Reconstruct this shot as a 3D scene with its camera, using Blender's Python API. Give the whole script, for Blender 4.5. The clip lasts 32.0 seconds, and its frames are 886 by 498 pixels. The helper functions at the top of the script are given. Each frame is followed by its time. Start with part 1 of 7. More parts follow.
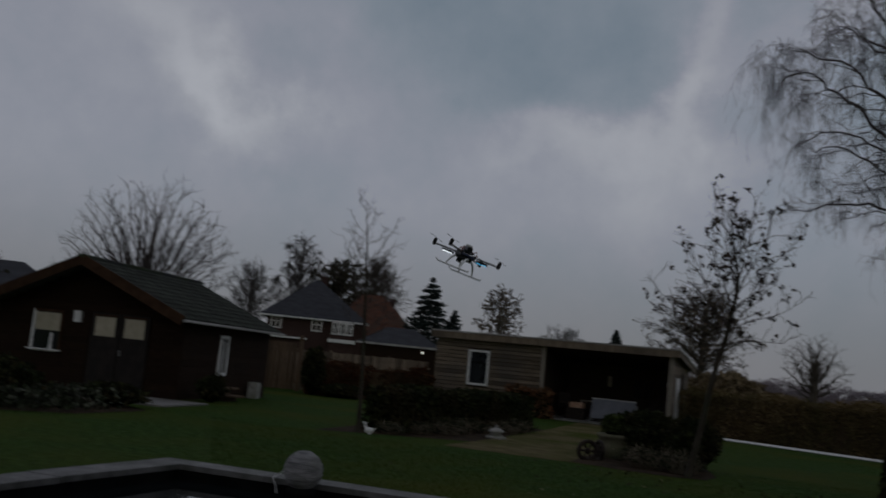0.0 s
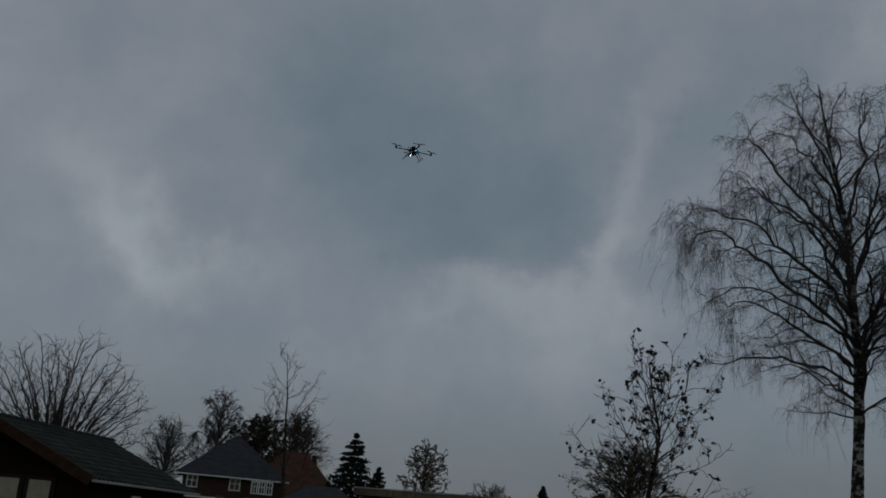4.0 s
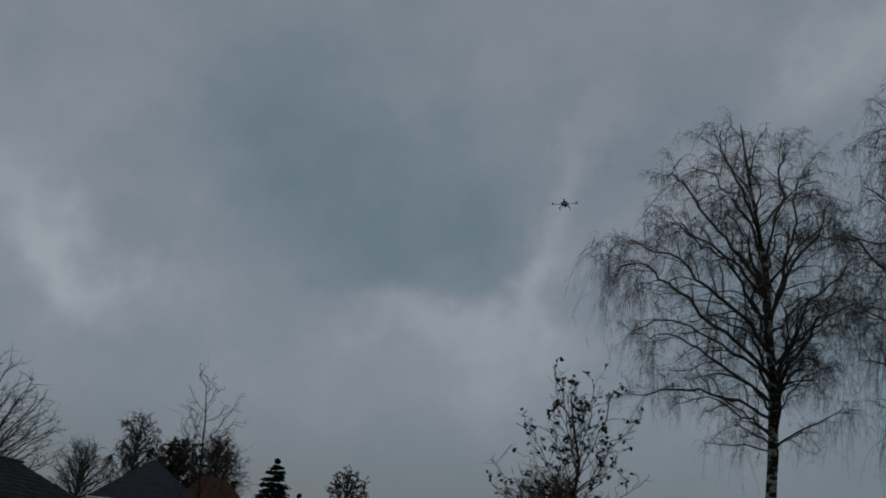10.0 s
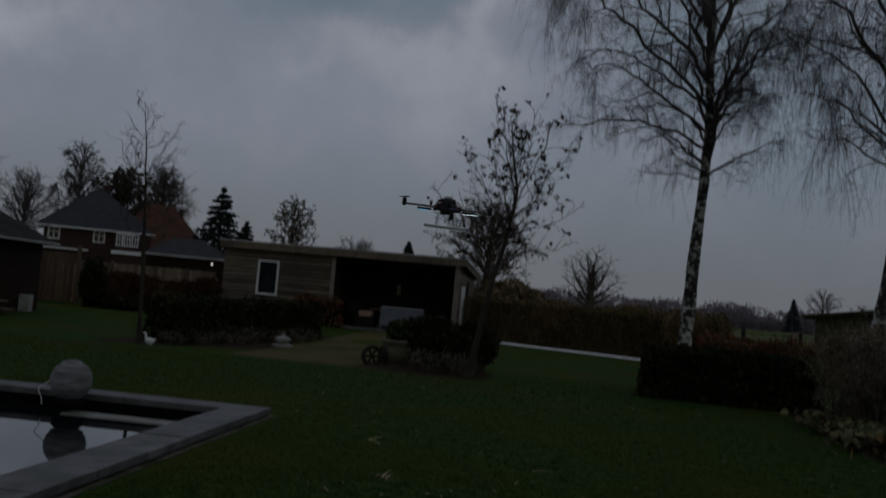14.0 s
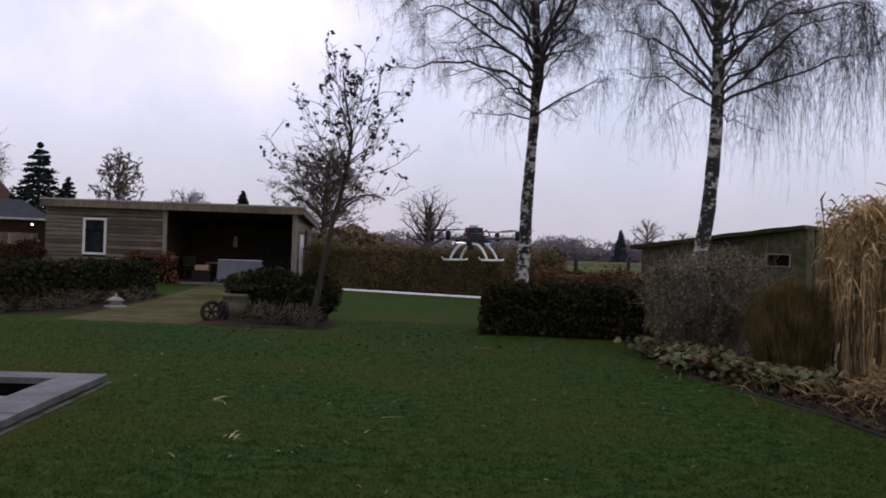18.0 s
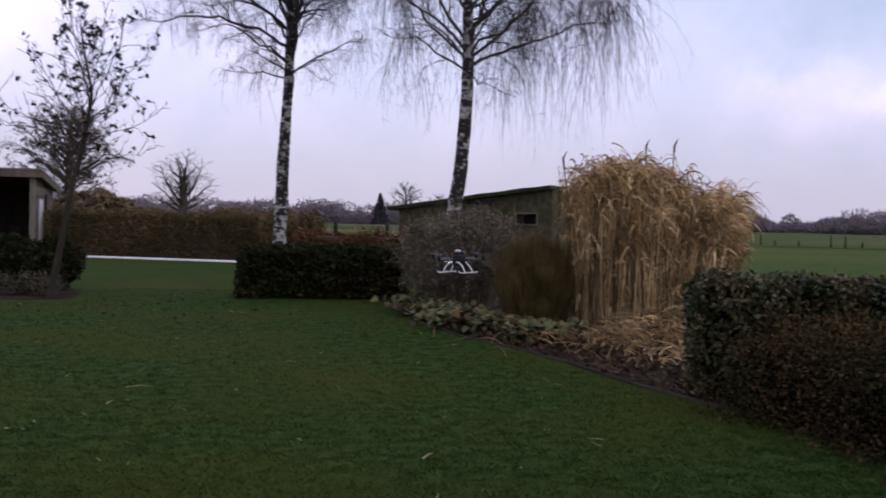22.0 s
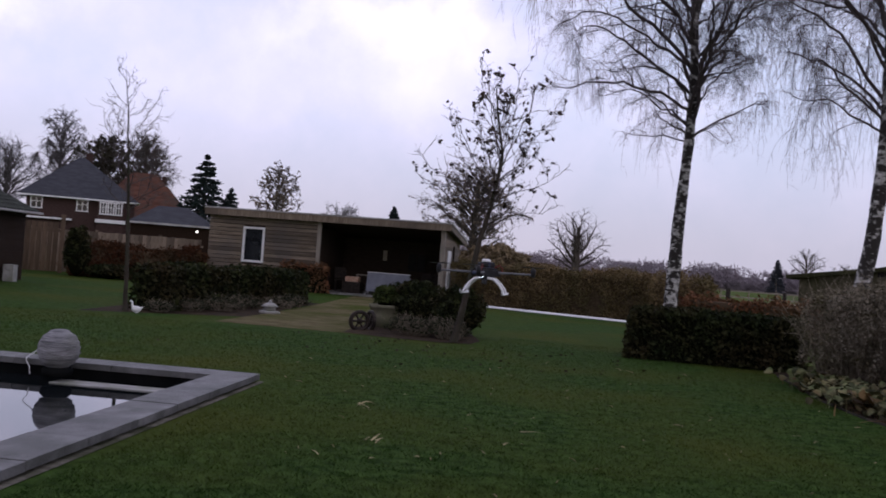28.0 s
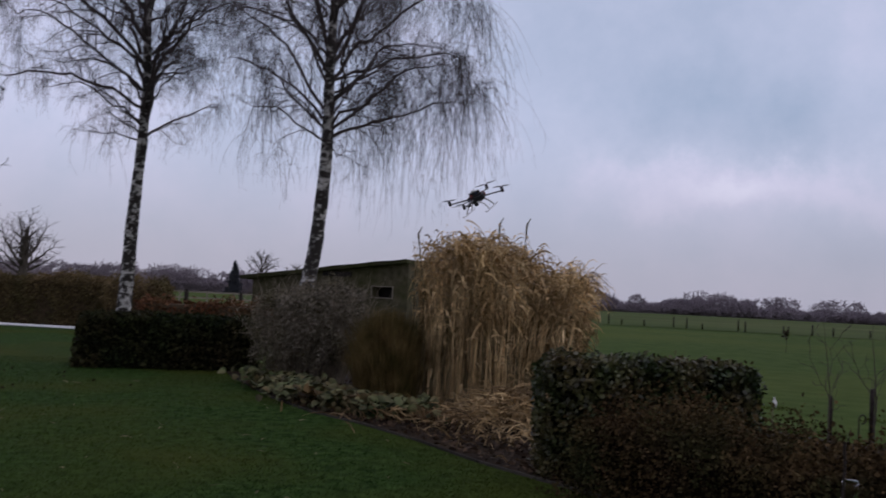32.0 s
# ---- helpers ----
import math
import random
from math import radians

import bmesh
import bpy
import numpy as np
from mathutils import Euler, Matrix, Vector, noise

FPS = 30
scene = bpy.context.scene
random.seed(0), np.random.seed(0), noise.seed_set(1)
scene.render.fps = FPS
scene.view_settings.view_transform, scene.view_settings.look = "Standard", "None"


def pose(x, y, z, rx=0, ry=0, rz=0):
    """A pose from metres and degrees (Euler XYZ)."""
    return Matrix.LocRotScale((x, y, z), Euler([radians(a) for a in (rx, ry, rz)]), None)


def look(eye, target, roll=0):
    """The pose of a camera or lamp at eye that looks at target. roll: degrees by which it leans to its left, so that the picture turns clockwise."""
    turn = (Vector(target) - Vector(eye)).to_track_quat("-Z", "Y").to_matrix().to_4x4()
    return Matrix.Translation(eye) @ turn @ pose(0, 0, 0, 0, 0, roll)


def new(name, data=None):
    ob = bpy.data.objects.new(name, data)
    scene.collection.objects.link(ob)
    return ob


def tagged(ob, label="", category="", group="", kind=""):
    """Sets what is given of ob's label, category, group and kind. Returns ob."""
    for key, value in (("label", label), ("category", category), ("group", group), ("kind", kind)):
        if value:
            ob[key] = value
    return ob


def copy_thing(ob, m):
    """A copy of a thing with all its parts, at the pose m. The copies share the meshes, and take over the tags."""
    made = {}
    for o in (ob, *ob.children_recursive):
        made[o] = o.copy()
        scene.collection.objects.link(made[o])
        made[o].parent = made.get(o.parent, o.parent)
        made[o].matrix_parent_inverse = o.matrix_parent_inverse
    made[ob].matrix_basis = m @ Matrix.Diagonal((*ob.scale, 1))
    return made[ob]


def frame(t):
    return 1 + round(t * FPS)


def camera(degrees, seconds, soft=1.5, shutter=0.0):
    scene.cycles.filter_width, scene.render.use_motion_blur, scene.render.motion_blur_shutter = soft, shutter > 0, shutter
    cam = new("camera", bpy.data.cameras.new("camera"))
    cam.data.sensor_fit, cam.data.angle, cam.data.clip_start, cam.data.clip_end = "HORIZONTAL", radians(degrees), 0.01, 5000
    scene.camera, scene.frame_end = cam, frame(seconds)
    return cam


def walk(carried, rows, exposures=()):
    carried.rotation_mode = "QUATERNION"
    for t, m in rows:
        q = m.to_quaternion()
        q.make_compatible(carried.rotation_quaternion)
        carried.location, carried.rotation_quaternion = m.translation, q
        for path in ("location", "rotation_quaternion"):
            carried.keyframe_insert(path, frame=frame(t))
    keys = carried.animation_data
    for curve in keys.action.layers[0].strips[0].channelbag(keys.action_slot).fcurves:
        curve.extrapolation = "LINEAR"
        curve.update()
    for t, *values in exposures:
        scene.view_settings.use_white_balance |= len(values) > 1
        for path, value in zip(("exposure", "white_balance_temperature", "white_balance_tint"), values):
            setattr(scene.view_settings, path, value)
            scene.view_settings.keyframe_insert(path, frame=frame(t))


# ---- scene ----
EXPOSURES = [(0.0, -1.85, 6250, 6), (1.5, -1.75, 6250, 6), (3.0, -2.1, 6100, 1), (6.0, -2.1, 5950, -2), (10.5, -1.95, 5950, -2), (12.0, -1.98, 5900, -2), (13.0, -2.3, 5900, -2), (14.0, -2.2, 6000, 4), (14.5, -0.95, 6180, 14), (16.5, -0.55, 6200, 14), (17.0, -0.7, 6250, 14), (18.0, -0.1, 6250, 20), (20.0, -0.15, 6080, 24), (21.0, -0.05, 6050, 25), (22.0, -0.02, 6050, 27), (23.0, 0.27, 5900, 30), (24.0, 0.32, 5900, 30), (25.0, -0.15, 6080, 24), (26.0, -0.5, 5980, 24), (28.5, -0.1, 6080, 24), (29.0, -0.1, 6200, 24), (29.5, 0.4, 5980, 24), (30.0, 0.48, 5880, 29), (31.0, 0.0, 6150, 24), (31.5, -0.5, 5900, 8), (32.0, -0.52, 5980, 20)]
EYE = Vector((0.0, 0.0, 1.5))
cam = camera(48.82, 32.0, soft=1.7, shutter=0.4)


def gaze(yaw, pitch, roll, x, y, z):
    """The camera's pose, from degrees: yaw to the left of +y, pitch up, roll; then its shift from the stand, in metres."""
    a, b = radians(yaw), radians(pitch)
    eye = EYE + Vector((x, y, z))
    return look(eye, eye + Vector((-math.sin(a) * math.cos(b), math.cos(a) * math.cos(b), math.sin(b))), roll)


walk(cam, [
    (0, gaze(24.30, 6.79, 5.66, -0.129, -0.081, 0.023)), (0.5, gaze(28.86, 7.45, 4.45, -0.068, -0.144, 0.046)),
    (1, gaze(28.05, 6.90, 4.51, -0.073, -0.158, 0.054)), (1.5, gaze(27.93, 9.52, 3.80, -0.050, -0.170, 0.072)),
    (2, gaze(25.73, 15.51, 4.15, -0.041, -0.156, 0.057)), (2.5, gaze(23.12, 15.79, 4.76, -0.040, -0.136, 0.045)),
    (3, gaze(21.70, 17.27, 5.09, -0.043, -0.103, 0.032)), (3.5, gaze(21.09, 16.69, 4.97, -0.053, -0.086, 0.024)),
    (5.5, gaze(18.95, 15.18, 6.41, -0.119, -0.063, 0.005)), (6, gaze(17.83, 14.72, 6.43, -0.128, -0.077, 0.002)),
    (6.5, gaze(18.51, 15.10, 6.47, -0.118, -0.081, 0.002)), (7, gaze(18.78, 14.96, 5.69, -0.116, -0.104, 0.002)),
    (7.5, gaze(19.57, 15.15, 6.05, -0.120, -0.118, 0.005)), (8, gaze(21.49, 15.17, 5.28, -0.090, -0.141, -0.001)),
    (8.5, gaze(18.05, 17.72, 5.48, -0.121, -0.077, -0.008)), (9, gaze(16.34, 17.58, 5.47, -0.117, -0.048, 0.003)),
    (9.5, gaze(17.19, 18.28, 5.00, -0.073, -0.034, 0.009)), (10, gaze(16.53, 18.07, 5.54, -0.039, -0.012, 0.024)),
    (10.5, gaze(11.23, 21.70, 4.46, 0.070, -0.014, 0.056)), (11, gaze(5.14, 23.08, 3.97, 0.099, 0.033, 0.096)),
    (11.5, gaze(3.82, 25.40, 4.12, 0.094, 0.051, 0.081)), (12, gaze(4.74, 22.49, 5.30, 0.058, 0.063, 0.060)),
    (12.5, gaze(7.83, 18.63, 7.33, 0.013, 0.015, 0.024)), (13, gaze(9.81, 12.28, 8.03, 0.013, -0.013, 0.006)),
    (13.5, gaze(13.63, 8.30, 7.21, 0.029, -0.046, 0.005)), (14, gaze(11.86, 2.77, 5.08, 0.037, -0.022, -0.034)),
    (14.5, gaze(11.89, -0.85, 4.10, 0.016, 0.020, -0.026)), (16.5, gaze(8.36, 2.04, 1.76, 0.016, -0.047, 0.017)),
    (17, gaze(6.08, 0.32, 1.89, -0.018, 0.013, 0.009)), (17.5, gaze(4.36, -0.19, 2.08, -0.020, 0.017, 0.017)),
    (18, gaze(2.19, 0.08, 2.00, 0.012, 0.029, 0.010)), (18.5, gaze(0.74, 0.38, 1.03, 0.010, 0.052, 0.004)),
    (19, gaze(0.15, -0.40, 0.78, 0.015, 0.054, 0.005)), (19.5, gaze(-0.22, -0.12, 0.95, 0.014, 0.034, 0.012)),
    (20, gaze(-1.26, -0.44, 0.97, -0.006, 0.076, -0.004)), (20.5, gaze(-0.52, 0.43, 1.18, 0.007, 0.056, 0.007)),
    (21, gaze(-5.40, -0.79, 1.97, 0.046, 0.092, -0.017)), (21.5, gaze(-8.14, -0.80, 1.82, 0.061, 0.105, -0.018)),
    (22, gaze(-11.82, -1.66, 1.25, 0.095, 0.139, -0.038)), (22.5, gaze(-15.43, -1.68, 1.54, 0.116, 0.185, -0.051)),
    (23, gaze(-18.23, -1.46, 0.75, 0.129, 0.211, -0.065)), (23.5, gaze(-20.92, -0.15, 1.45, 0.132, 0.202, -0.050)),
    (24, gaze(-16.63, 0.66, 1.61, 0.097, 0.150, -0.014)), (24.5, gaze(-6.74, 3.46, 3.03, 0.070, 0.071, -0.017)),
    (25, gaze(-1.32, 3.60, 3.13, 0.061, 0.001, -0.031)), (25.5, gaze(5.26, 1.40, 5.12, 0.007, 0.009, -0.042)),
    (26, gaze(9.82, 0.05, 5.45, 0.012, -0.022, -0.049)), (26.5, gaze(12.89, 1.38, 4.85, 0.017, -0.050, -0.031)),
    (28.5, gaze(8.07, -0.06, 3.71, 0.035, -0.014, -0.053)), (29, gaze(3.31, -3.95, 3.29, 0.040, 0.058, -0.077)),
    (29.5, gaze(1.09, -3.26, 2.75, 0.057, 0.106, -0.088)), (30, gaze(-3.08, -1.61, 2.30, 0.075, 0.149, -0.070)),
    (30.5, gaze(-11.72, 1.88, 3.36, 0.120, 0.231, -0.048)), (31, gaze(-18.10, 2.96, 2.93, 0.150, 0.209, -0.055)),
    (31.5, gaze(-22.52, 3.56, 1.86, 0.183, 0.204, -0.019)), (32, gaze(-20.01, 2.87, 2.93, 0.160, 0.206, -0.016)),
], exposures=EXPOSURES)


# ---- sky and sun ----
# Cloud masses: bearing and height in degrees, half width and half height, tilt, and how much lighter or darker than the deck.
CLOUDS = [
    (18, 18, 6.5, 4.2, 0, -0.3), (25, 19.5, 5.5, 4.5, 0, -0.18), (20, 25, 7, 3.5, 0, -0.13), (25, 29, 5, 6, 0, -0.16),
    (2, 26, 5.5, 3.2, 40, -0.18), (31, 17.5, 3.5, 3, 0, -0.08), (27, 6.5, 12, 3, 0, -0.08), (4, 6, 14, 2.6, 0, -0.04),
    (40, 16, 4, 1.5, -38, 0.31), (35.8, 13, 3.2, 1.5, -25, 0.33), (19, 13, 3.6, 1.3, 0, 0.26), (13.5, 12.8, 3.2, 1.7, 10, 0.33),
    (10.4, 16.4, 1.3, 2.6, -18, 0.31), (8.8, 22, 1.2, 4.2, -10, 0.24), (4.5, 20.5, 4.8, 1.2, 42, 0.14), (-8, 29, 5, 2, 38, 0.31),
    (45, 20, 6, 5, 0, 0.11), (-34.4, 6.9, 4.2, 1.1, 6, 0.26), (-41.5, 6.6, 5.5, 1.2, -5, 0.2), (-38.5, 10.8, 7, 2.2, -8, -0.14),
    (-45, 3, 9, 1.5, 0, -0.11), (-30, 17, 8, 4, 20, -0.07), (-22, 12, 4, 3, 0, 0.1), (16, 9.5, 9, 1.6, 4, 0.11),
    (-30, 13, 18, 11, 0, -0.3), (-5, 14, 9, 6, 0, -0.08),
]


def sky():
    """An overcast deck with lit edges and blue-grey hollows, its cloud masses torn by two scales of noise."""
    world = bpy.data.worlds.new("overcast_sky")
    scene.world = world
    world.use_nodes = True
    nt = world.node_tree
    nt.nodes.clear()
    N, L = nt.nodes.new, nt.links.new

    def sums(kind, a, b, c=0.0):
        n = N("ShaderNodeMath")
        n.operation = kind
        for k, v in enumerate((a, b, c)):
            if isinstance(v, (int, float)):
                n.inputs[k].default_value = v
            else:
                L(v, n.inputs[k])
        return n.outputs[0]

    def dotted(vec, axis):
        n = N("ShaderNodeVectorMath")
        n.operation = "DOT_PRODUCT"
        L(vec, n.inputs[0])
        n.inputs[1].default_value = axis
        return n.outputs["Value"]

    out, bg, bg2, add = N("ShaderNodeOutputWorld"), N("ShaderNodeBackground"), N("ShaderNodeBackground"), N("ShaderNodeAddShader")
    nish = N("ShaderNodeTexSky")
    nish.sky_type, nish.sun_disc = "NISHITA", False
    nish.sun_elevation, nish.sun_rotation = radians(22), radians(150)
    L(nish.outputs[0], bg2.inputs[0])
    bg2.inputs[1].default_value = 0.012
    tc = N("ShaderNodeTexCoord")
    warp, fine, big = N("ShaderNodeTexNoise"), N("ShaderNodeTexNoise"), N("ShaderNodeTexNoise")
    for n, scale, detail, rough in ((warp, 5.5, 7.0, 0.6), (fine, 7.0, 9.0, 0.6), (big, 2.3, 3.0, 0.5)):
        n.inputs["Scale"].default_value, n.inputs["Detail"].default_value, n.inputs["Roughness"].default_value = scale, detail, rough
        L(tc.outputs["Generated"], n.inputs["Vector"])
    shift = N("ShaderNodeVectorMath")
    shift.operation = "MULTIPLY_ADD"
    L(warp.outputs["Color"], shift.inputs[0])
    shift.inputs[1].default_value = (0.26, 0.26, 0.20)
    shift.inputs[2].default_value = (-0.13, -0.13, -0.10)
    torn = N("ShaderNodeVectorMath")
    L(tc.outputs["Generated"], torn.inputs[0])
    L(shift.outputs[0], torn.inputs[1])
    level = sums("MULTIPLY_ADD", fine.outputs[0], 0.62, 0.5 - 0.31 - 0.17)
    level = sums("MULTIPLY_ADD", big.outputs[0], 0.34, level)
    for az, el, w, h, tilt, amount in CLOUDS:
        p, q, r = radians(az), radians(el), radians(tilt)
        side = Vector((math.cos(p), math.sin(p), 0))
        up = Vector((math.sin(p) * math.sin(q), -math.cos(p) * math.sin(q), math.cos(q)))
        u = (side * math.cos(r) + up * math.sin(r)) / radians(w)
        v = (up * math.cos(r) - side * math.sin(r)) / radians(h)
        c = Vector((-math.sin(p) * math.cos(q), math.cos(p) * math.cos(q), math.sin(q)))
        x = sums("SUBTRACT", dotted(torn.outputs[0], u), c.dot(u))
        y = sums("SUBTRACT", dotted(torn.outputs[0], v), c.dot(v))
        far = sums("MULTIPLY_ADD", y, y, sums("MULTIPLY", x, x))
        level = sums("MULTIPLY_ADD", sums("EXPONENT", sums("MULTIPLY", far, -0.7), 0.0), amount, level)
    ramp = N("ShaderNodeValToRGB")
    e = ramp.color_ramp.elements
    e[0].position, e[0].color = 0.0, (0.46, 0.57, 0.69, 1)
    e[1].position, e[1].color = 1.0, (1.34, 1.31, 1.40, 1)
    for at, colour in ((0.3, (0.68, 0.745, 0.865, 1)), (0.5, (0.87, 0.865, 0.995, 1)), (0.72, (1.08, 1.06, 1.16, 1))):
        e.new(at).color = colour
    L(level, ramp.inputs[0])
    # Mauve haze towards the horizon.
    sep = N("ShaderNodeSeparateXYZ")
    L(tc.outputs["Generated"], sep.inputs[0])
    hz = N("ShaderNodeMapRange")
    hz.inputs["From Min"].default_value, hz.inputs["From Max"].default_value = 0.0, 0.20
    hz.inputs["To Min"].default_value, hz.inputs["To Max"].default_value = 0.65, 0.0
    L(sep.outputs[2], hz.inputs[0])
    mix = N("ShaderNodeMixRGB")
    mix.inputs[2].default_value = (0.84, 0.80, 0.86, 1)
    L(hz.outputs[0], mix.inputs[0])
    L(ramp.outputs[0], mix.inputs[1])
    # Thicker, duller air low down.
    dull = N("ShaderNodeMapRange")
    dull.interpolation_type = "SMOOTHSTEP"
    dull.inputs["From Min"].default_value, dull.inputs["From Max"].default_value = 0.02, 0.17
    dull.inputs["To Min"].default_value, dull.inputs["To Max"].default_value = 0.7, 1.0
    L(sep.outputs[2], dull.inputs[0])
    # The unseen sky behind the stand is dimmed, to darken ground and near faces.
    rear_dim = N("ShaderNodeMapRange")
    rear_dim.interpolation_type = "SMOOTHSTEP"
    rear_dim.inputs["From Min"].default_value, rear_dim.inputs["From Max"].default_value = -0.5, 0.45
    rear_dim.inputs["To Min"].default_value, rear_dim.inputs["To Max"].default_value = 0.6, 1.0
    L(sep.outputs[1], rear_dim.inputs[0])
    L(mix.outputs[0], bg.inputs[0])
    L(sums("MULTIPLY", rear_dim.outputs[0], dull.outputs[0]), bg.inputs[1])
    L(bg.outputs[0], add.inputs[0])
    L(bg2.outputs[0], add.inputs[1])
    L(add.outputs[0], out.inputs[0])
    sun = new("sun", bpy.data.lights.new("sun", "SUN"))
    sun.data.energy, sun.data.angle, sun.data.color = 0.3, radians(25), (1.0, 0.96, 0.9)
    sun.matrix_world = look((0, 0, 30), (math.sin(radians(150)) * -20, math.cos(radians(150)) * -20, 30 - 9), 0)


sky()


# ---- materials ----
def mat(name, a, b, scale=6.0, rough=0.8, bump=0.25, fine=60.0, metal=0.0, stain=None, stain_scale=0.8, vary=0.12, stretch=(1, 1, 1), island=False, spec=0.25, lo=0.35, hi=0.65):
    """Two tones by grain, a third by large stains, fine relief, and a little change from piece to piece."""
    m = bpy.data.materials.new(name)
    m.use_nodes = True
    nt = m.node_tree
    N, L = nt.nodes.new, nt.links.new
    bs = nt.nodes["Principled BSDF"]
    bs.inputs["Roughness"].default_value, bs.inputs["Metallic"].default_value = rough, metal
    bs.inputs["Specular IOR Level"].default_value = spec
    tc, mp = N("ShaderNodeTexCoord"), N("ShaderNodeMapping")
    mp.inputs["Scale"].default_value = stretch
    L(tc.outputs["Object"], mp.inputs[0])
    n1, r1 = N("ShaderNodeTexNoise"), N("ShaderNodeValToRGB")
    n1.inputs["Scale"].default_value, n1.inputs["Detail"].default_value = scale, 6
    L(mp.outputs[0], n1.inputs["Vector"])
    L(n1.outputs[0], r1.inputs[0])
    e = r1.color_ramp.elements
    e[0].position, e[0].color, e[1].position, e[1].color = lo, (*a, 1), hi, (*b, 1)
    col = r1.outputs[0]
    if stain:
        n2, r2, mx = N("ShaderNodeTexNoise"), N("ShaderNodeMapRange"), N("ShaderNodeMixRGB")
        n2.inputs["Scale"].default_value, n2.inputs["Detail"].default_value = stain_scale, 4
        L(tc.outputs["Object"], n2.inputs["Vector"])
        r2.inputs["From Min"].default_value, r2.inputs["From Max"].default_value = 0.42, 0.68
        L(n2.outputs[0], r2.inputs[0])
        L(r2.outputs[0], mx.inputs[0])
        L(col, mx.inputs[1])
        mx.inputs[2].default_value = (*stain, 1)
        col = mx.outputs[0]
    if vary:
        hs, mr = N("ShaderNodeHueSaturation"), N("ShaderNodeMapRange")
        if island:
            g = N("ShaderNodeNewGeometry")
            L(g.outputs["Random Per Island"], mr.inputs[0])
        else:
            g = N("ShaderNodeObjectInfo")
            L(g.outputs["Random"], mr.inputs[0])
        mr.inputs["To Min"].default_value, mr.inputs["To Max"].default_value = 1 - vary, 1 + vary
        L(mr.outputs[0], hs.inputs["Value"])
        L(col, hs.inputs["Color"])
        col = hs.outputs[0]
    L(col, bs.inputs["Base Color"])
    if bump:
        n3, bp = N("ShaderNodeTexNoise"), N("ShaderNodeBump")
        n3.inputs["Scale"].default_value, n3.inputs["Detail"].default_value = fine, 4
        L(mp.outputs[0], n3.inputs["Vector"])
        L(n3.outputs[0], bp.inputs["Height"])
        bp.inputs["Strength"].default_value, bp.inputs["Distance"].default_value = bump, 0.02
        L(bp.outputs[0], bs.inputs["Normal"])
    return m


def glow(name, colour, strength):
    m = mat(name, colour, colour, bump=0, vary=0)
    bs = m.node_tree.nodes["Principled BSDF"]
    bs.inputs["Emission Color"].default_value = (*colour, 1)
    bs.inputs["Emission Strength"].default_value = strength
    return m


LAWN = mat("lawn_grass", (0.01705, 0.03887, 0.006445), (0.05013, 0.09412, 0.01933), 7.0, 0.9, 1.0, 90, stain=(0.0558, 0.06882, 0.01116), stain_scale=0.32, vary=0, spec=0.03)
BLADE = mat("grass_blade", (0.01905, 0.04399, 0.007519), (0.07419, 0.1187, 0.03652), 5.0, 0.7, 0, vary=0.4, island=True, stain=(0.06324, 0.0744, 0.01395), stain_scale=0.32, spec=0.03, lo=0.42, hi=0.74)
STRAWBIT = mat("straw_litter", (0.22, 0.18, 0.09), (0.36, 0.30, 0.17), 5, 0.8, 0, vary=0.3, island=True)
FIELD = mat("meadow_grass", (0.035, 0.064, 0.009), (0.064, 0.096, 0.019), 1.4, 0.9, 1.0, 9, stain=(0.07776, 0.09936, 0.01728), stain_scale=0.05, vary=0, spec=0.03)
MEADOWBLADE = mat("meadow_blade", (0.036, 0.060, 0.011), (0.072, 0.098, 0.024), 0.6, 0.8, 0, vary=0.3, island=True, stain=(0.090, 0.100, 0.022), stain_scale=0.15, spec=0.03)
SOIL = mat("bed_soil", (0.01539, 0.0108, 0.00684), (0.03933, 0.0279, 0.01795), 5, 0.95, 0.9, 40, stain=(0.0513, 0.036, 0.02052), stain_scale=1.5, vary=0, spec=0.08)
PATH = mat("worn_gravel_path", (0.088, 0.074, 0.034), (0.15, 0.128, 0.068), 2.5, 0.95, 0.7, 80, stain=(0.050, 0.064, 0.010), stain_scale=0.5, vary=0, spec=0.03)
PAVING = mat("paving_stone", (0.16, 0.155, 0.15), (0.25, 0.24, 0.23), 6, 0.85, 0.4, 60, stain=(0.12, 0.12, 0.10), vary=0.15)
COPING = mat("bluestone_coping", (0.085, 0.083, 0.080), (0.165, 0.162, 0.158), 5, 0.55, 0.5, 60, stain=(0.05, 0.052, 0.045), stain_scale=2.4, vary=0.22, spec=0.3)
BASIN = mat("dark_pool_liner", (0.004, 0.0045, 0.005), (0.009, 0.0095, 0.009), 3, 0.9, 0.2, spec=0.02)
WATER = mat("pond_water", (0.006, 0.008, 0.009), (0.008, 0.010, 0.011), 1, 0.03, 0.02, 3, vary=0, spec=0.5)
BALLSTONE = mat("banded_stone", (0.13, 0.13, 0.135), (0.36, 0.355, 0.36), 4, 0.8, 1.0, 14, stretch=(1, 1, 6), stain=(0.13, 0.135, 0.115), stain_scale=3, vary=0, spec=0.1)
WEATHERED = mat("weathered_cladding", (0.10, 0.076, 0.050), (0.25, 0.20, 0.145), 3, 0.8, 0.4, 30, stretch=(0.4, 6, 12), stain=(0.13, 0.11, 0.09), stain_scale=0.9, vary=0.42)
GREYWOOD = mat("grey_post_wood", (0.20, 0.175, 0.14), (0.30, 0.265, 0.215), 4, 0.8, 0.4, 30, stretch=(8, 8, 0.6), vary=0.12)
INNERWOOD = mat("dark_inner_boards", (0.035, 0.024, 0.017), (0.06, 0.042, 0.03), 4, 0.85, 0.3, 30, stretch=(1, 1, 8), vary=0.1)
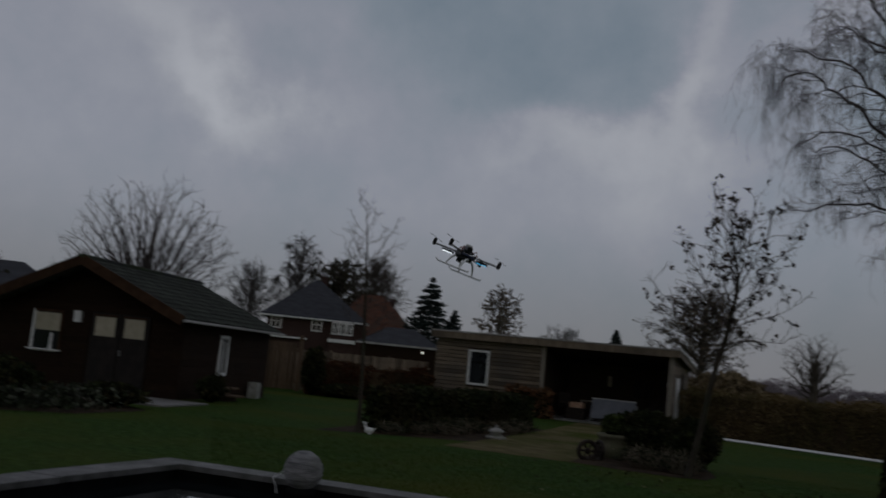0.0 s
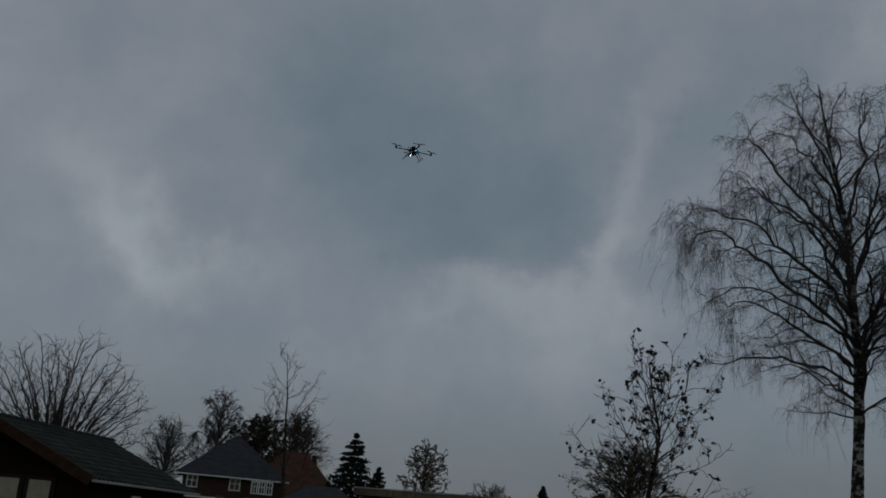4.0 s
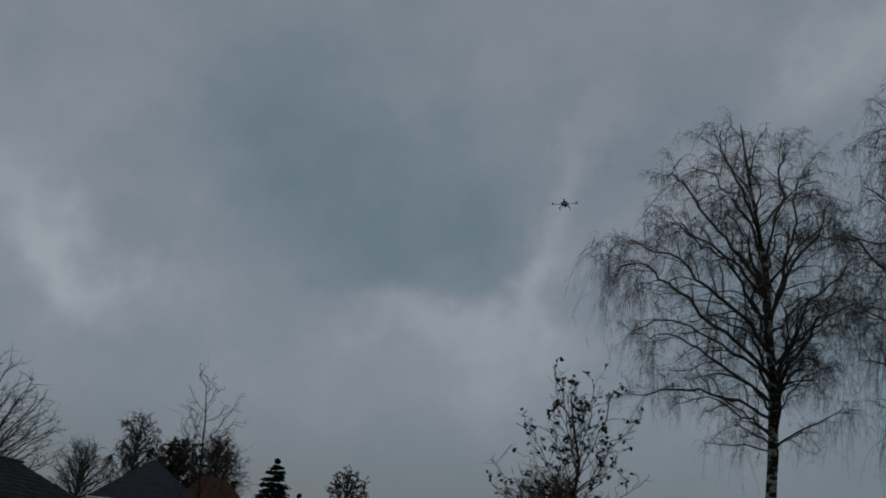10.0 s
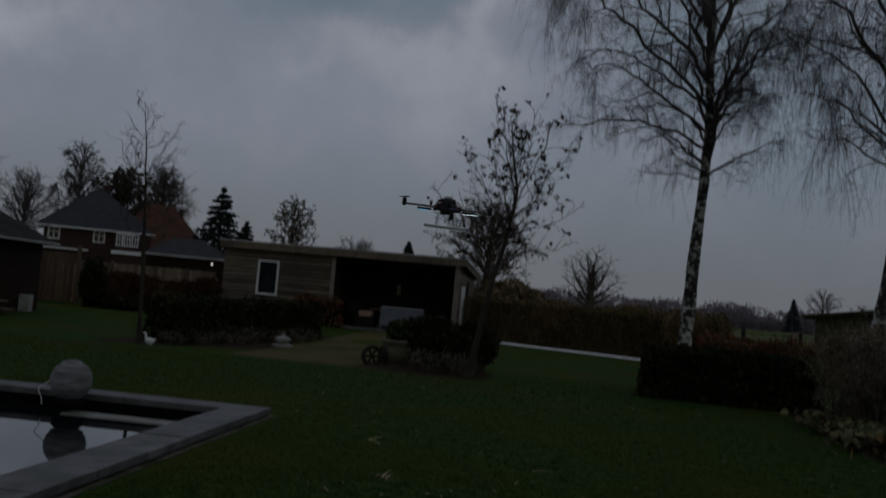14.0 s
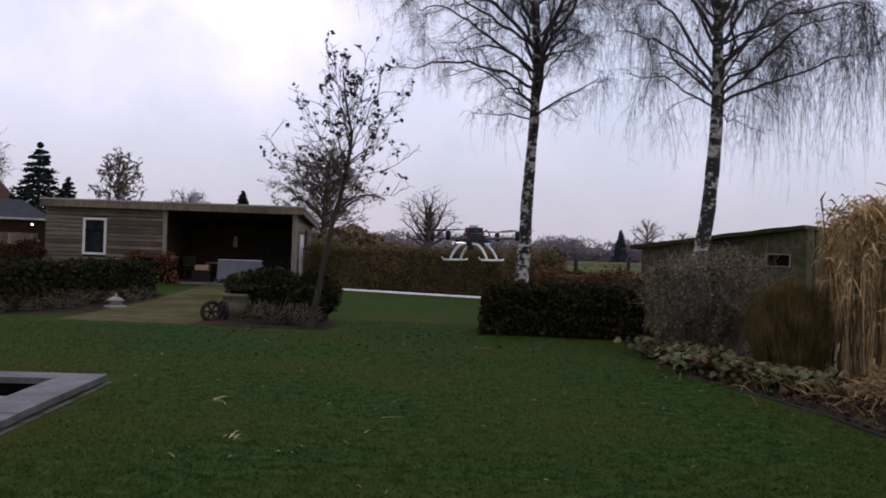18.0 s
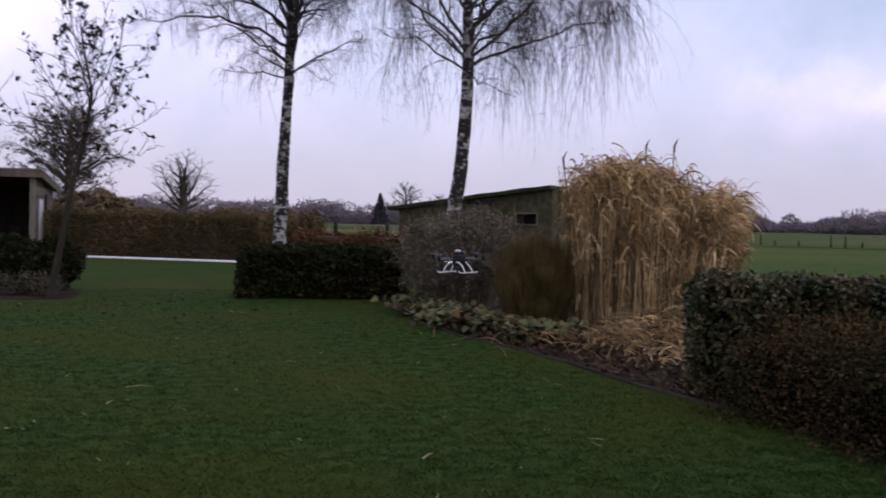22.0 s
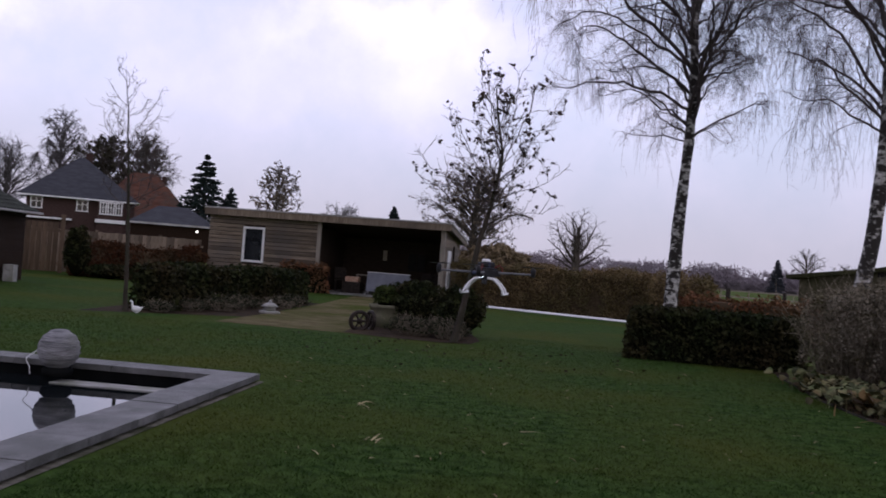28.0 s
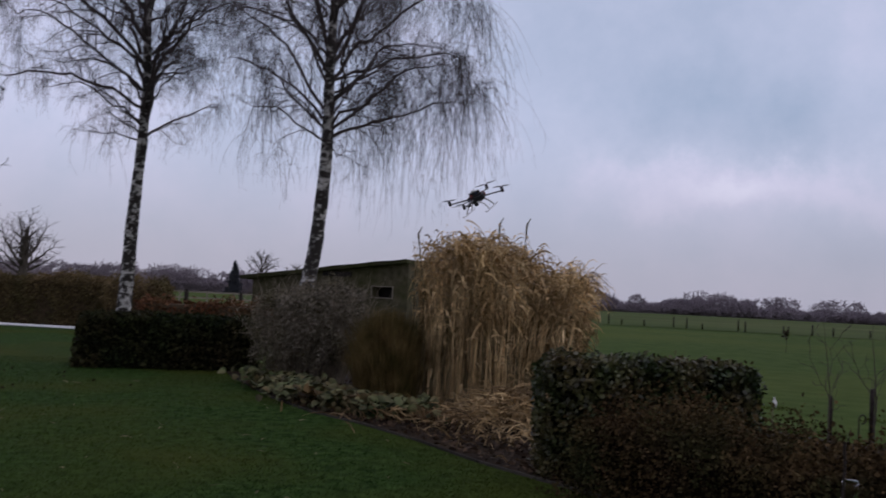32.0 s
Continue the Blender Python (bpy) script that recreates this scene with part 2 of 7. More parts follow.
SHEDWOOD = mat("dark_stained_shed_boards", (0.0144, 0.008, 0.0048), (0.0272, 0.0152, 0.0088), 4, 0.75, 0.4, 30, stretch=(1, 1, 10), vary=0.2, spec=0.1)
SHEDTRIM = mat("brown_bargeboard", (0.036, 0.019, 0.010), (0.058, 0.031, 0.017), 4, 0.7, 0.3, 30, vary=0.08, spec=0.1)
# Door wood; also the colour of shaded bunker openings and the dim back pane.
DOORWOOD_SHADE = mat("dark_door_wood_and_shade", (0.012, 0.009, 0.008), (0.022, 0.017, 0.014), 4, 0.6, 0.2, vary=0.05)
GREYFENCE = mat("grey_brown_fence_boards", (0.15, 0.115, 0.078), (0.27, 0.215, 0.155), 3, 0.85, 0.4, 30, stretch=(8, 8, 0.7), stain=(0.12, 0.095, 0.07), stain_scale=0.6, vary=0.45)
FENCEWOOD = mat("brown_fence_boards", (0.09, 0.058, 0.034), (0.16, 0.108, 0.067), 3, 0.85, 0.4, 30, stretch=(8, 8, 0.7), stain=(0.09, 0.065, 0.045), stain_scale=0.6, vary=0.25)
EDGEWOOD = mat("dark_damp_board", (0.035, 0.0294, 0.0238), (0.07, 0.0602, 0.049), 4, 0.85, 0.4, 30, stain=(0.028, 0.0315, 0.0175), stain_scale=2, vary=0.25, spec=0.1)
EDGESTONE = mat("dark_gravel_strip", (0.10, 0.092, 0.07), (0.19, 0.178, 0.145), 14, 0.9, 0.8, 60, stain=(0.045, 0.05, 0.025), stain_scale=2.5, vary=0, spec=0.08)
TABLEWOOD = mat("grey_teak", (0.07425, 0.04995, 0.02639), (0.2525, 0.1823, 0.101), 5, 0.75, 0.6, 40, stretch=(0.7, 8, 8), stain=(0.07425, 0.06075, 0.03902), stain_scale=3, vary=0.2, spec=0.08)
WHITE = mat("white_paint", (0.70, 0.70, 0.68), (0.80, 0.80, 0.78), 6, 0.5, 0.1, vary=0.04)
CREAM = mat("cream_blind", (0.42, 0.38, 0.28), (0.50, 0.46, 0.35), 6, 0.8, 0.1, vary=0.04)
ROOFEDGE = mat("grey_zinc_trim", (0.34, 0.33, 0.31), (0.46, 0.45, 0.43), 6, 0.55, 0.2, vary=0.05, stain=(0.25, 0.24, 0.22))
ROOFING = mat("roofing_felt", (0.07, 0.07, 0.07), (0.11, 0.11, 0.105), 8, 0.9, 0.4, vary=0)
TILES = mat("dark_roof_tile", (0.022, 0.024, 0.024), (0.045, 0.047, 0.046), 6, 0.8, 0.4, vary=0.35, stain=(0.03, 0.038, 0.02), spec=0.15)
SLATE = mat("slate_roof", (0.02625, 0.02775, 0.03375), (0.04125, 0.0435, 0.051), 1.2, 0.7, 0.5, 6, stretch=(1, 1, 3), vary=0.05)
REDTILE = mat("red_roof_tile", (0.075, 0.034, 0.022), (0.125, 0.058, 0.038), 1.0, 0.85, 0.5, 6, stretch=(1, 1, 3), stain=(0.075, 0.05, 0.038), vary=0.05, spec=0.1)
BRICK = mat("dark_brick", (0.040, 0.023, 0.020), (0.068, 0.040, 0.033), 4, 0.9, 0.4, 20, stretch=(1, 1, 3), vary=0.05)
MOSSWALL = mat("mossy_old_concrete", (0.05523, 0.05051, 0.02967), (0.1469, 0.1304, 0.0855), 5.5, 0.95, 1.0, 7, stain=(0.0588, 0.06061, 0.02443), stain_scale=1.2, vary=0.05, lo=0.3, hi=0.7, spec=0.05)
MOSS = mat("moss_roof", (0.055, 0.060, 0.022), (0.10, 0.10, 0.045), 4, 0.95, 0.9, 25, stain=(0.05, 0.045, 0.03), stain_scale=2, vary=0)
GLASS = mat("window_glass", (0.012, 0.014, 0.016), (0.018, 0.020, 0.023), 2, 0.05, 0, vary=0, spec=0.6)
BOX_LEAF = mat("dark_hedge_leaf", (0.010, 0.016, 0.005), (0.031, 0.037, 0.012), 3, 0.8, 0, vary=0.6, island=True, stain=(0.036, 0.028, 0.012), stain_scale=1.6, spec=0.1)
BALL_LEAF = mat("fresh_box_leaf", (0.022, 0.036, 0.008), (0.06, 0.075, 0.022), 8, 0.7, 0, vary=0.5, island=True, spec=0.1)
LAUREL_LEAF = mat("laurel_leaf", (0.0108, 0.02295, 0.0054), (0.0567, 0.0756, 0.02295), 3, 0.38, 0, vary=0.65, island=True, stain=(0.1013, 0.0783, 0.03375), stain_scale=2.5, spec=0.25)
BROWN_LEAF = mat("brown_beech_leaf", (0.1283, 0.0898, 0.0394), (0.2236, 0.1612, 0.0779), 2, 0.8, 0, vary=0.2, island=True, stain=(0.1008, 0.0898, 0.03666), stain_scale=0.7, spec=0.1)
RUST_LEAF = mat("rust_beech_leaf", (0.09775, 0.0414, 0.0207), (0.1898, 0.08625, 0.0437), 2, 0.8, 0, vary=0.45, island=True, stain=(0.1265, 0.08625, 0.0414), spec=0.05)
DARKRUST_LEAF = mat("dark_rust_leaf", (0.04, 0.016, 0.008), (0.08, 0.0336, 0.016), 2, 0.8, 0, vary=0.45, island=True, stain=(0.048, 0.0336, 0.016), spec=0.05)
GREYDRY = mat("grey_dry_leaf", (0.13, 0.112, 0.08), (0.27, 0.24, 0.185), 6, 0.9, 0, vary=0.45, island=True, stain=(0.1105, 0.0975, 0.052), stain_scale=3, spec=0.05)
DARKBROWN_LEAF = mat("dark_brown_shrub_leaf", (0.03432, 0.02155, 0.01026), (0.09501, 0.06158, 0.02639), 3, 0.9, 0, vary=0.6, island=True, stain=(0.02904, 0.03387, 0.01173), stain_scale=2, spec=0.05)
# Near-black cores: the shade between the leaves is put into their colour.
CORE = mat("hedge_shade_core", (0.005, 0.006, 0.003), (0.014, 0.015, 0.008), 25, 1, 1.0, 60, vary=0, spec=0.0)
SHADECORE = mat("shrub_shade_core", (0.006, 0.0045, 0.003), (0.018, 0.011, 0.007), 25, 1, 1.0, 60, vary=0, spec=0.0)
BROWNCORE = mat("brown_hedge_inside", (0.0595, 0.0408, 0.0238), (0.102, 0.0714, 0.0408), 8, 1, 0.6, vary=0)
TWIG = mat("dark_twig", (0.0504, 0.0406, 0.0392), (0.0896, 0.0728, 0.0686), 6, 0.9, 0, vary=0)
GREYTWIG = mat("grey_twig", (0.14, 0.1176, 0.084), (0.28, 0.238, 0.175), 6, 0.9, 0, vary=0.4, island=True, spec=0.05)
# Far colours paled and greyed: the distance haze is put into them.
FARTWIG = mat("haze_tinted_far_twig", (0.085, 0.078, 0.078), (0.125, 0.115, 0.112), 2, 1, 0, vary=0.25, island=True)
HAZYWOOD = mat("haze_tinted_woods", (0.2003, 0.1726, 0.1925), (0.3005, 0.258, 0.278), 0.03, 1, 0, vary=0.08, island=True, spec=0.0)
FARROOF = mat("haze_tinted_roof", (0.13, 0.115, 0.12), (0.18, 0.16, 0.165), 0.5, 1, 0, vary=0.2)
FARWALL = mat("haze_tinted_wall", (0.17, 0.15, 0.15), (0.24, 0.22, 0.22), 0.5, 1, 0, vary=0.2)
FARFIELD = mat("pale_far_field", (0.048, 0.070, 0.014), (0.080, 0.096, 0.028), 0.05, 0.95, 0.4, 2, stain=(0.050, 0.078, 0.014), stain_scale=0.012, vary=0, spec=0.05)
# Leaf brown lightened to carry the distance haze.
FARLEAF = mat("far_brown_foliage", (0.13, 0.10, 0.07), (0.19, 0.15, 0.11), 1, 1, 0, vary=0.35, island=True)
THICKET = mat("tan_dry_growth", (0.1271, 0.09282, 0.04888), (0.2053, 0.1564, 0.08797), 2, 0.9, 0, vary=0.3, island=True)
FARGREEN = mat("far_ivy_foliage", (0.035, 0.034, 0.020), (0.06, 0.055, 0.034), 1, 1, 0, vary=0.35, island=True)
# Conifer green turned grey-blue, with haze mixed into the base colour.
HAZYCONE = mat("haze_tinted_conifer", (0.045, 0.05, 0.06), (0.075, 0.08, 0.09), 2, 0.9, 0, vary=0.3, island=True, spec=0.0)
NEEDLE = mat("dark_conifer_needle", (0.010, 0.018, 0.016), (0.022, 0.034, 0.030), 2, 0.8, 0, vary=0.4, island=True)
BARK = mat("brown_bark", (0.055, 0.045, 0.036), (0.10, 0.085, 0.07), 7, 0.9, 0.8, 30, stretch=(1, 1, 0.3), vary=0.05)
YOUNGBARK = mat("dark_young_bark", (0.028, 0.022, 0.016), (0.058, 0.046, 0.035), 9, 0.9, 0.6, 30, stretch=(1, 1, 0.4), stain=(0.03, 0.034, 0.018), stain_scale=2, vary=0.05)
DRYLEAF = mat("dark_dry_leaf", (0.020, 0.015, 0.011), (0.05, 0.034, 0.022), 4, 0.8, 0, vary=0.5, island=True, spec=0.1)
REED = mat("dry_reed_straw", (0.44, 0.3007, 0.1302), (0.8, 0.6014, 0.3192), 2.2, 0.75, 0, vary=0.6, island=True, stain=(0.27, 0.1746, 0.0756), stain_scale=1.6, spec=0.15)
REEDFALL = mat("fallen_reed_straw", (0.2, 0.1283, 0.0546), (0.54, 0.3895, 0.1872), 2.5, 0.85, 0, vary=0.6, island=True, stain=(0.1, 0.0589, 0.02496), stain_scale=2)
DRYLITTER = mat("fallen_leaf", (0.02898, 0.018, 0.0108), (0.09936, 0.063, 0.0342), 4, 0.9, 0, vary=0.6, island=True)
REEDDARK = mat("brown_dry_grass", (0.085, 0.06014, 0.02816), (0.16, 0.1164, 0.0572), 3, 0.85, 0, vary=0.4, island=True, stain=(0.07, 0.06305, 0.0264), stain_scale=2)
BERGENIA = mat("bergenia_leaf", (0.03741, 0.05391, 0.01517), (0.1776, 0.1862, 0.09207), 5, 0.7, 0, vary=0.75, island=True, stain=(0.08417, 0.05391, 0.02167), stain_scale=2.5, spec=0.1)
BEDLEAF = mat("frosted_bed_leaf", (0.012, 0.017, 0.007), (0.13, 0.135, 0.10), 4, 0.8, 0, vary=0.6, island=True, spec=0.05, lo=0.45, hi=0.8)
LAVENDER = mat("grey_lavender_leaf", (0.015, 0.020, 0.009), (0.050, 0.050, 0.032), 3, 0.9, 0, vary=0.6, island=True, stain=(0.013, 0.0195, 0.0078), stain_scale=1.5, spec=0.1)
OLIVEGRASS = mat("olive_dry_grass", (0.0956, 0.0679, 0.02475), (0.2322, 0.1637, 0.0675), 4, 0.9, 0, vary=0.5, island=True, stain=(0.07511, 0.06305, 0.02025), stain_scale=3, spec=0.05)
STONEGREY = mat("garden_stone", (0.26, 0.255, 0.24), (0.42, 0.41, 0.39), 8, 0.85, 0.5, 40, stain=(0.22, 0.23, 0.18), stain_scale=4, vary=0.06)
POTCLAY = mat("mossy_stone_planter", (0.12, 0.115, 0.075), (0.20, 0.185, 0.13), 6, 0.85, 0.4, 40, stain=(0.085, 0.10, 0.045), stain_scale=3, vary=0.05)
IRON = mat("rusty_dark_iron", (0.020, 0.017, 0.015), (0.05, 0.038, 0.030), 12, 0.7, 0.4, 60, metal=0.5, vary=0)
GREYBOARD = mat("grey_table_board", (0.15, 0.16, 0.19), (0.20, 0.21, 0.24), 3, 0.6, 0.1, vary=0.04)
ORANGE = mat("cream_pink_print", (0.42, 0.22, 0.14), (0.60, 0.42, 0.30), 14, 0.6, 0, vary=0)
STEEL = mat("dull_steel", (0.35, 0.35, 0.36), (0.5, 0.5, 0.5), 9, 0.4, 0.1, metal=0.9, vary=0)
DRONEBLACK = mat("black_composite", (0.012, 0.012, 0.014), (0.025, 0.025, 0.028), 20, 0.4, 0.1, vary=0)
DRONEARM = mat("grey_arm_tube", (0.09, 0.09, 0.095), (0.15, 0.15, 0.155), 12, 0.4, 0.05, vary=0)
DRONERED = mat("dark_red_cable", (0.10, 0.015, 0.012), (0.16, 0.03, 0.022), 14, 0.5, 0, vary=0.3)
DRONEWHITE = mat("white_plastic_leg", (0.72, 0.72, 0.72), (0.8, 0.8, 0.8), 10, 0.4, 0, vary=0)
DRONEBLUE = mat("blue_black_shell", (0.03, 0.035, 0.07), (0.06, 0.07, 0.12), 14, 0.35, 0.1, vary=0)
LEDWHITE = glow("white_led_strip", (0.92, 0.96, 1.0), 9.0)
LEDBLUE = glow("blue_led_strip", (0.10, 0.48, 0.85), 4.0)
LAMPGLOW = glow("house_lamp_glow", (1.0, 0.93, 0.8), 2.5)
SPECKLED = mat("speckled_white_stone", (0.30, 0.30, 0.29), (0.74, 0.74, 0.72), 26, 0.7, 0.3, 80, stain=(0.42, 0.43, 0.38), stain_scale=9, vary=0, lo=0.4, hi=0.55)
MURK = mat("murky_water", (0.065, 0.0525, 0.035), (0.095, 0.08, 0.0575), 9, 0.15, 0, vary=0)
MURK.node_tree.nodes["Principled BSDF"].inputs["Transmission Weight"].default_value = 0.45
BOTTLEGLASS = mat("pale_bottle_glass", (0.86, 0.88, 0.87), (0.9, 0.92, 0.91), 3, 0.03, 0, vary=0)
BOTTLEGLASS.node_tree.nodes["Principled BSDF"].inputs["Transmission Weight"].default_value = 1.0
BOTTLEGLASS.node_tree.nodes["Principled BSDF"].inputs["IOR"].default_value = 1.15


def birch_bark():
    """White bark with dark rough patches and thin cross lines, darker and rougher low down the stem."""
    m = mat("birch_bark", (0.34, 0.33, 0.295), (0.62, 0.60, 0.56), 9, 0.8, 0.5, 30, stretch=(1, 1, 2.5), vary=0.04)
    nt = m.node_tree
    N, L = nt.nodes.new, nt.links.new
    bs = nt.nodes["Principled BSDF"]
    src = bs.inputs["Base Color"].links[0].from_socket
    tc, mp, n, r, mx = N("ShaderNodeTexCoord"), N("ShaderNodeMapping"), N("ShaderNodeTexNoise"), N("ShaderNodeValToRGB"), N("ShaderNodeMixRGB")
    mp.inputs["Scale"].default_value = (3.6, 3.6, 5.2)
    L(tc.outputs["Object"], mp.inputs[0])
    L(mp.outputs[0], n.inputs["Vector"])
    n.inputs["Scale"].default_value, n.inputs["Detail"].default_value = 1.5, 7
    n.inputs["Roughness"].default_value = 0.65
    r.color_ramp.elements[0].position, r.color_ramp.elements[1].position = 0.43, 0.505
    L(n.outputs[0], r.inputs[0])
    L(r.outputs[0], mx.inputs[0])
    L(src, mx.inputs[1])
    mx.inputs[2].default_value = (0.030, 0.026, 0.022, 1)
    L(mx.outputs[0], bs.inputs["Base Color"])
    return m


BIRCH = birch_bark()


# ---- mesh helpers ----
def part(name, bm, material, parent=None, label="", at=None):
    """Links a bmesh as one mesh object, under a thing or under a part."""
    me = bpy.data.meshes.new(name)
    bm.to_mesh(me)
    bm.free()
    return part_of(name, me, material, parent, label, at)


def part_of(name, me, material, parent=None, label="", at=None):
    if material and not me.materials:
        me.materials.append(material)
    ob = new(name, me)
    ob.parent = parent
    if at is not None:
        ob.matrix_basis = at
    return tagged(ob, label)


def empty(name, m, label, category, group="", kind=""):
    ob = new(name)
    ob.matrix_basis = m
    return tagged(ob, label, category, group, kind)


def box_bm(sx, sy, sz, at=(0, 0, 0), bevel=0.0, bm=None, turn=None):
    """A box by its sizes, with at as the middle of its bottom face."""
    bm = bm or bmesh.new()
    m = Matrix.Translation(Vector(at) + Vector((0, 0, sz / 2))) @ (turn or Matrix()) @ Matrix.Diagonal((sx, sy, sz, 1))
    r = bmesh.ops.create_cube(bm, size=1, matrix=m)
    if bevel:
        es = list({e for v in r["verts"] for e in v.link_edges})
        bmesh.ops.bevel(bm, geom=es, offset=bevel, segments=2, affect="EDGES", profile=0.7)
    return bm


def ring_bm(profile, n=20, bm=None, at=(0, 0, 0)):
    """A body turned about z: profile rows of radius and height."""
    bm = bm or bmesh.new()
    rings = [[bm.verts.new((at[0] + r * math.cos(2 * math.pi * k / n), at[1] + r * math.sin(2 * math.pi * k / n), at[2] + z)) for k in range(n)] for r, z in profile]
    for a, b in zip(rings, rings[1:]):
        for k in range(n):
            bm.faces.new((a[k], a[(k + 1) % n], b[(k + 1) % n], b[k]))
    bm.faces.new(rings[0][::-1])
    bm.faces.new(rings[-1])
    for f in bm.faces:
        f.smooth = True
    return bm


def prism_bm(outline, depth):
    """An outline in x and z, drawn out along +y."""
    bm = bmesh.new()
    a = [bm.verts.new((x, 0, z)) for x, z in outline]
    b = [bm.verts.new((x, depth, z)) for x, z in outline]
    n = len(a)
    bm.faces.new(a)
    bm.faces.new(b[::-1])
    for k in range(n):
        bm.faces.new((a[k], b[k], b[(k + 1) % n], a[(k + 1) % n]))
    bmesh.ops.recalc_face_normals(bm, faces=bm.faces)
    return bm


def tubes(polys):
    """One mesh of tapered tubes from rows of (points, radii, sides)."""
    vs, fs, base = [], [], 0
    for pts, rad, sides in polys:
        p = np.asarray(pts, float)
        tan = np.gradient(p, axis=0)
        tan /= np.linalg.norm(tan, axis=1)[:, None] + 1e-9
        ref = np.array([1.0, 0, 0]) if abs(tan[0, 2]) > 0.8 else np.array([0, 0, 1.0])
        u = np.empty_like(p)
        last = np.cross(tan[0], ref)
        for q in range(len(p)):
            last = last - (last @ tan[q]) * tan[q]
            last = last / (math.sqrt(last @ last) + 1e-12)
            u[q] = last
        v = np.cross(tan, u)
        ang = np.arange(sides) * 2 * np.pi / sides
        ring = p[:, None] + np.asarray(rad)[:, None, None] * (np.cos(ang)[None, :, None] * u[:, None] + np.sin(ang)[None, :, None] * v[:, None])
        vs.append(ring.reshape(-1, 3))
        k = np.arange(sides)
        for q in range(len(p) - 1):
            a, b = base + q * sides + k, base + q * sides + (k + 1) % sides
            fs.append(np.stack([a, b, b + sides, a + sides], 1))
        base += len(p) * sides
    return mesh_from(np.concatenate(vs), np.concatenate(fs), True)


def mesh_from(vs, fs, smooth=False):
    me = bpy.data.meshes.new("mesh")
    n, k = fs.shape
    me.vertices.add(len(vs))
    me.vertices.foreach_set("co", np.asarray(vs, np.float32).ravel())
    me.loops.add(n * k)
    me.loops.foreach_set("vertex_index", fs.astype(np.int32).ravel())
    me.polygons.add(n)
    me.polygons.foreach_set("loop_start", np.arange(0, n * k, k, dtype=np.int32))
    me.polygons.foreach_set("loop_total", np.full(n, k, np.int32))
    me.update(calc_edges=True)
    if smooth:
        me.polygons.foreach_set("use_smooth", np.ones(n, bool))
    return me


def leaves(points, size, rng, flat=0.0, long=1.6, normals=None):
    """One mesh of small folded leaves (two quads each would be heavy: one bent quad), one at each point."""
    p = np.asarray(points, float)
    n = len(p)
    d = rng.normal(size=(n, 3))
    d[:, 2] *= 1 - flat
    if normals is not None:
        d = d * 0.7 + np.cross(normals, rng.normal(size=(n, 3)))
    d /= np.linalg.norm(d, axis=1)[:, None] + 1e-9
    e = np.cross(d, rng.normal(size=(n, 3)))
    e /= np.linalg.norm(e, axis=1)[:, None] + 1e-9
    s = size * rng.uniform(0.6, 1.3, n)[:, None]
    a, c = p - d * s * long / 2, p + d * s * long / 2
    up = np.cross(d, e) * s * 0.18
    b, f = p + e * s / 2 + up, p - e * s / 2 + up
    vs = np.stack([a, b, c, f], 1).reshape(-1, 3)
    return mesh_from(vs, np.arange(4 * n).reshape(-1, 4))


def broad_leaves(points, size, rng):
    """One mesh of rounded, cupped leaves that lie nearly level, one at each point."""
    p = np.asarray(points, float)
    n = len(p)
    nor = rng.normal(size=(n, 3)) * 0.55 + (0, -0.25, 1)
    nor /= np.linalg.norm(nor, axis=1)[:, None]
    u = np.cross(nor, rng.normal(size=(n, 3)))
    u /= np.linalg.norm(u, axis=1)[:, None]
    v = np.cross(nor, u)
    s = size * rng.uniform(0.5, 1.25, n)[:, None]
    ring = [p + s * (u * math.cos(a) * 0.62 + v * math.sin(a) * 0.45 + nor * 0.14 * (1 + math.cos(2 * a))) for a in [k * math.pi / 4 for k in range(8)]]
    vs = np.stack(ring, 1).reshape(-1, 3)
    f = np.array([[0, 1, 2, 3], [0, 3, 4, 7], [4, 5, 6, 7]])
    return mesh_from(vs, (np.arange(n)[:, None, None] * 8 + f[None]).reshape(-1, 4))


def strips(roots, tips, width, droop, rng, seg=4):
    """One mesh of narrow tapering blades from roots to tips, bent by droop."""
    a, b = np.asarray(roots, float), np.asarray(tips, float)
    n = len(a)
    side = np.cross(b - a, rng.normal(size=(n, 3)))
    side /= np.linalg.norm(side, axis=1)[:, None] + 1e-9
    w = np.broadcast_to(np.asarray(width, float), (n,))[:, None]
    dr = np.broadcast_to(np.asarray(droop, float), (n,))[:, None]
    rows = []
    for k in range(seg + 1):
        t = k / seg
        c = a + (b - a) * t + np.array([0, 0, 1.0]) * dr * 4 * t * (1 - t)
        ww = w * (1 - t) ** 0.6 * 0.5
        rows += [c - side * ww, c + side * ww]
    vs = np.stack(rows, 1)
    m = 2 * (seg + 1)
    base = np.arange(n)[:, None] * m
    fs = np.concatenate([base + np.array([2 * k, 2 * k + 1, 2 * k + 3, 2 * k + 2]) for k in range(seg)])
    return mesh_from(vs.reshape(-1, 3), fs)


def polar(az, d, z=0.0):
    """A place by its bearing to the left of +y, in degrees, and its distance."""
    return Vector((-d * math.sin(radians(az)), d * math.cos(radians(az)), z))


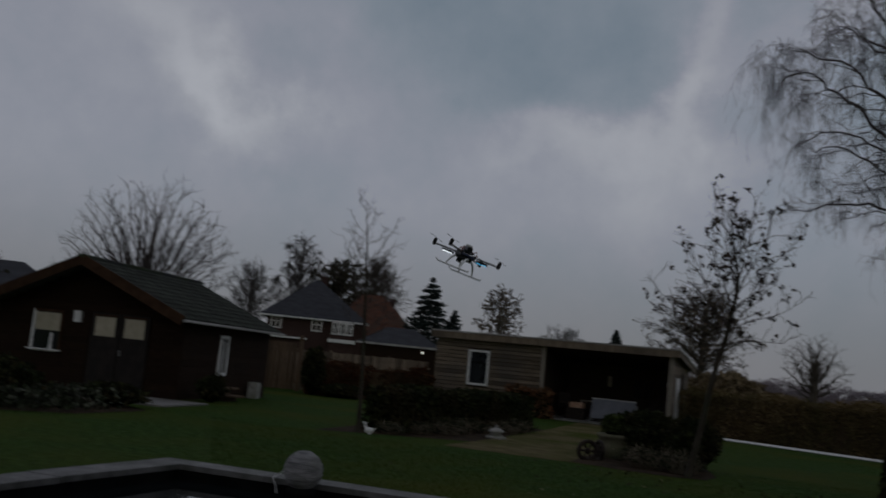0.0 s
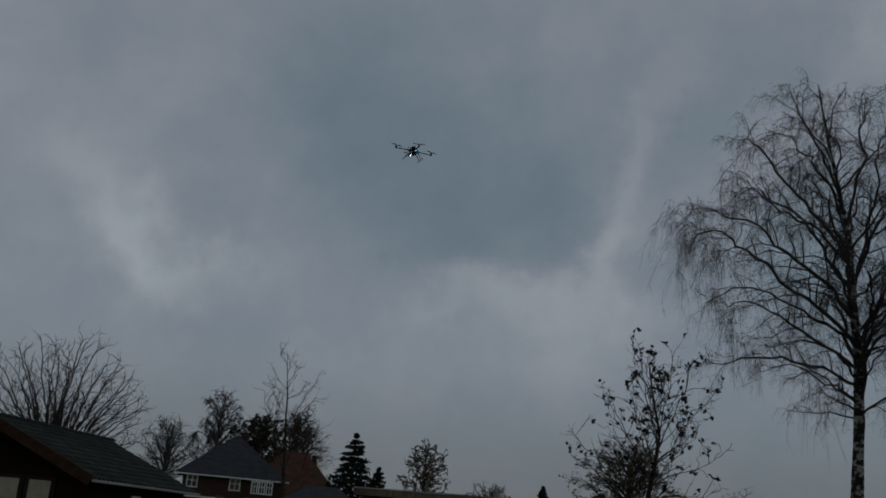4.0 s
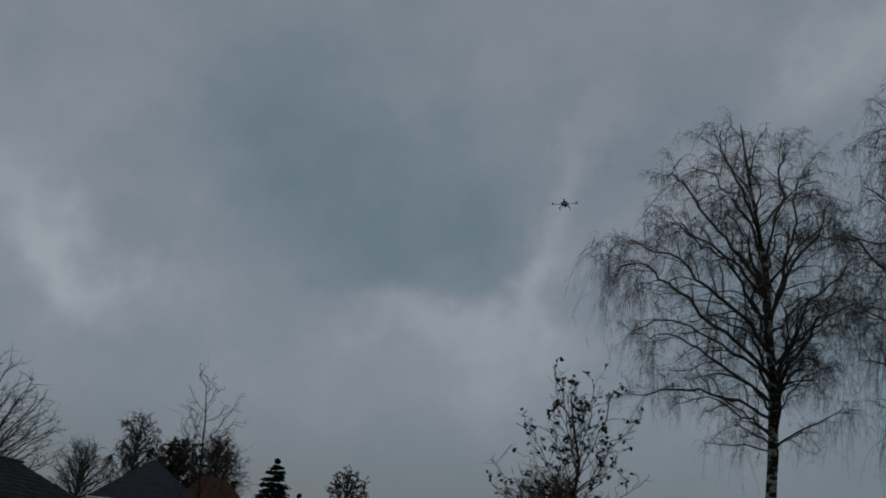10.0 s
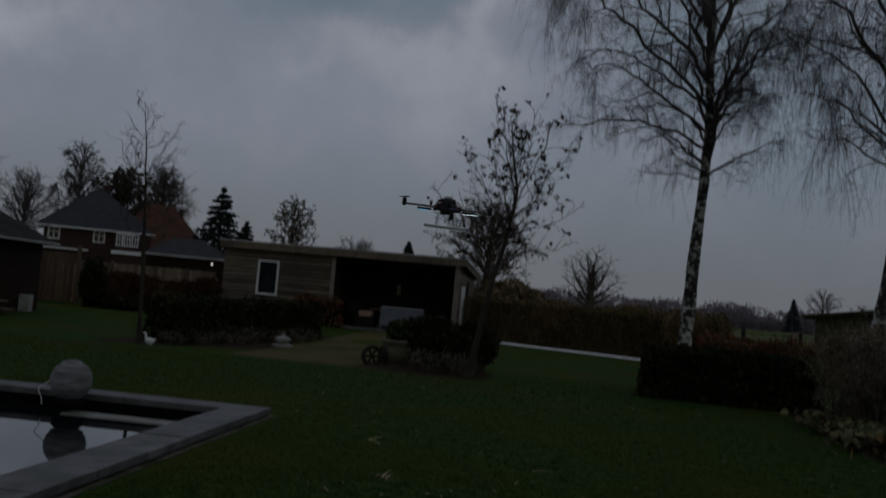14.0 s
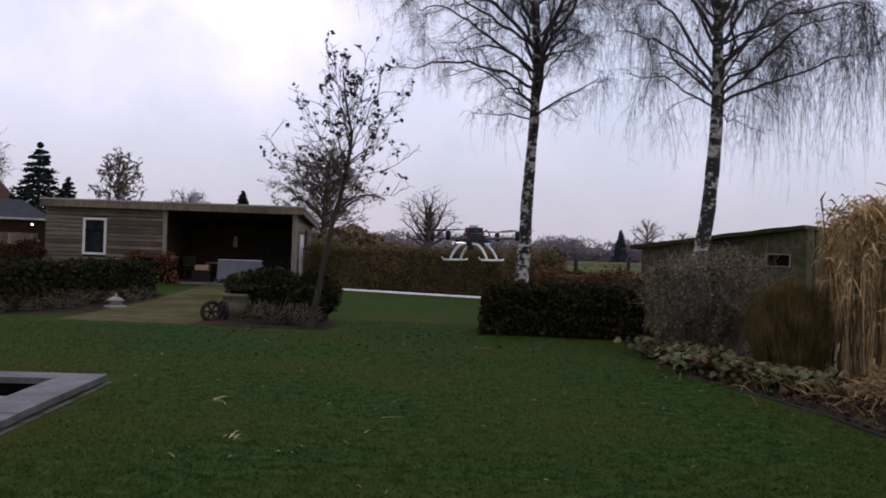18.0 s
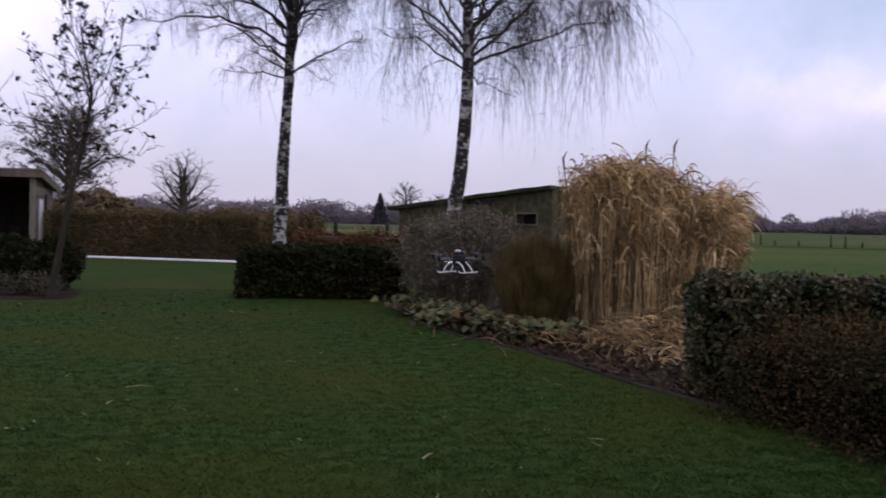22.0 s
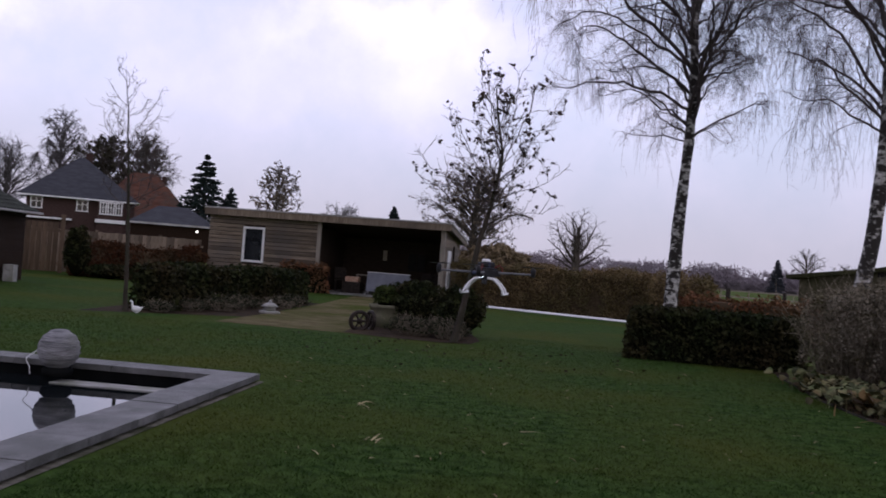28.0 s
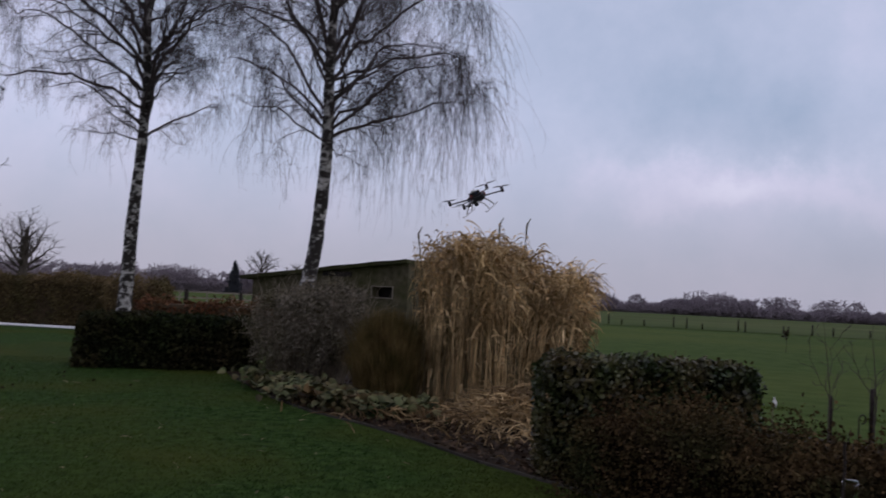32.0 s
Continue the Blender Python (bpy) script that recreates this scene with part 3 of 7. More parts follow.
# ---- plants ----
def hairs(starts, dirs, lengths, radius, seg, pull, rng, sides=3, wander=0.12):
    """One mesh of thin bending twigs. pull: how strongly they bend down (negative: up)."""
    p = np.asarray(starts, float).copy()
    d = np.asarray(dirs, float).copy()
    n = len(p)
    step = (np.asarray(lengths, float) / seg)[:, None]
    rows, ang = [], np.arange(sides) * 2 * np.pi / sides
    pull = np.broadcast_to(np.asarray(pull, float), (n,))
    radius = np.broadcast_to(np.asarray(radius, float), (n,))
    for k in range(seg + 1):
        d /= np.linalg.norm(d, axis=1)[:, None] + 1e-9
        ref = np.where(np.abs(d[:, 2:3]) > 0.9, [[1.0, 0, 0]], [[0, 0, 1.0]])
        u = np.cross(d, ref)
        u /= np.linalg.norm(u, axis=1)[:, None] + 1e-9
        v = np.cross(d, u)
        r = (radius * (1 - 0.75 * k / seg))[:, None, None]
        rows.append(p[:, None] + r * (np.cos(ang)[None, :, None] * u[:, None] + np.sin(ang)[None, :, None] * v[:, None]))
        p = p + d * step
        d = d + rng.normal(size=(n, 3)) * wander
        d[:, 2] -= pull
    vs = np.stack(rows, 1)
    base = (np.arange(n) * (seg + 1) * sides)[:, None]
    k = np.arange(sides)
    fs = []
    for q in range(seg):
        a, b = q * sides + k, q * sides + (k + 1) % sides
        quad = np.stack([a, b, b + sides, a + sides], 1)
        fs.append((base[:, :, None] + quad[None]).reshape(-1, 4))
    return vs.reshape(-1, 3), np.concatenate(fs)


def joined(pieces):
    vs, fs, base = [], [], 0
    for v, f in pieces:
        vs.append(v)
        fs.append(f + base)
        base += len(v)
    return mesh_from(np.concatenate(vs), np.concatenate(fs), True)


def mesh_arrays(me):
    v = np.empty(len(me.vertices) * 3)
    me.vertices.foreach_get("co", v)
    f = np.empty(len(me.loops), np.int64)
    me.loops.foreach_get("vertex_index", f)
    out = v.reshape(-1, 3), f.reshape(-1, 4)
    bpy.data.meshes.remove(me)
    return out


def bough_tree(name, label, place, stem, r0, boughs, filler, crown, seed, bark, twig_mat, side_gap=0.26, side_len=0.42, twig_gap=0.11, twig_len=0.5, twig_r=0.0042, weep=0.16, hang=0, hang_len=1.4, low=((0, 0),), leaf=None, leaf_size=0.07, bunches=0, rise=0.25, bough_r=0.3, tip_r=0.007, sprays=2, stem_taper=0.9, crook=0.26, lean=0.0, steep=0.3, arch=0.0, fork=0.75):
    """A bare tree: a stem, main boughs by (height on the stem, end x, y, z), more boughs that fill an egg-shaped crown,
    side branches along them, twigs along those, and strands that hang from the outer branches.
    crown: x, y, z, rx, ry, rise, fall; low: the lowest hang of the strands, by x; lean: which side they weigh on."""
    rng = np.random.default_rng(seed)
    root = empty(name, Matrix.Translation(place), label, "tree")
    stem = np.array(stem, float)
    zs = np.linspace(0, stem[-1][2], 34)
    line = np.stack([np.interp(zs, stem[:, 2], stem[:, k]) for k in range(3)], 1)
    line[1:, :2] += np.cumsum(rng.normal(size=(33, 2)) * 0.006, axis=0) * np.minimum(1, zs[1:, None] / 2)
    rad = r0 * (1 - stem_taper * (zs / zs[-1]) ** 1.15) * (1 + rng.normal(size=34) * 0.035)
    rad[:3] *= (1.45, 1.16, 1.05)
    part_of("trunk", tubes([(line, rad, 12)]), bark, root)
    cx, cy, cz, rx, ry, up, down = crown
    plan = [(h, np.array(e, float)) for h, *e in boughs]
    h0, h1 = filler[1], stem[-1][2] * 0.97
    for k in range(filler[0]):
        f = (k + rng.uniform(0, 0.9)) / filler[0]
        h = h0 + (h1 - h0) * f
        a = k * 2.399 + rng.normal() * 0.3
        d = np.array([math.cos(a), math.sin(a), steep + 1.1 * f])
        d /= np.linalg.norm(d)
        at = np.array([np.interp(h, zs, line[:, q]) for q in range(3)])
        # Out to the edge of the egg.
        o = (at - (cx, cy, cz))
        t = 0.0
        while t < 9:
            p = o + d * t
            if (p[0] / rx) ** 2 + (p[1] / ry) ** 2 + (p[2] / (up if p[2] > 0 else down)) ** 2 > 0.86:
                break
            t += 0.15
        plan.append((h, at + d * max(t, 0.5) * rng.uniform(0.8, 1.05)))
    fine, sides = [], []

    def bend(a, m, b, n, noise_at):
        t = np.linspace(0, 1, n + 1)[:, None]
        c = a * (1 - t) ** 2 + m * 2 * t * (1 - t) + b * t ** 2
        c[1:-1] += np.cumsum(rng.normal(size=(n - 1, 3)) * noise_at, axis=0) * np.sin(t[1:-1] * np.pi) ** 0.5
        return c

    for h, end in plan:
        at = np.array([np.interp(h, zs, line[:, q]) for q in range(3)])
        v = end - at
        length = np.linalg.norm(v)
        n = max(6, int(length / 0.22))
        c = bend(at, at + v * (0.5, 0.5, 0.5 + rise), end, n, crook * length / n)
        c[:, 2] -= arch * length * np.linspace(0, 1, n + 1) ** 4
        here = np.interp(h, zs, rad)
        r = max(min(here * 0.62, r0 * bough_r * (length / 3.2) ** 0.8), tip_r * 1.3) * np.linspace(1, 0.16, n + 1) ** 0.9
        r = np.maximum(r, tip_r * 0.8)
        part_of("limb", tubes([(c, r, 6)]), twig_mat, root)
        m = max(3, int(length / side_gap))
        for j in range(m):
            g = 0.14 + 0.86 * (j + rng.uniform(0, 0.8)) / m
            q = min(g, 0.999) * n
            i = int(q)
            b = c[i] + (c[i + 1] - c[i]) * (q - i)
            ax = c[i + 1] - c[i]
            ax /= np.linalg.norm(ax)
            out = np.cross(ax, rng.normal(size=3))
            out /= np.linalg.norm(out) + 1e-9
            d = ax * 0.8 + out * fork + (0, 0, 0.2)
            d /= np.linalg.norm(d)
            ln = side_len * length * (1.08 - 0.62 * g) * rng.uniform(0.55, 1.15)
            ln = min(max(ln, 0.3), 2.1)
            tip = b + d * ln - np.array([0, 0, weep * 0.75 * ln * rng.uniform(0.2, 1.2)])
            k = max(4, int(ln / 0.16))
            w = bend(b, b + d * ln * 0.55 + (0, 0, 0.12 * ln), tip, k, 0.03)
            fine.append((w, np.linspace(max(r[i] * 0.45, tip_r), tip_r * 0.5, k + 1), 4))
            sides.append(w)
    st, dd, ln = [], [], []
    for w in sides:
        size = np.linalg.norm(w[-1] - w[0])
        for _ in range(max(2, int(size / twig_gap))):
            q = rng.uniform(0.12, 1.0) * (len(w) - 1.001)
            i = int(q)
            ax = w[i + 1] - w[i]
            st.append(w[i] + ax * (q - i))
            dd.append(ax / np.linalg.norm(ax) * 0.7 + rng.normal(size=3) * 0.7 + (0, 0, 0.12))
            ln.append(twig_len * rng.uniform(0.35, 1.2))
    st, dd, ln = np.array(st), np.array(dd), np.array(ln)
    tw = hairs(st, dd, ln, twig_r, 6, weep, rng, 3, 0.2)
    spine = tw[0].reshape(len(st), 7, 3, 3).mean(2)
    pieces = [mesh_arrays(tubes(fine)), tw]
    if sprays:
        k = rng.integers(0, len(st), len(st) * sprays)
        s2 = spine[k, rng.integers(1, 7, len(k))]
        pieces.append(hairs(s2, rng.normal(size=(len(k), 3)) * 0.7 + (0, 0, -0.1), twig_len * rng.uniform(0.25, 0.7, len(k)), twig_r * 0.72, 4, weep * 1.5, rng, 3, 0.2))
    tagged(part_of("crown", joined(pieces), twig_mat, root), kind="stuff")
    if hang:
        tips = np.array([w[j] for w in sides for j in (-1, -2, len(w) // 2)])
        edge = np.interp(tips[:, 0], [q[0] for q in low], [q[1] for q in low])
        out = np.hypot((tips[:, 0] - cx) / rx, (tips[:, 1] - cy) / ry)
        ok = (out > 0.42) & (tips[:, 2] > edge + 0.5)
        tips, edge, out = tips[ok], edge[ok], out[ok]
        # Strands hang in tassels, longer low down and at the rim.
        groups = max(8, hang // 9)
        side_of = np.clip(1 + lean * (tips[:, 0] - cx) / rx, 0.12, 2)
        want = side_of * np.clip(out, 0, 1.1) ** 3 * np.clip(1.4 - (tips[:, 2] - cz) / up, 0.25, 1.6)
        pick = rng.choice(len(tips), groups, p=want / want.sum())
        share = rng.integers(0, groups, hang)
        k = pick[share]
        a = tips[k] + rng.normal(size=(hang, 3)) * (0.07, 0.07, 0.10)
        high = np.clip((a[:, 2] - cz) / up, 0, 1)
        size = hang_len * rng.uniform(0.35, 1.1, groups)[share] * rng.uniform(0.55, 1.05, hang) * (1 - 0.72 * high) * np.minimum(side_of[k], 1.15) ** 0.5
        size = np.maximum(np.minimum(size, a[:, 2] - edge[k] + rng.uniform(-0.25, 0.35, hang)), 0.2)
        lead = hairs(a, rng.normal(size=(hang, 3)) * 0.25 - (0, 0, 0.3), size, twig_r, 9, 0.32, rng, 3, 0.11)
        along = lead[0].reshape(hang, 10, 3, 3).mean(2)
        k = rng.integers(0, hang, hang * 3)
        side = hairs(along[k, rng.integers(1, 9, len(k))], rng.normal(size=(len(k), 3)) * 0.4 - (0, 0, 0.6), rng.uniform(0.12, 0.45, len(k)), twig_r * 0.7, 4, 0.25, rng, 3, 0.12)
        tagged(part_of("hanging_twig_curtain", joined([lead, side]), twig_mat, root), kind="stuff")
    if leaf and bunches:
        k = rng.integers(0, len(st), bunches)
        pos = np.repeat(spine[k, rng.integers(3, 7, bunches)], 3, axis=0) + rng.normal(size=(bunches * 3, 3)) * leaf_size * 0.45
        tagged(part_of("foliage", leaves(pos, leaf_size, rng), leaf, root), kind="stuff")
    return root


def hedge(name, label, m, sx, sy, sz, count, size, leaf, core, seed, group="", rough=0.05, category="hedge", twig=None):
    """A clipped hedge: a solid dark core for its shaded inside, and a coat of separate leaves with an uneven skin."""
    rng = np.random.default_rng(seed)
    root = empty(name, m, label, category, group)
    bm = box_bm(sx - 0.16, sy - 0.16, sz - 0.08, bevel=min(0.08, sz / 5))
    part("inner_core", bm, core, root)
    area = np.array([sx * sy, sx * sz, sx * sz, sy * sz, sy * sz])
    face = rng.choice(5, count, p=area / area.sum())
    u, v = rng.uniform(-0.5, 0.5, count), rng.uniform(0, 1, count)
    p, nrm = np.zeros((count, 3)), np.zeros((count, 3))
    for f, (ax, sg) in enumerate([(2, 1), (1, -1), (1, 1), (0, -1), (0, 1)]):
        k = face == f
        if ax == 2:
            p[k] = np.stack([u[k] * sx, (v[k] - 0.5) * sy, np.full(k.sum(), sz)], 1)
        elif ax == 1:
            p[k] = np.stack([u[k] * sx, np.full(k.sum(), sg * sy / 2), v[k] * sz], 1)
        else:
            p[k] = np.stack([np.full(k.sum(), sg * sx / 2), u[k] * sy, v[k] * sz], 1)
        nrm[k, ax] = sg
    wave = np.array([noise.noise(Vector((q[0] * 1.7 + seed, q[1] * 1.7, q[2] * 1.7))) for q in p])
    p += nrm * (wave * rough * 1.6 + rng.normal(size=count) * rough * 0.7 - rough * 0.3)[:, None]
    swell = np.array([noise.noise(Vector((q[0] * 0.7 + seed * 2, q[1] * 0.7, q[2] * 0.9))) for q in p])
    p += nrm * (swell * rough * 1.5)[:, None]
    soft = min(0.16, sz * 0.22)
    under = np.clip(soft - (sz - p[:, 2]), 0, soft * 1.6) ** 2 / (2 * soft)
    near = np.clip(soft - np.minimum(sx / 2 - np.abs(p[:, 0]), sy / 2 - np.abs(p[:, 1])), 0, soft * 1.6) ** 2 / (2 * soft)
    p -= nrm * np.where(nrm[:, 2] > 0, near, under)[:, None]
    p[:, 2] = np.clip(p[:, 2], 0.01, None)
    part_of("foliage", leaves(p, size, rng), leaf, root)
    if twig is not None:
        k = rng.integers(0, count, count // 70)
        hv, hf = hairs(p[k], nrm[k] * 0.7 + rng.normal(size=(len(k), 3)) * 0.5 + np.array([0, 0, 0.5]), np.full(len(k), rough * 2.5), 0.005, 3, -0.05, rng)
        tagged(part_of("twig_coat", joined([(hv, hf)]), twig, root), kind="stuff")
    return root


def shrub(name, label, place, rx, ry, rz, count, size, leaf, seed, twig=None, twig_n=0, twig_len=0.5, core=None, category="shrub", group=""):
    """A rounded, uneven bush: stems from the foot and leaves through its crown."""
    rng = np.random.default_rng(seed)
    root = empty(name, Matrix.Translation(place), label, category, group)
    # Solid core; the dark ones stand in for shade deep in the bush.
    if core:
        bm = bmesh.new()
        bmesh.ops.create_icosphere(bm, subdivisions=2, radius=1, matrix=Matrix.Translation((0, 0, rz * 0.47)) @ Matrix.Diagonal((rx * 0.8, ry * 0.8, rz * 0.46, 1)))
        part("inner_core", bm, core, root)
    if twig:
        a = rng.uniform(0, 2 * np.pi, twig_n)
        q = np.sqrt(rng.uniform(0, 1, twig_n))
        st = np.stack([np.cos(a) * q * rx * 0.45, np.sin(a) * q * ry * 0.45, np.zeros(twig_n)], 1)
        dd = np.stack([np.cos(a) * q * rx * 0.55, np.sin(a) * q * ry * 0.55, np.full(twig_n, rz * 0.85)], 1)
        ln = np.linalg.norm(dd, axis=1) * rng.uniform(0.6, 1.15, twig_n)
        hv, hf = hairs(st, dd, ln, 0.007, 6, 0.02, rng)
        tip = hv.reshape(twig_n, 7, 3, 3).mean(2)
        k = rng.integers(0, twig_n, twig_n * 3)
        s2 = tip[k, rng.integers(2, 7, len(k))]
        h2 = hairs(s2, rng.normal(size=(len(k), 3)) + np.array([0, 0, 0.9]), np.full(len(k), twig_len), 0.004, 3, 0.03, rng)
        tagged(part_of("stem_mass", joined([(hv, hf), h2]), twig, root), kind="stuff")
    if count:
        d = rng.normal(size=(count, 3))
        d /= np.linalg.norm(d, axis=1)[:, None]
        d[:, 2] = np.where(d[:, 2] < -0.6, -d[:, 2], d[:, 2])
        wave = np.array([noise.noise(Vector(q) * 2.2 + Vector((seed, 0, 0))) for q in d])
        rr = (0.86 + wave * 0.28 + rng.normal(size=count) * 0.07)[:, None]
        p = d * rr * np.array([rx, ry, rz * 0.5]) + np.array([0, 0, rz * 0.5])
        p[:, 2] = np.clip(p[:, 2], 0.01, None)
        part_of("foliage", leaves(p, size, rng), leaf, root)
    return root


# ---- ground ----
def sheet(name, outline, z, material, label, kind="structure", hole=()):
    """A flat piece of ground with the given outline, open where the hole is."""
    bm = bmesh.new()
    for ring in (outline, hole):
        vs = [bm.verts.new((x, y, z)) for x, y in ring]
        for k in range(len(vs)):
            bm.edges.new((vs[k], vs[(k + 1) % len(vs)]))
    bmesh.ops.triangle_fill(bm, use_beauty=True, edges=bm.edges[:], normal=(0, 0, 1))
    for f in bm.faces:
        f.normal_update()
        if f.normal.z < 0:
            f.normal_flip()
    return tagged(part(name, bm, material), label, kind=kind)


# The pond's inner rectangle, by its corner, turn and sizes.
POOL_TURN, POOL_W, POOL_L, COPING_W = 5.2, 4.12, 9.0, 0.42
POOL = pose(-3.85, 10.14, 0, 0, 0, POOL_TURN)
POOL_HOLE = [tuple(POOL @ Vector((x, y, 0)))[:2] for x, y in ((-0.2, -0.2), (-0.2, -POOL_L + 0.2), (-POOL_W + 0.2, -POOL_L + 0.2), (-POOL_W + 0.2, -0.2))]
GROUND_RADIUS = 1800.0
sheet("ground", [(GROUND_RADIUS * math.cos(k * math.pi / 24), GROUND_RADIUS * math.sin(k * math.pi / 24)) for k in range(48)], -0.03, FIELD, "flat green meadow that reaches the horizon", hole=POOL_HOLE)
BED_EDGE = [(2.55, 16.8), (2.66, 13.6), (2.86, 12.1), (3.22, 11.0), (3.48, 9.75), (3.63, 8.5), (3.82, 7.7), (4.12, 6.5), (4.33, 5.4), (4.6, 3.0), (4.8, -8)]
LAWN_OUTLINE = [(-30, -8), (-30, 24), (-24, 40), (-13, 40), (-5.6, 34.6), (0.6, 31.6), (3.2, 31.0), (3.2, 18.5)] + BED_EDGE
sheet("lawn", LAWN_OUTLINE, 0.0, LAWN, "short green lawn with worn brownish patches", hole=POOL_HOLE)
sheet("far_field", [tuple(polar(az, 82))[:2] for az in (-8, -20, -32, -44, -56, -68)] + [tuple(polar(az, 320))[:2] for az in (-68, -56, -44, -32, -20, -8)], 0.01, FARFIELD, "pale dry field beyond the meadow fence")
sheet("flower_bed", BED_EDGE + [(9, -8), (9, 9), (7.5, 14), (6, 19), (2.62, 19)], 0.006, SOIL, "dark soil bed with straw litter")
PATH_LINE = [(-7.7, 17.6), (-4.7, 17.6), (-4.9, 21.0), (-6.3, 27.0), (-7.2, 34.0), (-9.6, 34.0), (-8.6, 27.0), (-8.0, 22.0)]
sheet("path", PATH_LINE, 0.006, PATH, "worn sandy path overgrown with yellowish grass")
sheet("soil_bed_hedge", [(-10.4, 17.2), (-7.6, 19.6), (-8.3, 23.5), (-8.6, 27), (-10.2, 27), (-10.8, 20)], 0.004, SOIL, "soil bed along a hedge")
sheet("soil_bed_planter", [(-5.2, 17.75), (-4.3, 17.45), (-3.2, 17.4), (-2.72, 17.65), (-2.66, 18.5), (-3.6, 22), (-5.6, 22)], 0.010, SOIL, "soil bed round a young tree")
sheet("soil_bed_left", [(-15.2, 11.0), (-13.4, 13.8), (-13.8, 16.2), (-16.5, 17.5), (-22, 14), (-20, 9)], 0.006, SOIL, "planted soil bed")


WISPS = ((-2.38, 9.1), (-1.83, 7.38))


def grass_blades():
    """Short blades over the part of the lawn that lies nearest, and loose bits of straw."""
    rng = np.random.default_rng(5)
    n = 230000
    y = 4.0 + 16 * rng.uniform(0, 1, n) ** 1.6
    x = rng.uniform(-0.75, 1.0, n) * y
    edge = np.interp(y, [p[1] for p in BED_EDGE][::-1], [p[0] for p in BED_EDGE][::-1])
    ok = (x < edge - 0.03) & ~((x < -3.70 + (10.14 - y) * 0.091) & (y < 10.6) & (x > -9)) & ~((x < -2.4) & (y > 17.0))
    x, y = x[ok], y[ok]
    n = len(x)
    root = np.stack([x, y, np.zeros(n)], 1)
    h = rng.uniform(0.012, 0.032, n)
    tip = root + np.stack([rng.normal(size=n) * 0.018, rng.normal(size=n) * 0.018, h], 1)
    tagged(part_of("grass", strips(root, tip, 0.007, 0.0, rng, 1), BLADE), "short mown grass blades", kind="stuff")
    m = 130
    y = 5 + 12 * rng.uniform(0, 1, m)
    x = rng.uniform(-0.35, 0.4, m) * y
    edge = np.interp(y, [p[1] for p in BED_EDGE][::-1], [p[0] for p in BED_EDGE][::-1])
    k = x < edge - 0.1
    a = np.stack([x[k], y[k], np.full(k.sum(), 0.03)], 1)
    b = a + np.stack([rng.normal(size=k.sum()) * 0.05, rng.normal(size=k.sum()) * 0.05, rng.uniform(0, 0.02, k.sum())], 1)
    tagged(part_of("straw_litter", strips(a, b, 0.011, 0.01, rng, 2), STRAWBIT), "loose bits of straw and leaf on the lawn", kind="stuff")
    # Wisps of straw, and dark fallen leaves under the young tree.
    for x, y in WISPS:
        a = np.array([x, y, 0.035]) + rng.normal(size=(7, 3)) * (0.03, 0.05, 0.004)
        b = a + rng.normal(size=(7, 3)) * (0.07, 0.13, 0.012)
        b[:, 2] = np.clip(b[:, 2], 0.02, None)
        tagged(part_of("straw_wisp", strips(a, b, 0.012, 0.02, rng, 3), STRAWBIT), "pale wisp of straw on the lawn", kind="stuff")
    m = 150
    p = np.stack([-2.9 + rng.normal(size=m) * 1.9, 15.9 + rng.normal(size=m) * 1.4, rng.uniform(0.02, 0.045, m)], 1)
    tagged(part_of("fallen_leaves", leaves(p[p[:, 1] < 17.3], 0.036, rng, 0.8), DRYLEAF), "dark fallen leaves scattered on the lawn", kind="stuff")


grass_blades()


def meadow_blades():
    """Rough tufts over the nearest part of the meadow."""
    rng = np.random.default_rng(8)
    n = 30000
    az, d = rng.uniform(-50, -26, n), 8.5 + 11 * rng.uniform(0, 1, n) ** 1.5
    x, y = d * np.sin(np.radians(-az)), d * np.cos(np.radians(az))
    lump = np.array([noise.noise(Vector((u * 1.1, v * 1.1, 4))) for u, v in zip(x, y)])
    ok = (lump > -0.2 + (d - 8.5) / 16) & (x > 6.4)
    x, y, lump, d = x[ok], y[ok], lump[ok], d[ok]
    root = np.stack([x, y, np.full(len(x), -0.03)], 1)
    h = rng.uniform(0.02, 0.05, len(x)) * (0.8 + lump)
    tip = root + np.stack([rng.normal(size=len(x)) * 0.03, rng.normal(size=len(x)) * 0.03, h], 1)
    tagged(part_of("meadow_tufts", strips(root, tip, 0.010 + 0.0006 * d, 0.0, rng, 1), MEADOWBLADE), "rough tufts of meadow grass", kind="stuff")


meadow_blades()


# ---- edging of the bed ----
def bed_edging():
    """Low weathered boards set on edge between the lawn and the bed."""
    root = empty("bed_edging", Matrix(), "low weathered edging boards between lawn and bed", "edging")
    for (x0, y0), (x1, y1) in zip(BED_EDGE[:-2], BED_EDGE[1:-1]):
        a = Vector((x0, y0, 0))
        v = Vector((x1, y1, 0)) - a
        n = max(1, round(v.length / 1.3))
        for k in range(n):
            c = a + v * ((k + 0.5) / n)
            part("edging_board", box_bm(v.length / n - 0.012, 0.020, 0.036 - 0.005 * (k % 2), at=(0, 0, -0.01), bevel=0.005), EDGEWOOD, root, at=Matrix.Translation(c) @ Matrix.Rotation(math.atan2(v.y, v.x), 4, "Z"))


bed_edging()


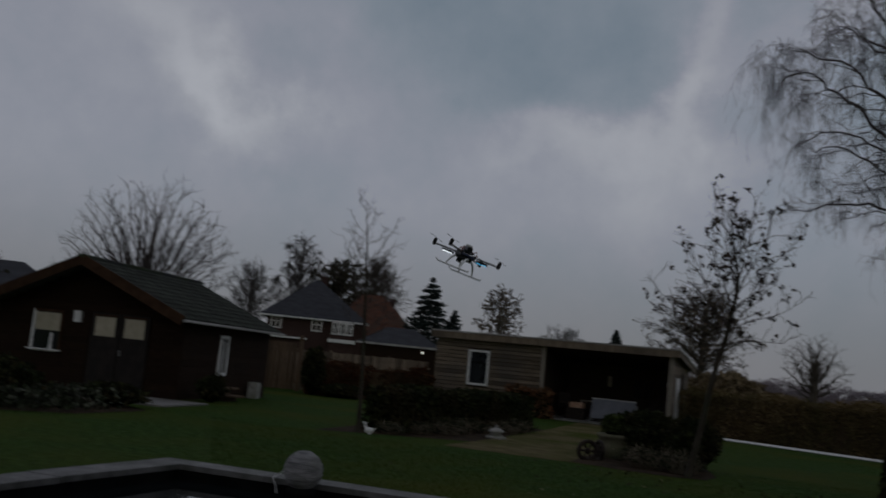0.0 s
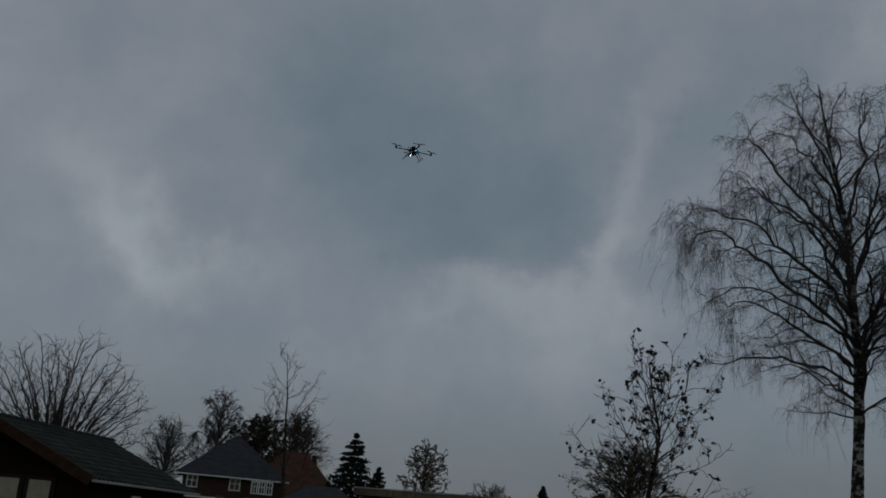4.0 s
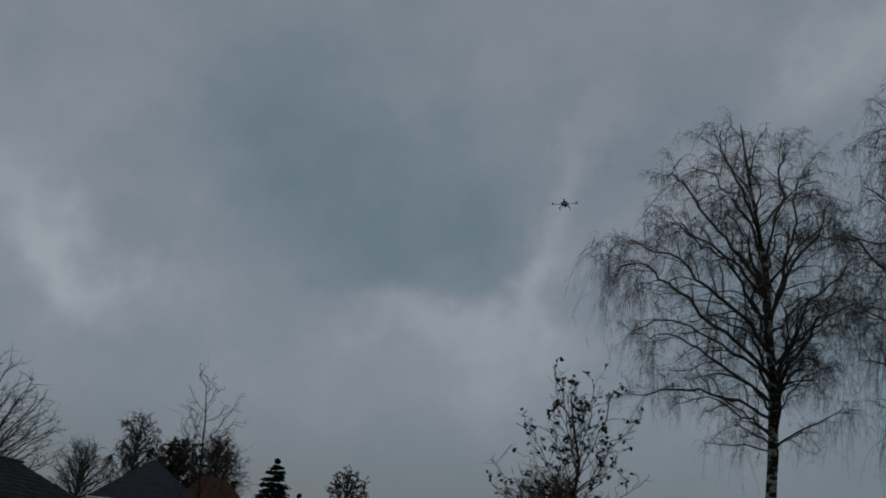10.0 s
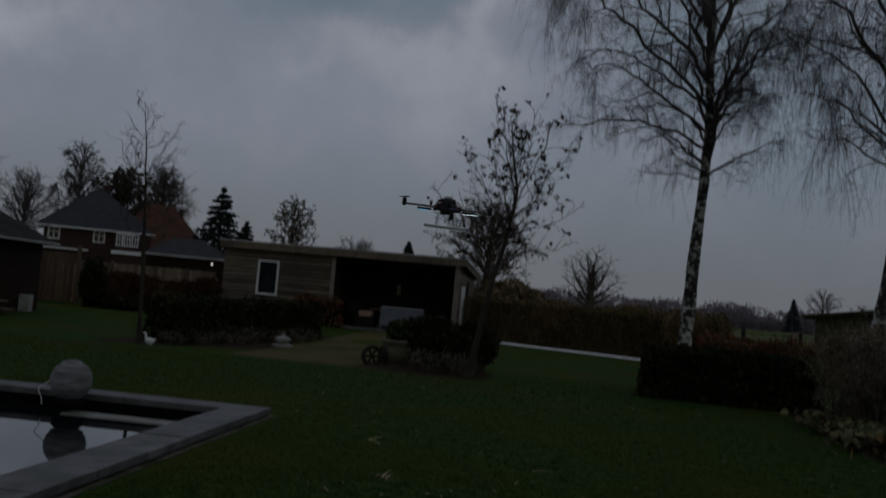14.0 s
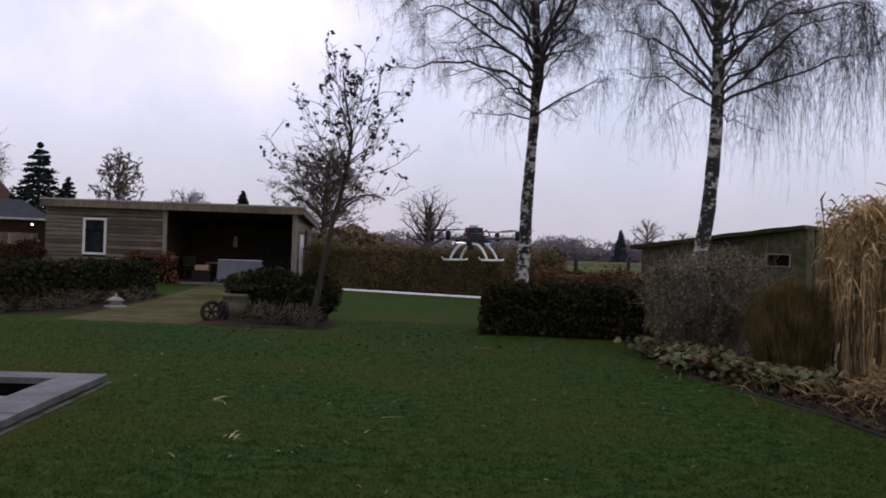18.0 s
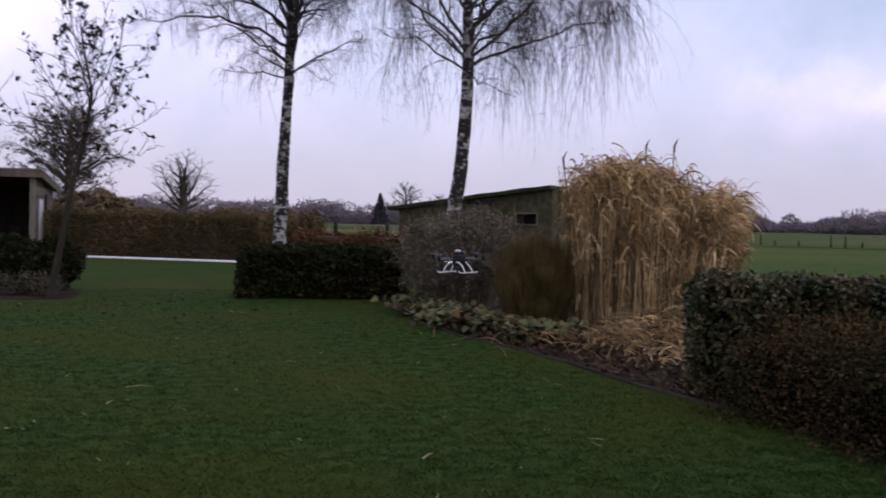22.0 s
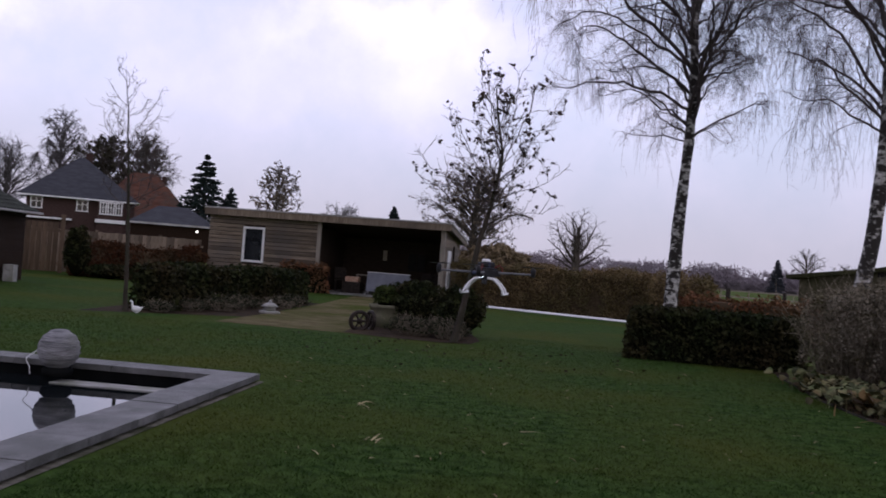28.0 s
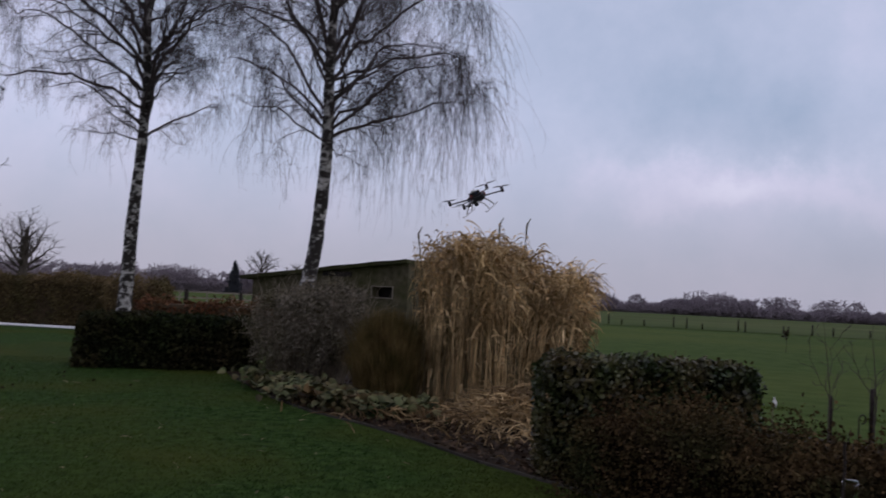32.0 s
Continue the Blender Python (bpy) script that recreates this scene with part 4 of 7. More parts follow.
# ---- pool ----
def pool():
    """A raised rectangular pond with a dark inside and stone coping slabs."""
    root = empty("garden_pool", POOL, "rectangular garden pond with bluestone coping and still dark water", "pond")
    W, L, cw, top, low = POOL_W, POOL_L, COPING_W, 0.09, -0.085
    water = bmesh.new()
    water.faces.new([water.verts.new(p) for p in ((-W + 0.2, -0.2, low), (-W + 0.2, -L + 0.2, low), (-0.2, -L + 0.2, low), (-0.2, -0.2, low))])
    part("water", water, WATER, root, "still dark reflecting water")
    for s, c in (((W - 0.1, cw - 0.1), (-W / 2, -cw / 2 - 0.02)), ((W - 0.1, cw - 0.1), (-W / 2, -L + cw / 2 + 0.02)), ((cw - 0.1, L - 0.9), (-cw / 2 - 0.02, -L / 2)), ((cw - 0.1, L - 0.9), (-W + cw / 2 + 0.02, -L / 2))):
        part("wall", box_bm(*s, top + 0.35, at=(*c, -0.39)), BASIN, root, "black pond wall")
    n = 11
    for k in range(n):
        s = L / n
        for x in (-cw / 2, -W + cw / 2):
            part("coping_slab", box_bm(cw, s - 0.008, 0.065, at=(x, -s * (k + 0.5), top - 0.065 + 0.002 * ((k * 7) % 3)), bevel=0.006), COPING, root)
    n = 3
    for k in range(n):
        s = (W - 2 * cw) / n
        for y in (-cw / 2, -L + cw / 2):
            part("coping_slab", box_bm(s - 0.008, cw, 0.065, at=(-cw - s * (k + 0.5), y, top - 0.064), bevel=0.006), COPING, root)
    part("ledge", box_bm(1.25, 0.27, 0.05, at=(-1.35, -0.72, low - 0.038), bevel=0.01), STONEGREY, root, "pale stone ledge at the water line")
    # Gravel strip along the outside.
    sheet("pool_edge_strip", [(-3.87, 10.20), (-3.795, 10.14), (-2.985, 1.2), (-3.2, 1.2)], 0.006, EDGESTONE, "narrow grey stone strip beside the pond")


pool()


def stone_ball():
    root = empty("stone_ball", Matrix.Translation(polar(31.8, 10.9, -0.02)), "grey banded stone ball on a dark plinth in the pond", "garden ornament")
    bm = bmesh.new()
    bmesh.ops.create_uvsphere(bm, u_segments=40, v_segments=24, radius=0.212, matrix=Matrix.Translation((0, 0, 0.27)))
    for v in bm.verts:
        v.co += (v.co - Vector((0, 0, 0.27))) * 0.03 * math.sin(v.co.z * 110 + 2.2 * noise.noise(v.co * 5))
    for f in bm.faces:
        f.smooth = True
    part("ball", bm, BALLSTONE, root)
    part("plinth", ring_bm([(0.15, 0.0), (0.16, 0.06), (0.13, 0.09)], 18), BASIN, root, "dark submerged plinth")
    pts = [(-0.2 - 0.09 * math.sin(k / 10 * math.pi) + 0.02 * math.sin(k * 1.1), -0.06 - 0.08 * k / 10, 0.27 - 0.26 * k / 10) for k in range(11)]
    part_of("cable", tubes([(pts, [0.005] * 11, 5)]), WHITE, root, "pale cable hanging into the water")


stone_ball()


# ---- pavilion ----
def pavilion():
    """A flat-roofed timber garden room, closed at one end and open at the other."""
    fr = polar(10.68, 35.1)
    turn = 3.0
    m = Matrix.Translation(fr) @ pose(0, 0, 0, 0, 0, turn)
    root = empty("garden_pavilion", m, "timber garden room with weathered cladding and an open seating side", "garden building")
    W, D, H, HB = 9.02, 4.6, 2.62, 2.2

    def wx(az):
        """Local x of the front plane at a bearing."""
        d = Vector((-math.sin(radians(az)), math.cos(radians(az)), 0))
        inv = m.inverted()
        o, v = inv @ Vector((0, 0, 0)), inv.to_3x3() @ d
        return o.x - v.x * o.y / v.y

    xs, xw0, xw1 = wx(18.2), wx(22.42), wx(21.2)
    zw0, zw1 = 0.93, 2.24
    bh = 0.145
    n = int(H / bh)
    x0 = -W + 0.12
    for k in range(n):
        z = k * bh
        segs = [(x0, xs)] if z + bh < zw0 or z > zw1 else [(x0, xw0), (xw1, xs)]
        for a, b in segs:
            part("cladding_board", box_bm(b - a, 0.028, bh - 0.026, at=((a + b) / 2, 0.02 + 0.003 * (k % 2), z), bevel=0.004, turn=Matrix.Rotation(radians(3), 4, "X")), WEATHERED, root)
        part("side_board", box_bm(0.028, D - 0.2, bh - 0.006, at=(-0.03 + 0.002 * (k % 2), D / 2, z), bevel=0.004), WEATHERED, root)
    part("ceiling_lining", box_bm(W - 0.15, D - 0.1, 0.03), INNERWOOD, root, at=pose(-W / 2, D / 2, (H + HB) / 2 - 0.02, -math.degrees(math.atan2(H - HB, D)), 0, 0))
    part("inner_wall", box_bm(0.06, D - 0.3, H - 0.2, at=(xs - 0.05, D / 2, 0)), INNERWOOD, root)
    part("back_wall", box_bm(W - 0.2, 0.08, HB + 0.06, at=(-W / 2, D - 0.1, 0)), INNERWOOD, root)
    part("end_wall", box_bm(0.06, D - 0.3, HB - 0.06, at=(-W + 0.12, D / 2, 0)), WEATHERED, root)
    # Dark backing that deepens the shade in the joints between cladding boards.
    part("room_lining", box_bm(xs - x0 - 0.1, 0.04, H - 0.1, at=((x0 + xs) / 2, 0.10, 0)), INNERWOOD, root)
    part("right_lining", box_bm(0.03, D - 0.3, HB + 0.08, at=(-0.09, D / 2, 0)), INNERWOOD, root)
    part("floor_slab", box_bm(W - 0.1, D - 0.1, 0.05, at=(-W / 2, D / 2, 0.0)), PAVING, root)
    for x in (xs + 0.08, -0.09):
        part("corner_post", box_bm(0.13 if x < -1 else 0.16, 0.16, H, at=(x, 0.02, 0), bevel=0.008), GREYWOOD, root)
    # Window in the closed end.
    win = part("window", box_bm(xw1 - xw0 - 0.14, 0.02, zw1 - zw0 - 0.14, at=((xw0 + xw1) / 2, 0.03, zw0 + 0.07)), GLASS, root, "dark window pane")
    for s, c in (((xw1 - xw0, 0.06, 0.08), (xw0 / 2 + xw1 / 2, zw0)), ((xw1 - xw0, 0.06, 0.08), (xw0 / 2 + xw1 / 2, zw1 - 0.08)), ((0.08, 0.06, zw1 - zw0 - 0.16), (xw0 + 0.04, zw0 + 0.08)), ((0.08, 0.06, zw1 - zw0 - 0.16), (xw1 - 0.04, zw0 + 0.08))):
        part("window_frame", box_bm(*s, at=(c[0], -0.005, c[1]), bevel=0.008), WHITE, win, "white painted frame")
    # Roof, falling to the back.
    fall = math.degrees(math.atan2(H - HB, D))
    roof = bmesh.new()
    box_bm(W + 0.18, D + 0.5, 0.1, bm=roof)
    part("roof", roof, ROOFING, root, at=pose(-W / 2 + 0.085, D / 2, (H + HB) / 2 + 0.06, -fall, 0, 0))
    part("fascia", box_bm(W + 0.2, 0.04, 0.24, at=(-W / 2 + 0.1, -0.26, H - 0.03), bevel=0.006), GREYFENCE, root, "weathered timber fascia")
    part("roof_trim", box_bm(W + 0.23, 0.07, 0.05, at=(-W / 2 + 0.105, -0.27, H + 0.212), bevel=0.006), ROOFEDGE, root, "pale metal roof edging")
    side = box_bm(0.04, D + 0.5, 0.22)
    part("fascia", side, WEATHERED, root, at=pose(0.2, D / 2, (H + HB) / 2 - 0.02, -fall, 0, 0))
    part("roof_trim", box_bm(0.07, D + 0.5, 0.05), ROOFEDGE, root, "pale metal roof edging", at=pose(0.21, D / 2, (H + HB) / 2 + 0.2, -fall, 0, 0))
    part("side_door", box_bm(0.03, 0.8, 1.85, at=(0.005, 1.25, 0.05), bevel=0.005), WHITE, root, "pale side panel")
    for z in (1.5, 1.72):
        part("switch_box", box_bm(0.05, 0.2, 0.13, at=(-0.13, 1.5, z), bevel=0.01), WHITE, root, "white switch box on the inner wall")
    part("downpipe", box_bm(0.07, 0.07, 2.1, at=(0.02, 2.4, 0), bevel=0.02), IRON, root, "dark downpipe")
    inv = m

    def inside(x, y, z=0.05, rz=0):
        return inv @ pose(x, y, z, 0, 0, rz)

    # Things in the open side.
    t = empty("folding_table", inside(wx(14.2), 1.0), "grey table board tipped on its side in the pavilion", "table")
    part("board", box_bm(1.6, 0.05, 0.72, at=(0, 0, 0.12), bevel=0.006, turn=Matrix.Rotation(radians(-14), 4, "X")), GREYBOARD, t)
    part("edge_strip", box_bm(1.63, 0.06, 0.025, at=(0, 0.09, 0.83), bevel=0.006), WHITE, t, "pale edge strip")
    for x in (-0.8, 0.8):
        part("leg", box_bm(0.05, 0.5, 0.05, at=(x, 0.05, 0.0)), STEEL, t)
        part("leg", box_bm(0.05, 0.05, 0.7, at=(x, 0.28, 0.0)), STEEL, t)
    s = empty("storage_box", inside(wx(16.45), 1.4), "dark storage box with a cream and pink printed carton", "box")
    part("body", box_bm(0.7, 0.5, 0.42, bevel=0.02), IRON, s)
    part("lid", box_bm(0.5, 0.4, 0.2, at=(0, 0, 0.42), bevel=0.03), ORANGE, s, "cream and pink carton")
    for az, rz in ((17.4, 20), (12.4, -30), (11.6, 10)):
        c = empty("garden_chair", inside(wx(az), 2.0, 0.05, rz), "dark folding garden chair in the shade of the pavilion", "chair", "chairs in the pavilion")
        part("seat", box_bm(0.46, 0.44, 0.04, at=(0, 0, 0.42), bevel=0.01), IRON, c)
        part("backrest", box_bm(0.46, 0.04, 0.42, at=(0, 0.24, 0.5), bevel=0.01, turn=Matrix.Rotation(radians(-12), 4, "X")), IRON, c)
        for x in (-0.2, 0.2):
            for y in (-0.19, 0.19):
                part("leg", box_bm(0.03, 0.03, 0.42, at=(x, y, 0)), IRON, c)
    b = empty("small_table", inside(wx(15.6), 2.6), "low dark table in the pavilion", "table")
    part("tabletop", box_bm(1.3, 0.7, 0.04, at=(0, 0, 0.66), bevel=0.01), GREYWOOD, b)
    for x in (-0.58, 0.58):
        for y in (-0.28, 0.28):
            part("leg", box_bm(0.05, 0.05, 0.66, at=(x, y, 0)), GREYWOOD, b)
    for az, z, w, h, mm, nm, lb in ((15.45, 1.35, 0.16, 0.42, CREAM, "wall_panel", "pale narrow panel on the back wall"), (11.72, 1.55, 0.26, 0.18, WHITE, "wall_lamp", "white lamp shade on the wall"), (11.68, 1.28, 0.2, 0.16, WHITE, "wall_sign", "small pale plaque on the wall")):
        o = empty(nm, inside(wx(az) * 1.02, D - 0.2, z), lb, "wall decoration")
        part("plate", box_bm(w, 0.06, h, bevel=0.015), mm, o)
    v = empty("back_window", inside(wx(13.4) * 1.02, D - 0.17, 1.0), "dim arched window in the back wall", "window")
    # Matte dark pane: the dimness of the room is put into its colour.
    part("pane", box_bm(0.7, 0.04, 0.7, bevel=0.02), DOORWOOD_SHADE, v)
    for x in (-0.37, 0, 0.37):
        part("window_bar", box_bm(0.05, 0.06, 0.8, at=(x, -0.01, -0.05)), INNERWOOD, v)
    part("window_bar", box_bm(0.8, 0.06, 0.05, at=(0, -0.012, 0.72)), INNERWOOD, v)


pavilion()


# ---- shed ----
def shed():
    """A dark-stained gabled shed with a double door."""
    C = polar(38.9, 26.0)
    ex = Vector((0.977, 0.212, 0))
    m = Matrix(((ex.x, -ex.y, 0, C.x), (ex.y, ex.x, 0, C.y), (0, 0, 1, 0), (0, 0, 0, 1)))
    root = empty("garden_shed", m, "dark-stained timber shed with a tiled gable roof and double door", "shed")
    W, D, E, P = 5.4, 5.9, 2.1, 3.3
    ov, of = 0.3, 0.75
    bh = 0.17

    def fx(az):
        d = Vector((-math.sin(radians(az)), math.cos(radians(az)), 0))
        inv = m.inverted()
        o, v = inv @ Vector((0, 0, 0)), inv.to_3x3() @ d
        return o.x - v.x * o.y / v.y

    part("gable_wall", prism_bm([(-W, 0), (0, 0), (0, E), (-W / 2, P - 0.08), (-W, E)], 0.08), SHEDWOOD, root, at=pose(0, 0.03, 0))
    part("rear_wall", prism_bm([(-W, 0), (0, 0), (0, E), (-W / 2, P - 0.08), (-W, E)], 0.08), SHEDWOOD, root, at=pose(0, D - 0.1, 0))
    part("side_wall", box_bm(0.08, D - 0.2, E, at=(-0.05, D / 2, 0)), SHEDWOOD, root)
    part("side_wall", box_bm(0.08, D - 0.2, E, at=(-W + 0.05, D / 2, 0)), SHEDWOOD, root)
    d0, d1, w0, w1 = fx(43.8), fx(40.7), fx(46.7), fx(45.3)
    for k in range(int(P / bh)):
        z = k * bh
        half = W / 2 if z < E else W / 2 * (P - z - 0.1) / (P - E)
        if half < 0.1:
            continue
        a, b = -W / 2 - half, -W / 2 + half
        segs = [(a, b)]
        if z < 2.02:
            segs = [(a, d0 - 0.05), (d1 + 0.05, b)]
            if 0.9 < z < 2.0:
                segs = [(a, w0 - 0.05), (w1 + 0.05, d0 - 0.05), (d1 + 0.05, b)]
        for p, q in segs:
            part("front_board", box_bm(q - p, 0.03, bh - 0.008, at=((p + q) / 2, 0.005, z), bevel=0.005), SHEDWOOD, root)
        if z < E - 0.1:
            part("side_board", box_bm(0.03, D, bh - 0.008, at=(0.005, D / 2, z), bevel=0.005), SHEDWOOD, root)
    # Roof of tiles in courses.
    slope = math.atan2(P - E, W / 2)
    run = (W / 2 + ov) / math.cos(slope)
    for sg in (-1, 1):
        part("roof_deck", box_bm(run, D + ov + of, 0.06, at=(sg * run / 2, 0, 0)), ROOFING, root, at=pose(-W / 2, D / 2 + (ov - of) / 2, P + 0.01, 0, math.degrees(slope) * sg, 0))
        nc = 11
        me = bpy.data.meshes.new("roof_tile")
        # A rolled pan tile: a hollow and a round, open at its upper end.
        ln, bmt = run / nc + 0.03, bmesh.new()
        across = [(-0.118 + 0.236 * q / 8, 0.022 * math.sin(2 * math.pi * q / 8 - 0.6)) for q in range(9)]
        lines = [[bmt.verts.new((x, y, z + dz)) for y, z in across] for x, dz in ((-ln / 2, 0.014), (ln / 2, 0.014), (ln / 2, -0.008), (-ln / 2, -0.008))]
        for row, after in zip(lines, lines[1:] + lines[:1]):
            for q in range(8):
                bmt.faces.new((row[q], row[q + 1], after[q + 1], after[q]))
        bmesh.ops.recalc_face_normals(bmt, faces=bmt.faces)
        bmt.to_mesh(me)
        bmt.free()
        cols = int((D + ov + of) / 0.235)
        for c in range(nc if sg > 0 else 0):
            for k in range(cols):
                x = run * (c + 0.5) / nc
                loc = Matrix.Translation((-W / 2, D / 2 + (ov - of) / 2, P + 0.01)) @ pose(0, 0, 0, 0, math.degrees(slope) * sg, 0) @ pose(sg * x, -(D + ov + of) / 2 + 0.12 + k * 0.235, 0.075, 0, -5 * sg, 0)
                part_of("roof_tile", me, TILES, root, at=loc)
        if sg < 0:
            part("tile_cover", box_bm(run, D + ov + of, 0.03, at=(-run / 2, 0, 0.06)), TILES, root, at=pose(-W / 2, D / 2 + (ov - of) / 2, P + 0.012, 0, -math.degrees(slope), 0))
        part("bargeboard", box_bm(run + 0.02, 0.04, 0.26, at=(sg * run / 2, 0, -0.16), bevel=0.006), SHEDTRIM, root, "brown bargeboard", at=pose(-W / 2, -of, P + 0.06, 0, math.degrees(slope) * sg, 0))
    part("ridge", box_bm(0.2, D + ov + of + 0.05, 0.09, at=(-W / 2, D / 2 + (ov - of) / 2, P + 0.07), bevel=0.03), TILES, root)
    part("gutter", box_bm(0.1, D + ov + of, 0.07, at=(ov + 0.07, D / 2 + (ov - of) / 2, E - 0.14), bevel=0.03), ROOFEDGE, root, "pale gutter")
    # Door leaves with light blinds in the upper panes.
    dw = (d1 - d0) / 2
    for k in range(2):
        x = d0 + dw * (k + 0.5)
        leaf = part("door_leaf", box_bm(dw - 0.03, 0.05, 2.0, at=(x, -0.02, 0.02), bevel=0.006), DOORWOOD_SHADE, root, "dark door leaf")
        part("door_pane", box_bm(dw * 0.68, 0.02, 0.5, at=(x, -0.05, 1.42), bevel=0.004), CREAM, leaf, "pale blind behind the pane")
        part("door_frame", box_bm(dw * 0.8, 0.03, 0.05, at=(x, -0.05, 1.93)), SHEDTRIM, leaf)
    part("door_handle", box_bm(0.03, 0.06, 0.14, at=(d0 + dw + 0.09, -0.08, 0.95), bevel=0.01), STEEL, root, "steel handle")
    wn = part("window", box_bm(w1 - w0, 0.03, 1.0, at=((w0 + w1) / 2, -0.005, 0.92)), GLASS, root, "dark window with half blind")
    part("blind", box_bm(w1 - w0 - 0.1, 0.02, 0.46, at=((w0 + w1) / 2, -0.03, 1.44)), CREAM, wn, "cream half blind")
    for s, c in (((0.07, 0.06, 1.1), (w0, 0.88)), ((0.07, 0.06, 1.1), (w1, 0.88)), ((w1 - w0, 0.06, 0.07), ((w0 + w1) / 2, 0.88)), ((w1 - w0, 0.06, 0.07), ((w0 + w1) / 2, 1.92))):
        part("window_frame", box_bm(*s, at=(c[0], -0.02, c[1]), bevel=0.006), WHITE if c[1] < 0.9 and s[0] > 0.1 or c[0] == w0 else SHEDTRIM, wn)
    part("alarm_box", box_bm(0.2, 0.1, 0.3, at=(fx(44.5), -0.06, 1.72), bevel=0.015), WHITE, root, "white wall box")
    fg = empty("window_figurine", m @ pose(w1 - 0.22, -0.09, 0.95), "small white figurine on the shed window sill", "figurine")
    part("figure", ring_bm([(0.07, 0), (0.05, 0.05), (0.035, 0.2), (0.05, 0.26), (0.03, 0.33), (0.045, 0.38), (0.01, 0.43)], 12), WHITE, fg)
    part("window_sill", box_bm(w1 - w0 + 0.16, 0.16, 0.03, at=((w0 + w1) / 2, -0.07, 0.915), bevel=0.006), WHITE, wn, "narrow white sill")
    # White window in the long side.
    sw = part("side_window", box_bm(0.03, 0.42, 0.95, at=(0.02, 2.5, 0.72)), GLASS, root, "narrow side window")
    for s, c in (((0.06, 0.08, 1.1), (2.25, 0.65)), ((0.06, 0.08, 1.1), (2.75, 0.65)), ((0.06, 0.5, 0.08), (2.5, 0.64)), ((0.06, 0.5, 0.08), (2.5, 1.68)), ((0.05, 0.04, 1.0), (2.5, 0.7))):
        part("window_frame", box_bm(*s, at=(0.04, *c), bevel=0.008), WHITE, sw, "white painted frame")
    # Steps and pots beside the wall.
    st = empty("plant_steps", m @ pose(0.55, 1.9, 0), "wooden plant steps with pots beside the shed wall", "plant stand")
    for k in range(2):
        part("step", box_bm(0.35, 0.8, 0.05, at=(0.2 * k, 0, 0.32 - 0.2 * k), bevel=0.01), FENCEWOOD, st)
        part("riser", box_bm(0.04, 0.8, 0.3 - 0.2 * k, at=(0.2 * k - 0.1, 0, 0)), FENCEWOOD, st)
    p = m @ Vector((0.7, 0.6, 0))
    shrub("potted_shrub", "dark potted shrub with a few pale flowers", p, 0.45, 0.45, 0.7, 500, 0.06, BOX_LEAF, 71, core=CORE)
    o = empty("stone_trough", m @ pose(0.26, 4.5, 0), "pale stone post beside the shed corner", "stone")
    part("body", box_bm(0.3, 0.3, 0.48, bevel=0.03), STONEGREY, o)
    for k in range(7):
        for j in range(4):
            part("paving_slab", box_bm(0.58, 0.58, 0.04, at=(0.9 - 0.6 * k, -0.9 - 0.6 * j, 0.0), bevel=0.006), PAVING, root)
    return m


shed()


# ---- hedges and beds ----
def between(a, b):
    """A pose at the middle of two places, with x along them, and their distance."""
    a, b = Vector((*a, 0)), Vector((*b, 0))
    d = b - a
    return Matrix.Translation((a + b) / 2) @ Matrix.Rotation(math.atan2(d.y, d.x), 4, "Z"), d.length


m, n = between((-9.75, 18.9), (-9.2, 26.2))
hedge("clipped_hedge", "dark green clipped hedge beside a sandy path", m, n, 0.9, 0.92, 9000, 0.07, BOX_LEAF, CORE, 11)
hedge("clipped_hedge", "dark green clipped hedge before two birches", pose(1.62, 18.2, 0, 0, 0, -1.5), 3.02, 0.9, 0.9, 9000, 0.055, BOX_LEAF, CORE, 12)
m, n = between((3.98, 7.95), (5.72, 7.4))
hedge("laurel_hedge", "waist-high green laurel hedge with browned leaf edges", m, n, 0.55, 1.02, 14000, 0.036, LAUREL_LEAF, CORE, 13, rough=0.04)
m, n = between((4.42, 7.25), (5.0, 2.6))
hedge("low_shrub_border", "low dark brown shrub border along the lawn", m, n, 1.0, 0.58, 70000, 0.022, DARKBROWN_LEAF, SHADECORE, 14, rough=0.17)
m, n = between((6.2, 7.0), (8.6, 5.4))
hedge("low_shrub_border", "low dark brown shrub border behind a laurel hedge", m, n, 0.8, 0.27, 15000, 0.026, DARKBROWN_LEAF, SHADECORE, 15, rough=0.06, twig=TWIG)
m, n = between((-6.2, 36.4), (0.9, 33.0))
hedge("beech_hedge", "tall brown beech hedge with dry winter leaves", m, n, 1.0, 1.5, 44000, 0.044, BROWN_LEAF, BROWNCORE, 16, rough=0.10)
m, n = between((0.9, 32.0), (2.6, 31.3))
hedge("beech_hedge", "brown beech hedge end beside a birch", m, n, 1.0, 1.45, 10000, 0.044, BROWN_LEAF, BROWNCORE, 17, rough=0.14)
m, n = between((1.6, 27.0), (4.8, 26.6))
hedge("low_beech_hedge", "low rust-red beech hedge before the meadow", m, n, 0.8, 1.05, 6000, 0.07, RUST_LEAF, BROWNCORE, 18, rough=0.12)
m, n = between(tuple(polar(31.6, 37.2))[:2], tuple(polar(24.7, 37.2))[:2])
hedge("beech_hedge", "rust-brown beech hedge before a wooden fence", m, n, 0.9, 1.12, 15000, 0.065, DARKRUST_LEAF, BROWNCORE, 19, rough=0.14)
m, n = between((-12.4, 34.2), (-10.7, 34.1))
hedge("beech_hedge", "small brown hedge block before the garden room", m, n, 0.6, 1.0, 2600, 0.06, RUST_LEAF, CORE, 20, rough=0.1)
